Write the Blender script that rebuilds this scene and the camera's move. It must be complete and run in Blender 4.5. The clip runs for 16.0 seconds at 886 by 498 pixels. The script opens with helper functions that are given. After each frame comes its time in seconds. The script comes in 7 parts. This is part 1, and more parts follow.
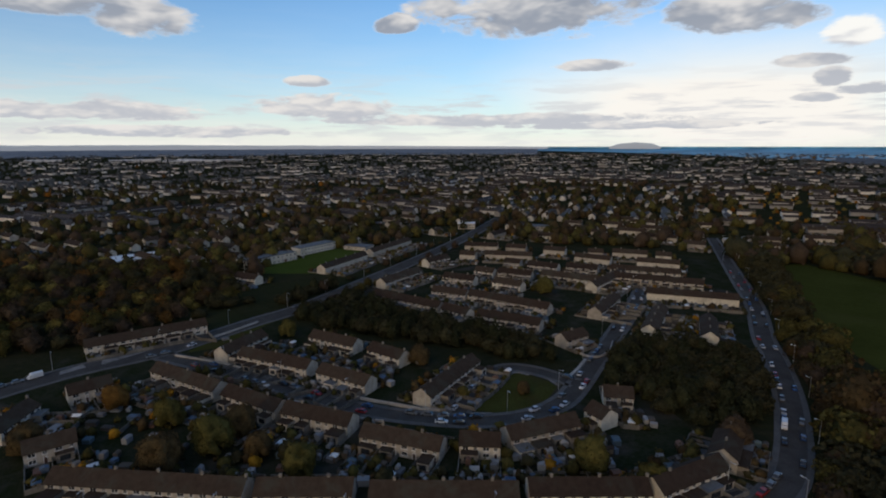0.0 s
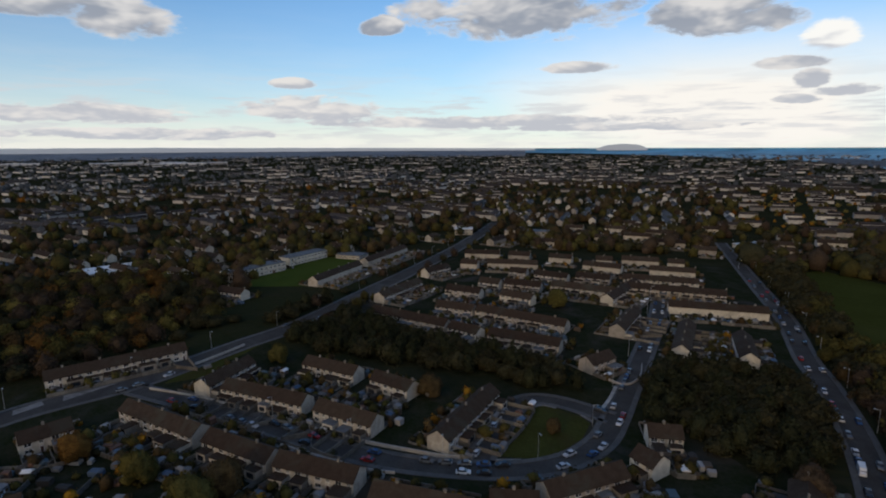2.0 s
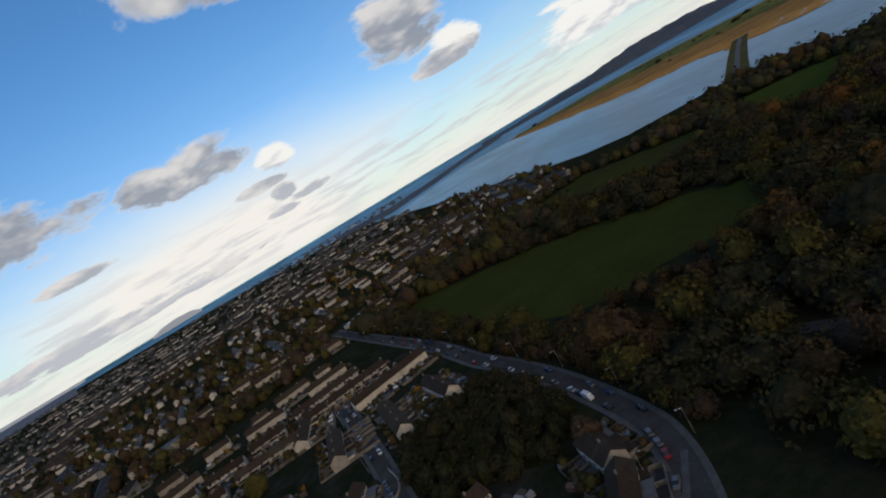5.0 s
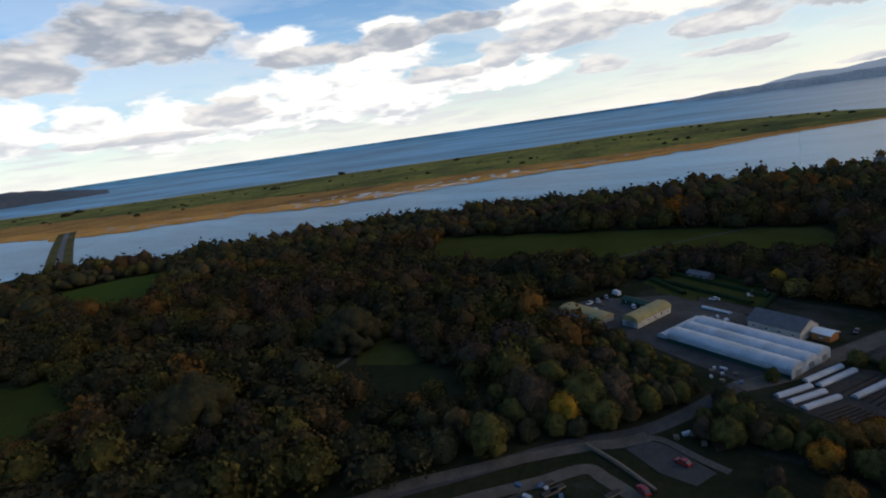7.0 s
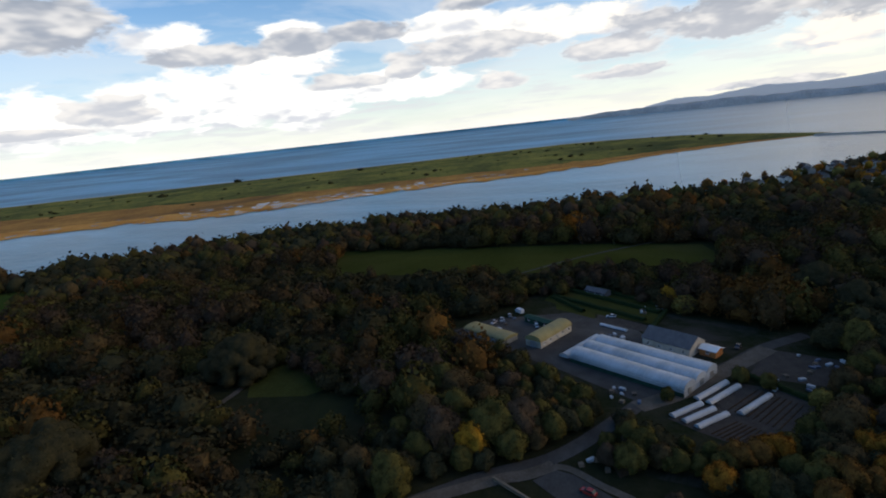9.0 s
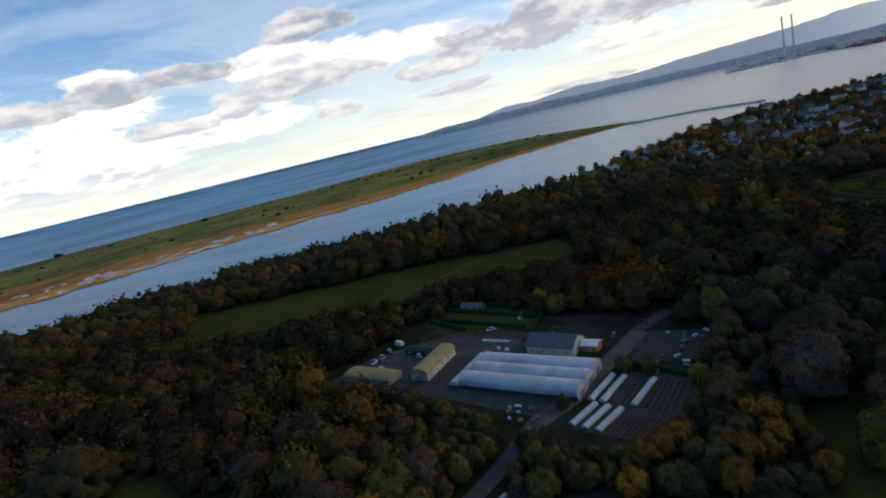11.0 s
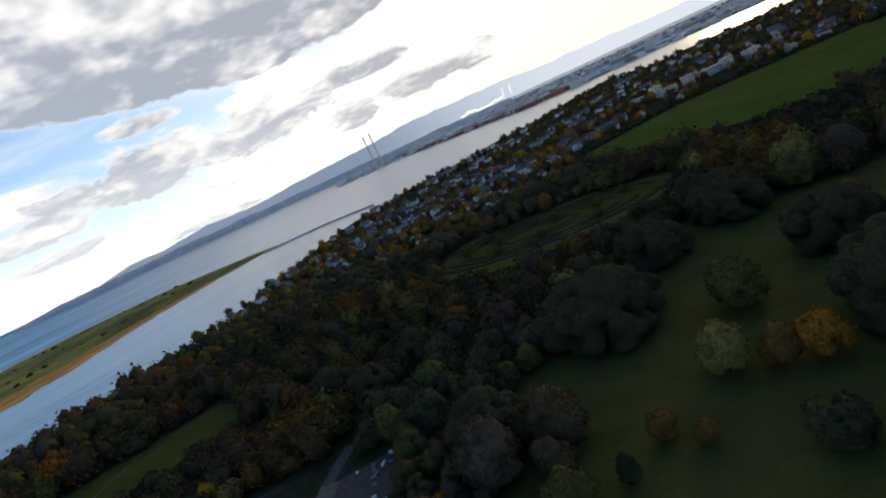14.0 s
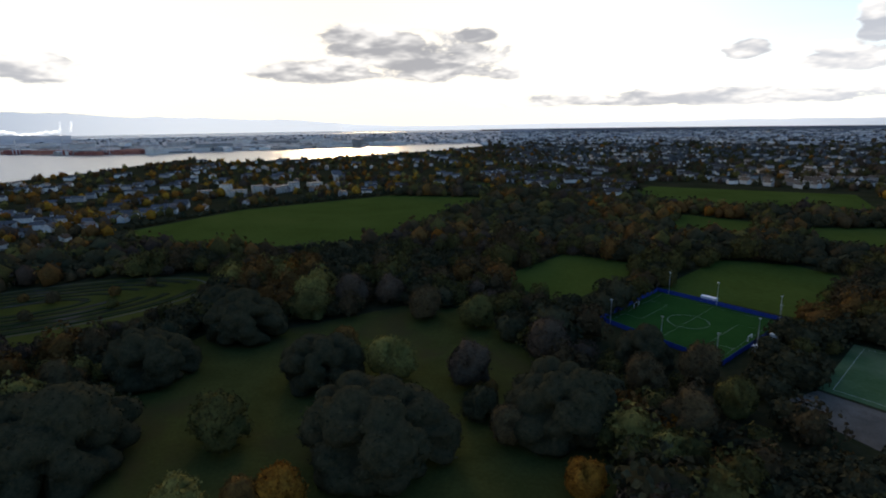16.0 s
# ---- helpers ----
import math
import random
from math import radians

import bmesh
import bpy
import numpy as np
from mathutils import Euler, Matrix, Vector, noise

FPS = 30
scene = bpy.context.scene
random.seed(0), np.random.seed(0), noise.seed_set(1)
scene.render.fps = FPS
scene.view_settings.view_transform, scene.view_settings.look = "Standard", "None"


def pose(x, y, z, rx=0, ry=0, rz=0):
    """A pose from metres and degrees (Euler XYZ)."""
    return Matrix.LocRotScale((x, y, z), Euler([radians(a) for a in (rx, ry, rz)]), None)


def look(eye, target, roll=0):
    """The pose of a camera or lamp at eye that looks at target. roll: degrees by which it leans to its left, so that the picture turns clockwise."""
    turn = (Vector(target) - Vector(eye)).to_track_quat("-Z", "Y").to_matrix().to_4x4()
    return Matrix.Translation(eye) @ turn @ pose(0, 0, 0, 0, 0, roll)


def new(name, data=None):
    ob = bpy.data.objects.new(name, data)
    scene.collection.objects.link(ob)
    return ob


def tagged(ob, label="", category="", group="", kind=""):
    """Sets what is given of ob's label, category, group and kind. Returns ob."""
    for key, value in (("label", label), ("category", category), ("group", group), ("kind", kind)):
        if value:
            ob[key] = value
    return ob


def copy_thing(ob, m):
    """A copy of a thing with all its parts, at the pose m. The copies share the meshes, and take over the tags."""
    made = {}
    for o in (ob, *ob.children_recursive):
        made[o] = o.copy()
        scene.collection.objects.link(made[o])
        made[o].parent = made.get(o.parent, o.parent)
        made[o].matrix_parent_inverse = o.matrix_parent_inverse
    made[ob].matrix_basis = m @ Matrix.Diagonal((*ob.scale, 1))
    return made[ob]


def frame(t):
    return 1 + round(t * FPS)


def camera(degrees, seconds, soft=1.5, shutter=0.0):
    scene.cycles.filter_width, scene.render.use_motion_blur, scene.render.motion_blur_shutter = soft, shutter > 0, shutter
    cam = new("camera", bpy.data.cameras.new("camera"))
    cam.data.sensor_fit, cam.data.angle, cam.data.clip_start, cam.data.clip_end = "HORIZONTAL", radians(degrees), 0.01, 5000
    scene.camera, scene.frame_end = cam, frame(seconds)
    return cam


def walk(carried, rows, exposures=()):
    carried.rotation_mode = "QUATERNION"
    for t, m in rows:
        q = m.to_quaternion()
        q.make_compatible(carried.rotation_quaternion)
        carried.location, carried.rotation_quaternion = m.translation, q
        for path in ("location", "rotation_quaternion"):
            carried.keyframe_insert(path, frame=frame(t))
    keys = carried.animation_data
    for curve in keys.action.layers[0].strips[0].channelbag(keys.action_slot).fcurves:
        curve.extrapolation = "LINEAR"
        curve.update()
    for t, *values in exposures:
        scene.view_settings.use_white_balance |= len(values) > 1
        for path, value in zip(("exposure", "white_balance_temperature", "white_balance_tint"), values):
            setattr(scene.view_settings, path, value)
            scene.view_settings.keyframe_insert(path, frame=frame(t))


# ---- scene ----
cam = camera(78.00, 16.0, soft=2.0)
walk(cam, [
    (0.0, pose(55.71, -23.90, 90.30, 79.11, 0.12, 49.76)),
    (0.5, pose(48.90, -21.41, 90.18, 79.19, 0.17, 49.34)),
    (1.0, pose(42.19, -18.72, 90.16, 79.19, 0.27, 48.96)),
    (1.5, pose(35.49, -16.08, 90.09, 79.26, 0.21, 48.68)),
    (2.0, pose(28.66, -13.18, 90.25, 79.30, 0.28, 48.37)),
    (2.5, pose(21.84, -10.28, 90.49, 79.33, 0.30, 48.09)),
    (3.0, pose(15.27, -7.35, 90.69, 79.40, 0.37, 46.36)),
    (3.2, pose(12.83, -6.21, 90.75, 79.39, 1.10, 44.18)),
    (5.3, pose(0.00, -1.29, 90.41, 79.18, 33.11, -9.32)),
    (5.5, pose(-0.00, -0.00, 90.13, 78.87, 30.85, -17.73)),
    (6.0, pose(0.33, 3.13, 89.10, 78.15, 24.43, -39.07)),
    (6.5, pose(1.55, 5.64, 88.09, 78.04, 16.44, -55.39)),
    (7.0, pose(3.60, 7.59, 88.09, 77.74, 8.02, -64.80)),
    (7.5, pose(5.55, 8.27, 88.90, 77.61, 4.26, -69.70)),
    (8.0, pose(7.17, 8.60, 90.05, 77.46, 3.71, -70.83)),
    (8.2, pose(7.90, 8.76, 90.47, 77.34, 3.21, -71.09)),
    (10.3, pose(24.14, 12.23, 89.87, 77.35, 14.44, -85.17)),
    (10.5, pose(25.57, 11.92, 89.88, 77.44, 14.24, -86.87)),
    (11.0, pose(29.11, 10.81, 89.96, 77.37, 13.30, -90.57)),
    (11.5, pose(33.47, 8.92, 89.55, 77.35, 13.54, -95.15)),
    (12.0, pose(37.46, 6.93, 89.22, 77.38, 15.84, -98.96)),
    (12.5, pose(40.96, 4.26, 89.36, 77.38, 18.91, -103.73)),
    (13.0, pose(43.49, 1.02, 90.11, 77.18, 20.91, -111.30)),
    (13.5, pose(45.76, -3.29, 90.06, 77.16, 23.01, -119.51)),
    (14.0, pose(47.32, -7.82, 90.24, 77.07, 24.63, -129.69)),
    (14.5, pose(47.82, -12.64, 90.57, 77.04, 26.57, -139.29)),
    (15.0, pose(47.27, -17.66, 90.91, 76.97, 28.22, -149.41)),
    (15.5, pose(45.75, -23.57, 91.36, 77.02, 4.59, -163.20)),
    (16.0, pose(44.10, -29.82, 91.64, 77.12, 0.83, -170.38)),
], [(0.0, -0.12), (3.2, -0.12), (5.5, -0.22), (6.2, -0.06), (7.2, 0.10), (8.0, 0.14), (12.0, 0.22), (13.0, 0.28), (14.0, 0.38), (15.0, 0.45), (16.0, 0.45)])

# ---------- world and light ----------
SUN_AZ, SUN_EL = 160.0, 13.0


def math_node(nt, op, a, b=None, c=None, clamp=False):
    n = nt.nodes.new("ShaderNodeMath")
    n.operation, n.use_clamp = op, clamp
    for i, v in enumerate((a, b, c)):
        if v is None:
            continue
        if isinstance(v, (int, float)):
            n.inputs[i].default_value = v
        else:
            nt.links.new(v, n.inputs[i])
    return n.outputs[0]


def mix_rgb(nt, fac, a, b):
    n = nt.nodes.new("ShaderNodeMix")
    n.data_type = "RGBA"
    for sock, v in ((n.inputs[0], fac), (n.inputs[6], a), (n.inputs[7], b)):
        if isinstance(v, tuple):
            sock.default_value = (*v, 1.0) if len(v) == 3 else v
        elif isinstance(v, (int, float)):
            sock.default_value = v
        else:
            nt.links.new(v, sock)
    return n.outputs[2]


def noise_node(nt, vec, scale, detail=4.0, rough=0.5, distort=0.0):
    n = nt.nodes.new("ShaderNodeTexNoise")
    n.inputs["Scale"].default_value, n.inputs["Detail"].default_value = scale, detail
    n.inputs["Roughness"].default_value, n.inputs["Distortion"].default_value = rough, distort
    nt.links.new(vec, n.inputs["Vector"])
    return n.outputs["Fac"]


def ramp(nt, fac, lo, hi):
    n = nt.nodes.new("ShaderNodeMapRange")
    n.interpolation_type = "SMOOTHSTEP"
    n.inputs["From Min"].default_value, n.inputs["From Max"].default_value = lo, hi
    nt.links.new(fac, n.inputs["Value"])
    return n.outputs["Result"]


def vec_node(nt, op, a, b=None):
    n = nt.nodes.new("ShaderNodeVectorMath")
    n.operation = op
    for i, v in enumerate((a, b)):
        if v is None:
            continue
        if isinstance(v, tuple):
            n.inputs[i].default_value = v
        else:
            nt.links.new(v, n.inputs[i])
    return n.outputs["Value"] if op in ("DOT_PRODUCT", "LENGTH", "DISTANCE") else n.outputs["Vector"]


def bearing(az, el=0.0):
    a, e = radians(az), radians(el)
    return Vector((math.sin(a) * math.cos(e), math.cos(a) * math.cos(e), math.sin(e)))


# bearing, height, half width and half height of the clouds, in degrees
CLOUDS_BRIGHT = [(53.9, 4.2, 5.9, 2.4), (45.7, 4.1, 3.4, 2.2), (39.2, 3.5, 3.7, 2.2), (32.5, 4.1, 2.9, 1.8), (26.5, 4.6, 3.5, 2.1), (18.8, 4.7, 3.6, 2.1), (61.5, 3.1, 4.1, 2.0), (-14.4, 8.5, 1.7, 1.2), (49.5, 10.1, 3.9, 1.3), (54.2, 4.3, 8.7, 2.6),
                 (60.2, 10.0, 2.7, 1.4), (77.9, 9.5, 6.6, 1.2), (87.7, 8.1, 7.3, 1.7), (69.4, 4.6, 7.3, 1.4), (61.2, 7.4, 4.3, 1.2), (108.9, 4.0, 3.8, 1.4), (116.5, 9.7, 5.3, 1.6), (13.2, 13.8, 3.6, 1.3), (6.9, 9.3, 2.2, 1.5)]
CLOUDS_NORTH = [(-41.1, 12.3, 8.6, 2.6), (-77.6, 10.7, 3.7, 1.8), (-84.7, 11.4, 6.2, 1.3), (-22.2, 11.1, 5.4, 1.9), (-54.4, 11.3, 1.9, 0.8), (-63.1, 5.9, 1.8, 0.5), (-35, 7.3, 3.1, 0.5), (-16.5, 6.8, 3.0, 0.5), (-15.3, 5.3, 1.1, 0.8), (-12.8, 4.3, 2.1, 0.5),
                (-16.5, 3.7, 1.7, 0.4), (-61, 3.5, 5.2, 1.1), (-84.2, 2.8, 9.7, 0.8), (-44.8, 2.3, 15, 0.6), (-75.8, 1.1, 10.4, 0.5), (-32.1, 1.7, 11, 0.4), (16.2, 16.2, 6.4, 3.0), (20.6, 13.7, 3.8, 1.6), (38.4, 11.3, 7.0, 2.6), (28.6, 9.3, 4.2, 2.1), (-4, 25.5, 14, 3.4), (3.2, 12.9, 4.2, 2.6), (18.4, 7.9, 1.5, 0.6), (5.5, 8.4, 3.1, 1.0)]
CLOUDS_EAST = [(53.8, 8.7, 4.7, 1.0), (44.4, 4.3, 3.4, 1.3), (78.4, 7.1, 7.0, 1.2), (64.2, 5.5, 2.3, 0.8), (81, 3.9, 2.1, 0.8), (71.6, 6.0, 1.8, 0.9), (91.5, 5.8, 5.2, 1.2), (92.4, 3.4, 3.5, 0.6), (102.4, 7.1, 8.4, 2.2), (105.6, 0.9, 4.8, 0.4), (36.4, 2.9, 6.2, 0.4), (80, 12, 4.2, 1.3), (68.6, 9.7, 3.5, 0.9), (60.2, 9.2, 4.0, 1.1), (65.1, 5.3, 3.7, 0.7)]
CLOUDS_SOUTH = [(114.9, 20.2, 23.8, 9.5), (113.8, 7.0, 5.8, 2.1), (103.7, 7.8, 7.3, 2.0), (124.9, 8.1, 4.8, 0.9), (130.6, 4.8, 5.2, 1.2), (122.2, 4.3, 2.5, 1.2), (103, 11.3, 3.4, 0.8), (163, 7.7, 5.1, 1.4), (169.7, 6.1, 6.0, 2.2), (158, 5.1, 5.2, 1.1), (173.6, 8.3, 2.1, 0.8), (176.7, 4.8, 1.4, 0.7),
                (-161.9, 5.9, 1.5, 0.8), (-154.1, 4.8, 3.1, 1.1), (-152.6, 7.2, 1.5, 1.9), (-164.7, 2.0, 16.6, 0.7), (134.2, 4.7, 3.2, 1.1)]


def cloud_field(nt, height, flatdir, rows):
    """How deep inside the nearest cloud a direction lies (1 in its middle, 0 at its edge), and whether near its top or its flat base."""
    deep, tilt, weight = -1.6, 0.0, 0.06
    for az, el, wa, we in rows:
        wa, we = wa * 1.12, we * 1.15
        k = 2.0 / radians(wa) ** 2
        across = math_node(nt, "MULTIPLY_ADD", vec_node(nt, "DOT_PRODUCT", flatdir, tuple(bearing(az))), -k, k)
        e = math_node(nt, "MULTIPLY_ADD", height, 1.0 / radians(we), -math.sin(radians(el)) / radians(we))
        round_e = math_node(nt, "MAXIMUM", e, math_node(nt, "MULTIPLY", e, -1.35))
        q = math_node(nt, "SUBTRACT", 1.0, math_node(nt, "MULTIPLY_ADD", round_e, round_e, across))
        if we > 6:
            q = math_node(nt, "MULTIPLY", q, 4.5)
        share = math_node(nt, "MAXIMUM", math_node(nt, "ADD", q, 0.35), 0.0)
        tilt = math_node(nt, "MULTIPLY_ADD", share, e, tilt)
        weight = math_node(nt, "ADD", weight, share)
        deep = math_node(nt, "MAXIMUM", deep, q)
    return deep, math_node(nt, "DIVIDE", tilt, weight)


def build_world():
    w = bpy.data.worlds.new("sky")
    scene.world = w
    w.use_nodes = True
    nt = w.node_tree
    nt.nodes.clear()
    co = nt.nodes.new("ShaderNodeTexCoord").outputs["Generated"]
    sep = nt.nodes.new("ShaderNodeSeparateXYZ")
    nt.links.new(co, sep.inputs[0])
    up = math_node(nt, "MAXIMUM", sep.outputs[2], 0.0)
    sky = nt.nodes.new("ShaderNodeTexSky")
    sky.sky_type, sky.sun_disc = "NISHITA", False
    sky.sun_elevation, sky.sun_rotation = radians(SUN_EL), radians(SUN_AZ)
    sky.air_density, sky.dust_density, sky.ozone_density = 1.0, 0.25, 2.5
    blue = vec_node(nt, "MULTIPLY", sky.outputs[0], SKY_GAIN)
    # towards the sun the thin cloud shines white
    sun = bearing(SUN_AZ, SUN_EL)
    near = math_node(nt, "MAXIMUM", vec_node(nt, "DOT_PRODUCT", co, tuple(sun)), 0.0)
    glow = math_node(nt, "POWER", near, 2.8)
    # pale veil of cloud along the horizon, broken by noise
    long_puff = vec_node(nt, "MULTIPLY", co, (1.0, 1.0, 7.0))
    wisp = noise_node(nt, long_puff, 5.0, 7.0, 0.6, 0.3)
    veil = math_node(nt, "POWER", math_node(nt, "SUBTRACT", 1.0, up), 8.5)
    hazy = math_node(nt, "MULTIPLY", veil, math_node(nt, "MULTIPLY_ADD", wisp, 0.5, 0.60), clamp=True)
    # thin high cloud, thicker towards the east and south
    side = ramp(nt, vec_node(nt, "DOT_PRODUCT", co, tuple(bearing(88))), -0.50, 0.80)
    sheetlike = noise_node(nt, vec_node(nt, "MULTIPLY", co, (1.0, 1.0, 4.0)), 3.2, 6.0, 0.55, 0.4)
    thin = math_node(nt, "MULTIPLY", math_node(nt, "MULTIPLY", side, math_node(nt, "POWER", math_node(nt, "SUBTRACT", 1.0, up), 3.0)), ramp(nt, sheetlike, 0.28, 0.60))
    hazy = math_node(nt, "MAXIMUM", hazy, math_node(nt, "MULTIPLY", thin, 0.68))
    # a wide bank of sunlit veil cloud low in the north
    north = tuple(bearing(-22))
    k = 2.0 / radians(24) ** 2
    bank_a = math_node(nt, "MULTIPLY_ADD", vec_node(nt, "DOT_PRODUCT", co, north), -k, k)
    bank_e = math_node(nt, "MULTIPLY_ADD", sep.outputs[2], 1.0 / 0.12, -0.06 / 0.12)
    bank = math_node(nt, "POWER", 0.36788, math_node(nt, "MULTIPLY_ADD", bank_e, bank_e, bank_a))
    hazy = math_node(nt, "MAXIMUM", hazy, math_node(nt, "MULTIPLY", math_node(nt, "MULTIPLY", bank, math_node(nt, "MULTIPLY_ADD", sheetlike, 1.0, 0.75)), 0.95), clamp=True)
    base = mix_rgb(nt, hazy, blue, mix_rgb(nt, near, (1.05, 1.01, 0.945), (1.14, 1.02, 0.88)))
    base = mix_rgb(nt, math_node(nt, "MULTIPLY", glow, 0.95, clamp=True), base, (0.97, 0.83, 0.65))
    # heaped clouds, smaller and flatter towards the horizon
    den = math_node(nt, "ADD", up, 0.30)
    flat = nt.nodes.new("ShaderNodeCombineXYZ")
    nt.links.new(math_node(nt, "DIVIDE", sep.outputs[0], den), flat.inputs[0])
    nt.links.new(math_node(nt, "DIVIDE", sep.outputs[1], den), flat.inputs[1])
    nt.links.new(math_node(nt, "DIVIDE", sep.outputs[2], math_node(nt, "MULTIPLY", den, 0.56)), flat.inputs[2])
    puff = noise_node(nt, flat.outputs[0], 5.0, 8.0, 0.60, 0.25)
    soft = noise_node(nt, flat.outputs[0], 5.0, 3.0, 0.50, 0.15)
    above = noise_node(nt, vec_node(nt, "ADD", flat.outputs[0], (0.0, 0.0, 0.06)), 5.0, 3.0, 0.50, 0.15)
    curl = math_node(nt, "SUBTRACT", puff, 0.5)
    slope = math_node(nt, "SUBTRACT", soft, above)
    flatdir = vec_node(nt, "NORMALIZE", vec_node(nt, "MULTIPLY", co, (1.0, 1.0, 0.0)))
    bright = mix_rgb(nt, near, (1.05, 1.04, 1.0), (1.04, 0.91, 0.74))
    # thin streaks of cloud low over the horizon
    streak = noise_node(nt, vec_node(nt, "MULTIPLY", co, (1.0, 1.0, 9.0)), 8.0, 7.0, 0.6, 0.2)
    band_e = math_node(nt, "MULTIPLY_ADD", sep.outputs[2], 1.0 / 0.050, -0.050 / 0.050)
    band = math_node(nt, "POWER", 0.36788, math_node(nt, "MULTIPLY", band_e, band_e))
    faint = math_node(nt, "MULTIPLY", math_node(nt, "MULTIPLY", ramp(nt, streak, 0.47, 0.62), band), math_node(nt, "MULTIPLY_ADD", near, -0.55, 0.75), clamp=True)
    col = mix_rgb(nt, faint, base, (0.70, 0.71, 0.74))
    # sunlit heaps, then the greyer clouds before them
    deep, tilt = cloud_field(nt, sep.outputs[2], flatdir, CLOUDS_BRIGHT)
    dens = math_node(nt, "MULTIPLY_ADD", curl, 4.4, math_node(nt, "ADD", deep, 0.30))
    lit = ramp(nt, math_node(nt, "MULTIPLY_ADD", slope, 3.0, math_node(nt, "MULTIPLY", tilt, 0.30)), -0.60, 0.10)
    heap = mix_rgb(nt, lit, (0.66, 0.68, 0.73), bright)
    col = mix_rgb(nt, ramp(nt, dens, -0.10, 0.70), col, heap)
    deep, tilt = cloud_field(nt, sep.outputs[2], flatdir, CLOUDS_NORTH + CLOUDS_EAST + CLOUDS_SOUTH)
    dens = math_node(nt, "MULTIPLY_ADD", curl, 4.4, math_node(nt, "ADD", deep, 0.30))
    low = ramp(nt, up, 0.05, 0.22)
    shade = mix_rgb(nt, low, (0.58, 0.60, 0.65), (0.33, 0.37, 0.445))
    shade = mix_rgb(nt, math_node(nt, "MULTIPLY", glow, 0.9, clamp=True), shade, (0.31, 0.305, 0.315))
    edge = mix_rgb(nt, low, (0.95, 0.91, 0.86), (0.92, 0.89, 0.86))
    top = math_node(nt, "MULTIPLY_ADD", slope, 3.0, math_node(nt, "MULTIPLY", tilt, 0.30))
    dark = math_node(nt, "MULTIPLY", ramp(nt, dens, -0.10, 0.60), math_node(nt, "SUBTRACT", 1.0, math_node(nt, "MULTIPLY", ramp(nt, top, -0.30, 0.60), 0.80)))
    col = mix_rgb(nt, ramp(nt, dens, -0.05, 0.65), col, mix_rgb(nt, dark, edge, shade))
    bg = nt.nodes.new("ShaderNodeBackground")
    nt.links.new(col, bg.inputs[0])
    bg.inputs[1].default_value = 1.0
    out = nt.nodes.new("ShaderNodeOutputWorld")
    nt.links.new(bg.outputs[0], out.inputs[0])


SKY_GAIN = (0.078, 0.132, 0.176)
build_world()
lamp = bpy.data.lights.new("sun", "SUN")
lamp.energy, lamp.angle, lamp.color = 0.6, radians(10), (1.0, 0.70, 0.40)
sun_lamp = new("sun", lamp)
sun_lamp.matrix_world = look(bearing(SUN_AZ, SUN_EL) * 3000, (0, 0, 0))

# ---------- materials ----------


def surface(name, col_a, col_b, scale=0.5, rough=0.85, bump=0.3, fine=6.0, vary=0.0, metal=0.0, island=False, spec=0.3, stain=None):
    m = bpy.data.materials.new(name)
    m.use_nodes = True
    nt = m.node_tree
    b = nt.nodes["Principled BSDF"]
    co = nt.nodes.new("ShaderNodeNewGeometry").outputs["Position"]
    n1 = noise_node(nt, co, scale, 5.0, 0.6)
    n2 = noise_node(nt, co, scale * fine, 4.0, 0.6)
    f = ramp(nt, math_node(nt, "MULTIPLY_ADD", n2, 0.45, math_node(nt, "MULTIPLY", n1, 0.6)), 0.36, 0.70)
    col = mix_rgb(nt, f, col_a, col_b)
    if stain:
        n3 = ramp(nt, noise_node(nt, co, scale * 0.23, 6.0, 0.65, 0.6), 0.50, 0.68)
        col = mix_rgb(nt, n3, col, stain)
    if vary:
        if island:
            r = nt.nodes.new("ShaderNodeNewGeometry").outputs["Random Per Island"]
        else:
            r = nt.nodes.new("ShaderNodeObjectInfo").outputs["Random"]
        hsv = nt.nodes.new("ShaderNodeHueSaturation")
        nt.links.new(col, hsv.inputs["Color"])
        nt.links.new(math_node(nt, "MULTIPLY_ADD", r, vary, 1.0 - vary / 2), hsv.inputs["Value"])
        nt.links.new(math_node(nt, "MULTIPLY_ADD", r, 0.03 * min(vary, 1), 0.5 - 0.015 * min(vary, 1)), hsv.inputs["Hue"])
        col = hsv.outputs[0]
    nt.links.new(col, b.inputs["Base Color"])
    b.inputs["Roughness"].default_value, b.inputs["Metallic"].default_value = rough, metal
    b.inputs["Specular IOR Level"].default_value = spec
    if bump:
        bn = nt.nodes.new("ShaderNodeBump")
        bn.inputs["Strength"].default_value = bump
        bn.inputs["Distance"].default_value = 0.5 / (scale * fine)
        nt.links.new(n2, bn.inputs["Height"])
        nt.links.new(bn.outputs[0], b.inputs["Normal"])
    return m


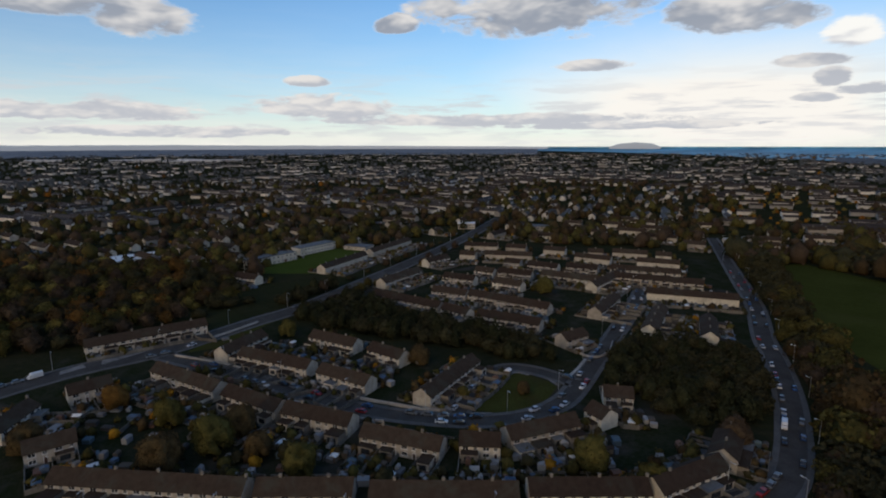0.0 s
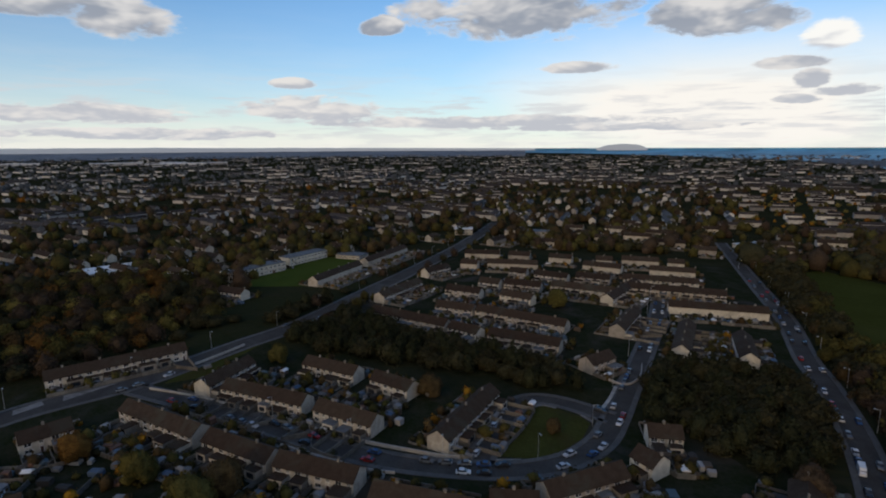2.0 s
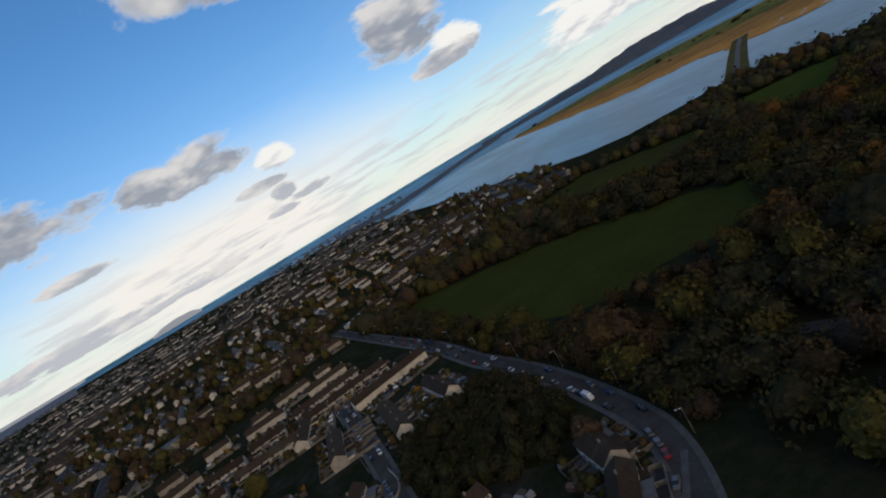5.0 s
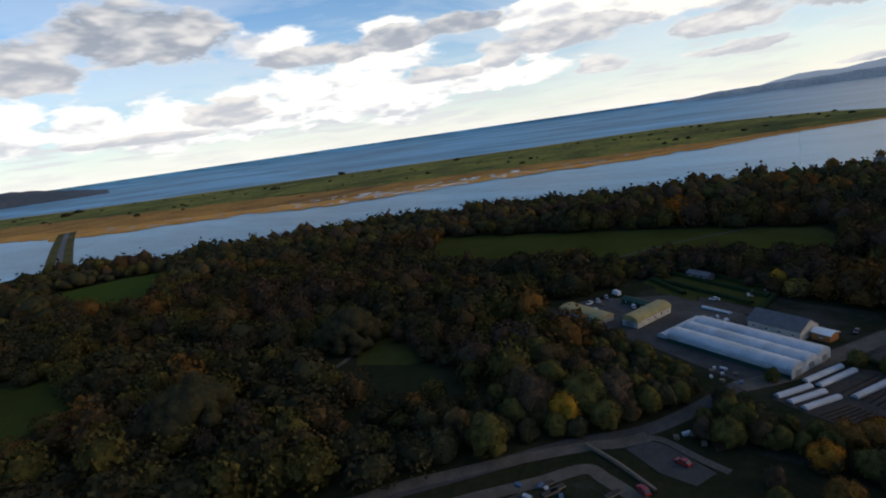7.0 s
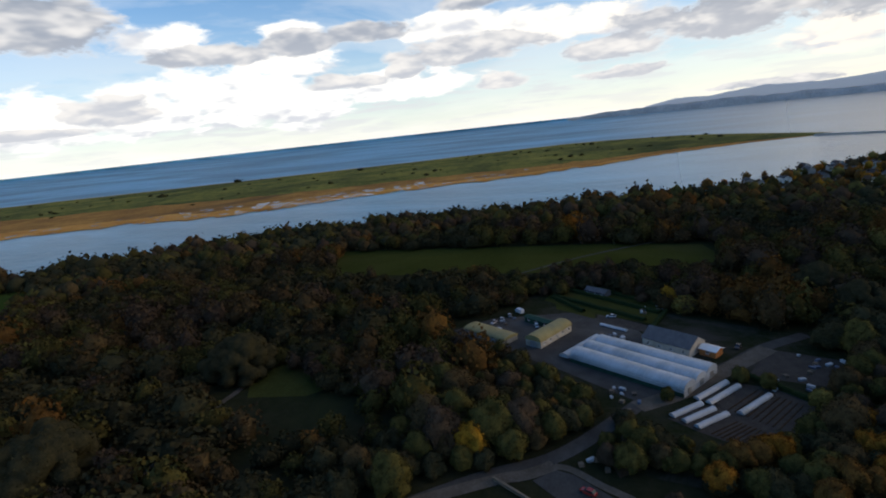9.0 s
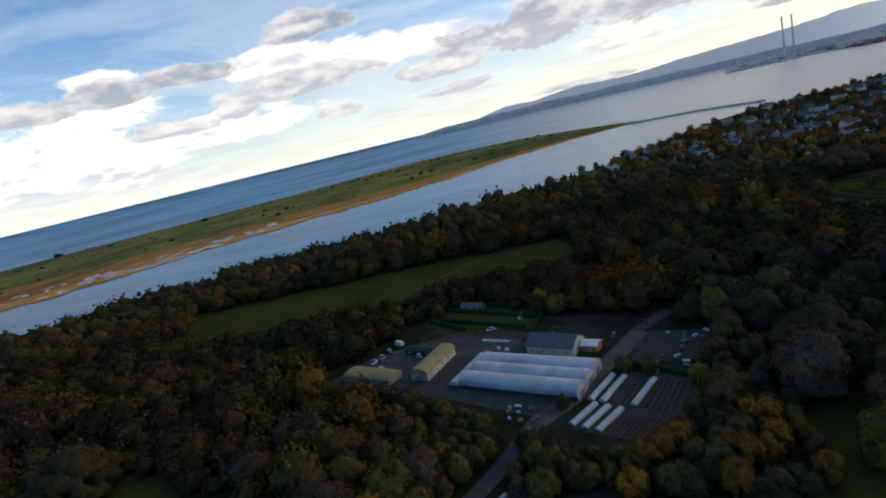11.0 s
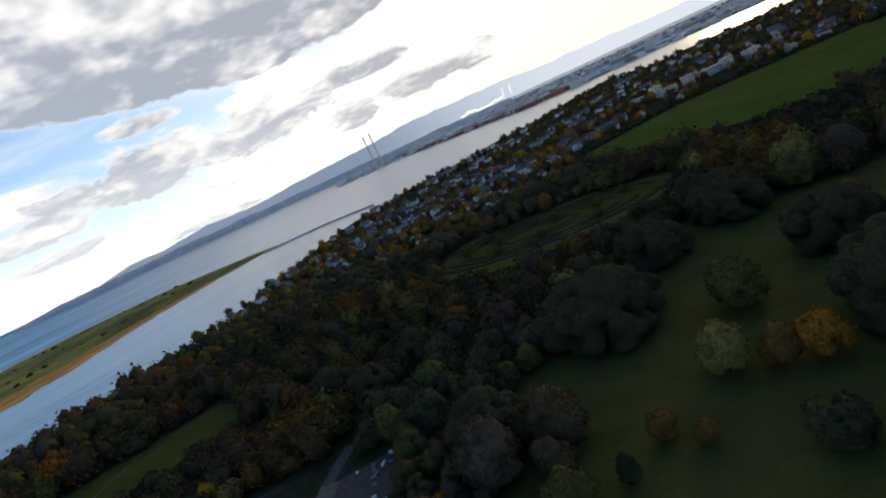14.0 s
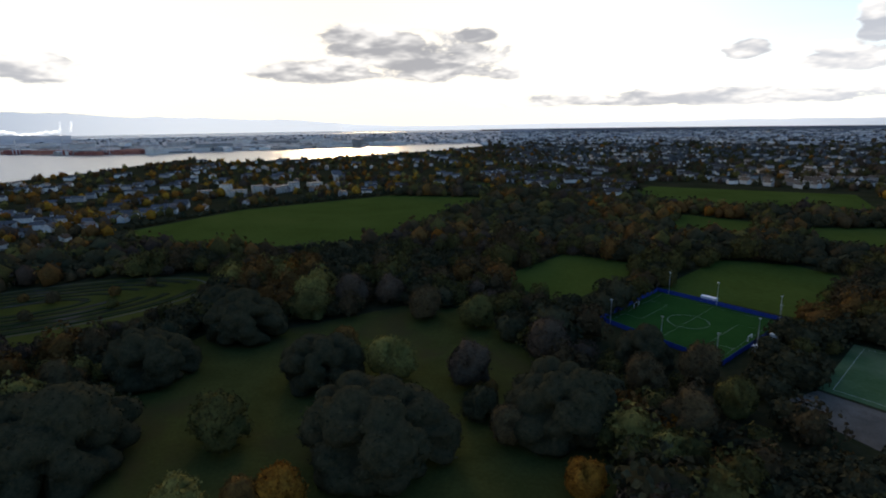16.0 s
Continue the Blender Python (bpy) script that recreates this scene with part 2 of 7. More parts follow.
def water(name, col, rough, scale, bump, gloss=0.5, silt_sheen=None):
    """The last argument is the shallow bay's colour with the bright sky's sheen put in; the water turns into it towards
    the south.
    """
    m = bpy.data.materials.new(name)
    m.use_nodes = True
    nt = m.node_tree
    b = nt.nodes["Principled BSDF"]
    co = nt.nodes.new("ShaderNodeNewGeometry").outputs["Position"]
    n1 = noise_node(nt, vec_node(nt, "MULTIPLY", co, (1.0, 0.35, 1.0)), 0.004, 6.0, 0.65, 0.5)
    c = mix_rgb(nt, ramp(nt, n1, 0.35, 0.7), tuple(v * 0.72 for v in col), tuple(v * 1.35 for v in col))
    b.inputs["Roughness"].default_value, b.inputs["IOR"].default_value = rough, 1.33
    b.inputs["Specular IOR Level"].default_value = gloss
    if silt_sheen:
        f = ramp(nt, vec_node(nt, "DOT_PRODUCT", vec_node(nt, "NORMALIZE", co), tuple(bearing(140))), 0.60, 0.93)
        c = mix_rgb(nt, f, c, silt_sheen)
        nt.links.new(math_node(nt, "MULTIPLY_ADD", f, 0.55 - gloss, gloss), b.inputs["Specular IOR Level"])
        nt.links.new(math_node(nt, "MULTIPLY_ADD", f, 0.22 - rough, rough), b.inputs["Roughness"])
    nt.links.new(c, b.inputs["Base Color"])
    h = noise_node(nt, co, scale, 4.0, 0.6)
    bn = nt.nodes.new("ShaderNodeBump")
    bn.inputs["Strength"].default_value, bn.inputs["Distance"].default_value = bump, 0.3 / scale
    nt.links.new(h, bn.inputs["Height"])
    nt.links.new(bn.outputs[0], b.inputs["Normal"])
    return m


M_GROUND = surface("rough_ground", (0.018, 0.022, 0.010), (0.036, 0.034, 0.019), 0.03, 0.95, 0.4, 9.0, stain=(0.030, 0.034, 0.015), spec=0.0)
# mostly on the south fields: a sun patch is put into this brighter green
M_GRASS = surface("sunlit_mown_grass", (0.042, 0.062, 0.012), (0.059, 0.083, 0.018), 0.02, 1.0, 0.25, 14.0, stain=(0.062, 0.082, 0.018), spec=0.0)
M_MEADOW = surface("dull_meadow_grass", (0.038, 0.045, 0.010), (0.056, 0.062, 0.015), 0.03, 0.9, 0.25, 14.0, stain=(0.060, 0.060, 0.020), spec=0.0)
M_LAWN = surface("park_lawn", (0.040, 0.044, 0.012), (0.059, 0.063, 0.018), 0.10, 0.95, 0.3, 8.0, stain=(0.050, 0.044, 0.017), spec=0.0)
M_GARDEN = surface("garden_ground", (0.014, 0.021, 0.008), (0.034, 0.034, 0.022), 0.12, 0.95, 0.4, 6.0, stain=(0.055, 0.050, 0.042), spec=0.0)
M_ASPHALT = surface("asphalt", (0.052, 0.049, 0.046), (0.078, 0.074, 0.069), 0.15, 0.95, 0.15, 10.0, stain=(0.095, 0.090, 0.083), spec=0.02)
M_PAVING = surface("concrete_paving", (0.070, 0.067, 0.062), (0.115, 0.110, 0.102), 0.3, 0.85, 0.2, 8.0)
M_GRAVEL = surface("brown_gravel", (0.080, 0.068, 0.054), (0.145, 0.125, 0.102), 0.15, 0.95, 0.3, 12.0, stain=(0.085, 0.070, 0.054), spec=0.04)
M_BARE = surface("bare_brown_earth", (0.070, 0.042, 0.026), (0.105, 0.066, 0.042), 0.2, 0.95, 0.3, 8.0, spec=0.0)
M_SOIL = surface("dark_soil", (0.046, 0.041, 0.037), (0.078, 0.068, 0.058), 0.3, 0.95, 0.5, 7.0, spec=0.04)
M_RENDER = surface("painted_render", (0.38, 0.34, 0.28), (0.54, 0.495, 0.42), 0.5, 0.85, 0.15, 8.0, vary=0.7, stain=(0.31, 0.275, 0.23))
M_RENDER_FAR = surface("pale_render", (0.31, 0.29, 0.265), (0.50, 0.47, 0.425), 0.05, 0.9, 0.0, 8.0, vary=1.2, island=True)
M_ROOF = surface("concrete_roof_tile", (0.038, 0.026, 0.019), (0.060, 0.042, 0.030), 0.6, 0.8, 0.3, 10.0, vary=0.4, stain=(0.055, 0.048, 0.036), spec=0.04)
M_ROOF_FAR = surface("far_roof_tile", (0.034, 0.028, 0.024), (0.060, 0.048, 0.040), 0.05, 0.65, 0.0, 8.0, vary=0.8, island=True, spec=0.15)
M_WHITE = surface("white_paint", (0.70, 0.70, 0.69), (0.82, 0.82, 0.80), 0.8, 0.6, 0.05, 6.0)
M_GLASS = surface("window_glass", (0.02, 0.024, 0.03), (0.035, 0.04, 0.048), 0.3, 0.08, 0.0, 4.0, spec=0.6)
M_BARK = surface("bark", (0.045, 0.036, 0.028), (0.085, 0.070, 0.055), 1.5, 0.95, 0.5, 6.0)
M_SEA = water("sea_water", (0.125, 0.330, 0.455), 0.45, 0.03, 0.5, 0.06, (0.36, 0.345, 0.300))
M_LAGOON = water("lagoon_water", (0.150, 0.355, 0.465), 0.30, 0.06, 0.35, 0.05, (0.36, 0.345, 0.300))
# reed and dune colours are raised to stand in for a sun patch
M_REED = surface("sunlit_tan_reed", (0.26, 0.125, 0.038), (0.52, 0.265, 0.065), 0.016, 0.95, 0.3, 9.0, stain=(0.17, 0.095, 0.040), spec=0.02)
M_SHORE = surface("sunlit_rusty_reed", (0.50, 0.215, 0.045), (0.66, 0.34, 0.085), 0.02, 0.95, 0.3, 9.0, stain=(0.36, 0.17, 0.05), spec=0.02)
M_SAND = surface("pale_beach_sand", (0.40, 0.36, 0.29), (0.52, 0.47, 0.39), 0.02, 0.95, 0.1, 9.0, spec=0.02)
M_REED_DULL = surface("dry_bank_grass", (0.075, 0.075, 0.032), (0.14, 0.120, 0.050), 0.02, 0.95, 0.3, 9.0, stain=(0.085, 0.080, 0.035), spec=0.0)
M_DUNE = surface("sunlit_dune_grass", (0.072, 0.086, 0.026), (0.27, 0.240, 0.050), 0.010, 0.95, 0.3, 9.0, stain=(0.046, 0.060, 0.022), spec=0.02)
M_POOL = water("still_pool_water", (0.42, 0.45, 0.47), 0.25, 0.06, 0.1, 0.5)
# far land colours are bluish and pale: the air's haze is put into them
M_HILL = surface("hazed_heath", (0.085, 0.10, 0.115), (0.135, 0.14, 0.145), 0.006, 0.95, 0.0, 6.0, spec=0.04)
M_FARPLAIN = surface("hazed_distant_plain", (0.15, 0.172, 0.195), (0.25, 0.27, 0.29), 0.004, 0.95, 0.0, 8.0, spec=0.0)
M_HAZE = surface("hazed_far_mountain", (0.34, 0.37, 0.41), (0.42, 0.44, 0.47), 0.002, 1.0, 0.0, 4.0, spec=0.04)
M_FARLAND = surface("hazed_far_land", (0.36, 0.35, 0.33), (0.54, 0.52, 0.49), 0.01, 0.95, 0.0, 8.0, spec=0.04)


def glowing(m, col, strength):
    """Adds emission; on far hills it stands in for light scattered by the air between."""
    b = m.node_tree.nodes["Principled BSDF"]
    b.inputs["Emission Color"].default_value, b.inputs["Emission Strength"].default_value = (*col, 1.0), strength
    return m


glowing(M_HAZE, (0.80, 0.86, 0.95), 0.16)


def painted_mist(m):
    """Towards the south-west colour and glow are raised to stand in for bright mist on the slopes."""
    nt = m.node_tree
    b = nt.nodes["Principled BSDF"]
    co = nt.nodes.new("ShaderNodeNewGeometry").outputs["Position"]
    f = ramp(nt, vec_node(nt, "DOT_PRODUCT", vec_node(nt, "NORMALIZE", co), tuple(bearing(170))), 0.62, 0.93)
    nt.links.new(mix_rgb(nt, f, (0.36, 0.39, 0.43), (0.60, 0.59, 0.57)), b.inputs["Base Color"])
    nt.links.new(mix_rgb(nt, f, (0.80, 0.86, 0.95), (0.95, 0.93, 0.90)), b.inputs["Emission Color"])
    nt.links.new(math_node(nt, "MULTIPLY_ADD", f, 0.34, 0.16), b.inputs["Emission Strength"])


painted_mist(M_HAZE)


def leaves(name, a, b, vary=0.5):
    a, b = tuple(c * 1.10 for c in a), tuple(c * 1.10 for c in b)
    return surface(name, a, b, 0.7, 0.9, 0.5, 3.0, vary=vary, island=True, spec=0.0)


LEAF = {
    "holm": leaves("evergreen_oak_leaves", (0.0250, 0.0248, 0.0132), (0.0500, 0.0445, 0.0230)),
    "olive": leaves("olive_green_leaves", (0.0393, 0.0365, 0.0123), (0.0815, 0.0676, 0.0215)),
    "brown": leaves("russet_leaves", (0.0390, 0.0285, 0.0147), (0.0730, 0.0490, 0.0235)),
    "gold": leaves("golden_leaves", (0.1487, 0.0755, 0.0103), (0.2860, 0.1430, 0.0183)),
    "plum": leaves("bare_twigs", (0.0408, 0.0298, 0.0202), (0.0684, 0.0470, 0.0312)),
    "pine": leaves("dark_conifer_needles", (0.0183, 0.0205, 0.0114), (0.0389, 0.0412, 0.0205)),
    "amber": leaves("amber_leaves", (0.1071, 0.0428, 0.0086), (0.2320, 0.0948, 0.0154), 0.6),
    "rust": leaves("rusty_leaves", (0.0624, 0.0338, 0.0117), (0.1274, 0.0663, 0.0195), 0.4),
    "lime": leaves("yellow_olive_leaves", (0.0858, 0.0710, 0.0205), (0.1716, 0.1373, 0.0389), 0.4),
}
# far woods made paler and bluer: haze is put into the leaf colour
M_FARWOOD = leaves("hazed_distant_woods", (0.056, 0.060, 0.062), (0.092, 0.096, 0.098))
# steam gets emission in place of the sunlight scattered in it
M_STEAM = glowing(surface("glowing_white_steam", (0.85, 0.84, 0.82), (0.90, 0.89, 0.87), 0.02, 1.0, 0.0, 3.0, spec=0.0), (1.0, 0.97, 0.92), 0.6)

# ---------- mesh helpers ----------
RNG = random.Random(7)


def mesh_ob(name, verts, faces, mats, parent=None, which=None, smooth=False, label=""):
    me = bpy.data.meshes.new(name)
    me.from_pydata([tuple(v) for v in verts], [], [tuple(f) for f in faces])
    for m in mats if isinstance(mats, (list, tuple)) else [mats]:
        me.materials.append(m)
    if which is not None:
        me.polygons.foreach_set("material_index", which)
    if smooth:
        me.polygons.foreach_set("use_smooth", [True] * len(me.polygons))
    me.update()
    ob = new(name, me)
    ob.parent = parent
    if label:
        tagged(ob, label)
    return ob


def child(name, me, parent, m=None):
    ob = new(name, me)
    ob.parent = parent
    if m is not None:
        ob.matrix_basis = m
    return ob


def part(name, bm, material, parent, label=""):
    me = bpy.data.meshes.new(name)
    bm.to_mesh(me)
    bm.free()
    for m in material if isinstance(material, (list, tuple)) else [material]:
        me.materials.append(m)
    ob = child(name, me, parent)
    if label:
        tagged(ob, label)
    return ob


def box_into(bm, x0, y0, z0, x1, y1, z1, mat=0, bevel=0.0):
    r = bmesh.ops.create_cube(bm, size=1.0)
    vs = r["verts"]
    for v in vs:
        v.co = Vector((x0 + (v.co.x + 0.5) * (x1 - x0), y0 + (v.co.y + 0.5) * (y1 - y0), z0 + (v.co.z + 0.5) * (z1 - z0)))
    fs = {f for v in vs for f in v.link_faces}
    for f in fs:
        f.material_index = mat
    if bevel:
        es = list({e for v in vs for e in v.link_edges})
        bmesh.ops.bevel(bm, geom=es, offset=bevel, segments=1, affect="EDGES")


def box_mesh(name, x0, y0, z0, x1, y1, z1, mat, bevel=0.0):
    bm = bmesh.new()
    box_into(bm, x0, y0, z0, x1, y1, z1, 0, bevel)
    me = bpy.data.meshes.new(name)
    bm.to_mesh(me)
    bm.free()
    me.materials.append(mat)
    return me


def inside(poly, x, y):
    c = False
    j = len(poly) - 1
    for i in range(len(poly)):
        (xi, yi), (xj, yj) = poly[i], poly[j]
        if (yi > y) != (yj > y) and x < (xj - xi) * (y - yi) / (yj - yi) + xi:
            c = not c
        j = i
    return c


def smooth_line(pts, steps=6):
    out = []
    n = len(pts)
    for i in range(n - 1):
        p0, p1, p2, p3 = (Vector(pts[max(0, min(n - 1, k))]) for k in (i - 1, i, i + 1, i + 2))
        for s in range(steps):
            t = s / steps
            out.append(0.5 * ((2 * p1) + (p2 - p0) * t + (2 * p0 - 5 * p1 + 4 * p2 - p3) * t * t + (3 * p1 - p0 - 3 * p2 + p3) * t ** 3))
    out.append(Vector(pts[-1]))
    return out


def near_line(line, x, y, gap):
    for a, b in zip(line, line[1:]):
        d = b - a
        t = max(0.0, min(1.0, ((x - a.x) * d.x + (y - a.y) * d.y) / max(d.length_squared, 1e-6)))
        if (a.x + d.x * t - x) ** 2 + (a.y + d.y * t - y) ** 2 < gap * gap:
            return True
    return False


# ---------- far places drawn in towards the middle of the flight, so that the horizon stays where it is seen ----------
MID, EYE_Z, FLAT = (25.0, 0.0), 89.0, 1500.0


def dip(r):
    """How far the round earth falls away at a distance."""
    return 0.0040 * np.maximum(0.0, r - 2500.0)


def far(p):
    """Places beyond FLAT come nearer along the line of sight, so that 40 km fit within 4.8 km."""
    p = np.asarray(p, dtype=float).reshape(-1, 3)
    d = p[:, :2] - MID
    r = np.hypot(d[:, 0], d[:, 1])
    near = np.where(r <= FLAT, r, FLAT + 3250.0 * (1 - np.exp(-(np.maximum(r, FLAT) - FLAT) / 3250.0)))
    s = near / np.maximum(r, 1e-6)
    out = p.copy()
    out[:, 0], out[:, 1] = MID[0] + d[:, 0] * s, MID[1] + d[:, 1] * s
    out[:, 2] = EYE_Z * (1 - s) + (p[:, 2] - dip(r)) * s
    return out


def polar(az, r, z=0.0):
    a = radians(az)
    return (MID[0] + math.sin(a) * r, MID[1] + math.cos(a) * r, z)


def polar_sheet(name, azs, radii_of, z, mat, smooth=True, label="", category="", kind="structure"):
    """A sheet over the bearings azs; radii_of(az) gives the radii from near to far."""
    verts, faces = [], []
    k = len(radii_of(azs[0]))
    for az in azs:
        for j, r in enumerate(radii_of(az)):
            zz = z(az, r, j) if callable(z) else z
            verts.append(polar(az, r, zz))
    verts = far(verts)
    for i in range(len(azs) - 1):
        for j in range(k - 1):
            a = i * k + j
            faces.append((a, a + 1, a + k + 1, a + k))
    ob = mesh_ob(name, verts, faces, mat, smooth=smooth)
    return tagged(ob, label, category, "", kind)


def table(pairs):
    xs, ys = [p[0] for p in pairs], [p[1] for p in pairs]
    return lambda v: float(np.interp(v, xs, ys))


def arc(a, b, step):
    return [a + i * step for i in range(int((b - a) / step) + 1)]


# distance to the sea's edge along each bearing
SHORE = table([(-40, 9000), (-30, 6500), (-20, 4300), (-12, 3300), (-8, 2060), (-4.5, 1490), (3.3, 960), (13, 745), (20, 745), (27, 760), (33, 600), (40, 600), (52, 590), (63, 570), (80, 565), (97, 590), (108, 760), (116, 985), (122, 1120), (128, 1200), (138, 1440), (146, 1850), (149, 1600), (159, 1690), (170, 2000), (174, 2350)])

ground_r = [0.5] + [75 * i for i in range(1, 20)] + [1500 + 3250 * (-math.log(1 - i / 26)) for i in range(1, 26)] + [15000, 19000, 25000, 35000, 50000]
polar_sheet("ground", [i * 2 for i in range(181)], lambda az: ground_r, lambda az, r, j: -0.002 * max(0.0, r - 2500), M_GROUND, label="dark grassy ground with suburbs, park and fields", category="ground")
sea_steps = [i / 24 for i in range(25)]


def sea_radii(az):
    a, b = SHORE(az), 62000.0
    return [a * (b / a) ** s for s in sea_steps]


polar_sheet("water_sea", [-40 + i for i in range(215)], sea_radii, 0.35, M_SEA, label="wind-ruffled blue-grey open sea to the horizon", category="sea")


def sheet(name, pts, z, mat, label, category, kind="structure", far_away=False):
    bm = bmesh.new()
    co = [(x, y, z) for x, y in pts]
    if far_away:
        co = far(co)
    f = bm.faces.new([bm.verts.new(tuple(c)) for c in co])
    bmesh.ops.triangulate(bm, faces=[f])
    bmesh.ops.recalc_face_normals(bm, faces=bm.faces)
    if sum(f.normal.z for f in bm.faces) < 0:
        bmesh.ops.reverse_faces(bm, faces=bm.faces)
    me = bpy.data.meshes.new(name)
    bm.to_mesh(me)
    bm.free()
    me.materials.append(mat)
    return tagged(new(name, me), label, category, "", kind)


def ribbon(name, line, half, z, mat, label, category, off=0.0, height=0.0, parent=None):
    """A strip along a line; with a height it is a solid band with side faces."""
    verts, faces = [], []
    for i, p in enumerate(line):
        d = (line[min(i + 1, len(line) - 1)] - line[max(i - 1, 0)]).normalized()
        n = Vector((-d.y, d.x))
        for s in (off - half, off + half):
            q = p + n * s
            verts.append((q.x, q.y, z + height))
            if height:
                verts.append((q.x, q.y, z - 0.05))
    k = 4 if height else 2
    for i in range(len(line) - 1):
        a, b = i * k, (i + 1) * k
        if height:
            faces += [(a, b, b + 2, a + 2), (a + 1, b + 1, b, a), (a + 2, b + 2, b + 3, a + 3)]
        else:
            faces.append((a, b, b + 1, a + 1))
    ob = mesh_ob(name, verts, faces, mat, parent)
    return tagged(ob, label, category, "", "structure") if not parent else ob


# ---------- lagoon, island, causeway ----------
INNER = [(319, 2718), (435, 1500), (540, 1130), (530, 960), (640, 690), (680, 515), (745, 420), (841, 280), (915, 120), (1010, 0), (1100, -95), (1190, -225), (1262, -405)]
OUTER = [(420, 2900), (938, 2600), (1080, 1900), (1240, 1450), (1330, 1200), (1507, 746), (1600, 520), (1700, 330), (1790, 160), (1810, 20), (1750, -130), (1650, -260), (1300, -440)]


def loft(name, u0, u1, z, mat, label, rag0, rag1, hump=0.0):
    a, b = smooth_line(INNER, 14), smooth_line(OUTER, 14)
    verts, faces = [], []
    n = 7
    for i, (p, q) in enumerate(zip(a, b)):
        e0 = u0(i / (len(a) - 1)) + rag0 * noise.noise((p.x * 0.03, p.y * 0.03, 1.0)) + rag0 * 0.6 * noise.noise((p.x * 0.11, p.y * 0.11, 4.0))
        e1 = u1(i / (len(a) - 1)) + rag1 * noise.noise((p.x * 0.02, p.y * 0.02, 7.0))
        for j in range(n):
            t = e0 + (e1 - e0) * j / (n - 1)
            c = p.lerp(q, t)
            edge = min(j, n - 1 - j) / (n - 1) * 2
            verts.append((c.x, c.y, z + hump * min(1, edge * 2) * (0.6 + 0.7 * noise.noise((c.x * 0.012, c.y * 0.012, 2.0)))))
    for i in range(len(a) - 1):
        for j in range(n - 1):
            k = i * n + j
            faces.append((k, k + 1, k + n + 1, k + n))
    ob = mesh_ob(name, far(verts), faces, mat, smooth=True)
    return tagged(ob, label, "island", "", "structure")


REEDW = table([(0, 0.5), (0.2, 0.45), (0.35, 0.33), (0.5, 0.26), (0.7, 0.16), (1, 0.1)])
loft("ground_reeds", lambda t: 0.0, lambda t: REEDW(t) + 0.04, 0.9, M_REED, "tan salt-marsh reeds along the island's inner shore", 0.035, 0.02)
loft("ground_shore", lambda t: -0.004, lambda t: REEDW(t) * 0.30, 1.15, M_SHORE, "rusty reeds along the lagoon's edge, coloured as if sunlit", 0.035, 0.03)
loft("ground_beach", lambda t: 0.985, lambda t: 1.012, 1.2, M_SAND, "pale sand beach along the open sea", 0.006, 0.008)
loft("ground_dunes", lambda t: REEDW(t), lambda t: 1.0, 1.0, M_DUNE, "low yellow-green dune grass on the sand island", 0.03, 0.015, 2.5)
# still lagoon between the mainland and the island
lag_out = [tuple(p) for p in smooth_line(INNER, 6)]
verts, faces = [], []
for i in range(60):
    t = i / 59
    q = lag_out[min(len(lag_out) - 1, int(t * (len(lag_out) - 1)))]
    az = math.degrees(math.atan2(q[0] - MID[0], q[1] - MID[1]))
    r1 = math.hypot(q[0] - MID[0], q[1] - MID[1]) * 1.04
    r0 = SHORE(az) - 40
    for j in range(5):
        verts.append(polar(az, r0 + (r1 - r0) * j / 4, 0.6))
for i in range(59):
    for j in range(4):
        a = i * 5 + j
        faces.append((a, a + 1, a + 6, a + 5))
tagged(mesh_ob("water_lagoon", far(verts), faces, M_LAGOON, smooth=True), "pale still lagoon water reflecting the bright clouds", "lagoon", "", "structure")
tip = [polar(a, r, 0.6) for a, r in ((-7.6, 2060), (-5.4, 1640), (-2.0, 1260), (3.8, 985), (9, 860), (9, 1700), (6.3, 2825), (1.1, 3100), (-4.6, 2429))]
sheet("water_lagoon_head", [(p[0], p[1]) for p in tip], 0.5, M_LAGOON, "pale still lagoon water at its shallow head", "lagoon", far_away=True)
ribbon("road_causeway", smooth_line([(330, 630), (455, 840), (565, 1020), (600, 1075)], 5), 14, 0.5, M_REED_DULL, "grassy causeway with a road to the island", "causeway", height=0.8)
ribbon("road_causeway_top", smooth_line([(330, 630), (455, 840), (565, 1020), (600, 1075)], 5), 3.5, 1.36, M_PAVING, "asphalt road along the causeway", "road")
ribbon("sea_wall", smooth_line([(1255, -395), (1163, -508), (1036, -567)], 6), 5, 0.6, M_FARLAND, "long dark stone sea wall across the bay", "sea wall", height=3.0)

# ---------- headland, far coast and mountains ----------


def ridge(name, azs, r0, depth, height, mat, label, rough=0.25, seed=0.0, steps=9, bottom=0.0):
    """A line of hills: height(az) is the crest in metres at the distance r0(az)."""
    def radii(az):
        return [r0(az) + depth * j / (steps - 1) for j in range(steps)]

    def zed(az, r, j):
        f = math.sin(math.pi * min(1.0, j / (steps - 1) * 0.75 + 0.0)) ** 0.8 if j else 0.0
        n = 1 + rough * noise.noise((az * 0.35, j * 0.5, seed)) + rough * 0.5 * noise.noise((az * 1.3, j * 0.9, seed + 3))
        return bottom + height(az) * f * n + (float(dip(r0(az))) if j else 0.0)
    return polar_sheet(name, azs, radii, zed, mat, label=label, category="hill", kind="structure")


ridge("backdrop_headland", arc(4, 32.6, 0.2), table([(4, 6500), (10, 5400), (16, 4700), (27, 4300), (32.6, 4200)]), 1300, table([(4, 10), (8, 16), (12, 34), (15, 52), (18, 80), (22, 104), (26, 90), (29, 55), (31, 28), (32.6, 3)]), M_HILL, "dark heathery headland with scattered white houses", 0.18)
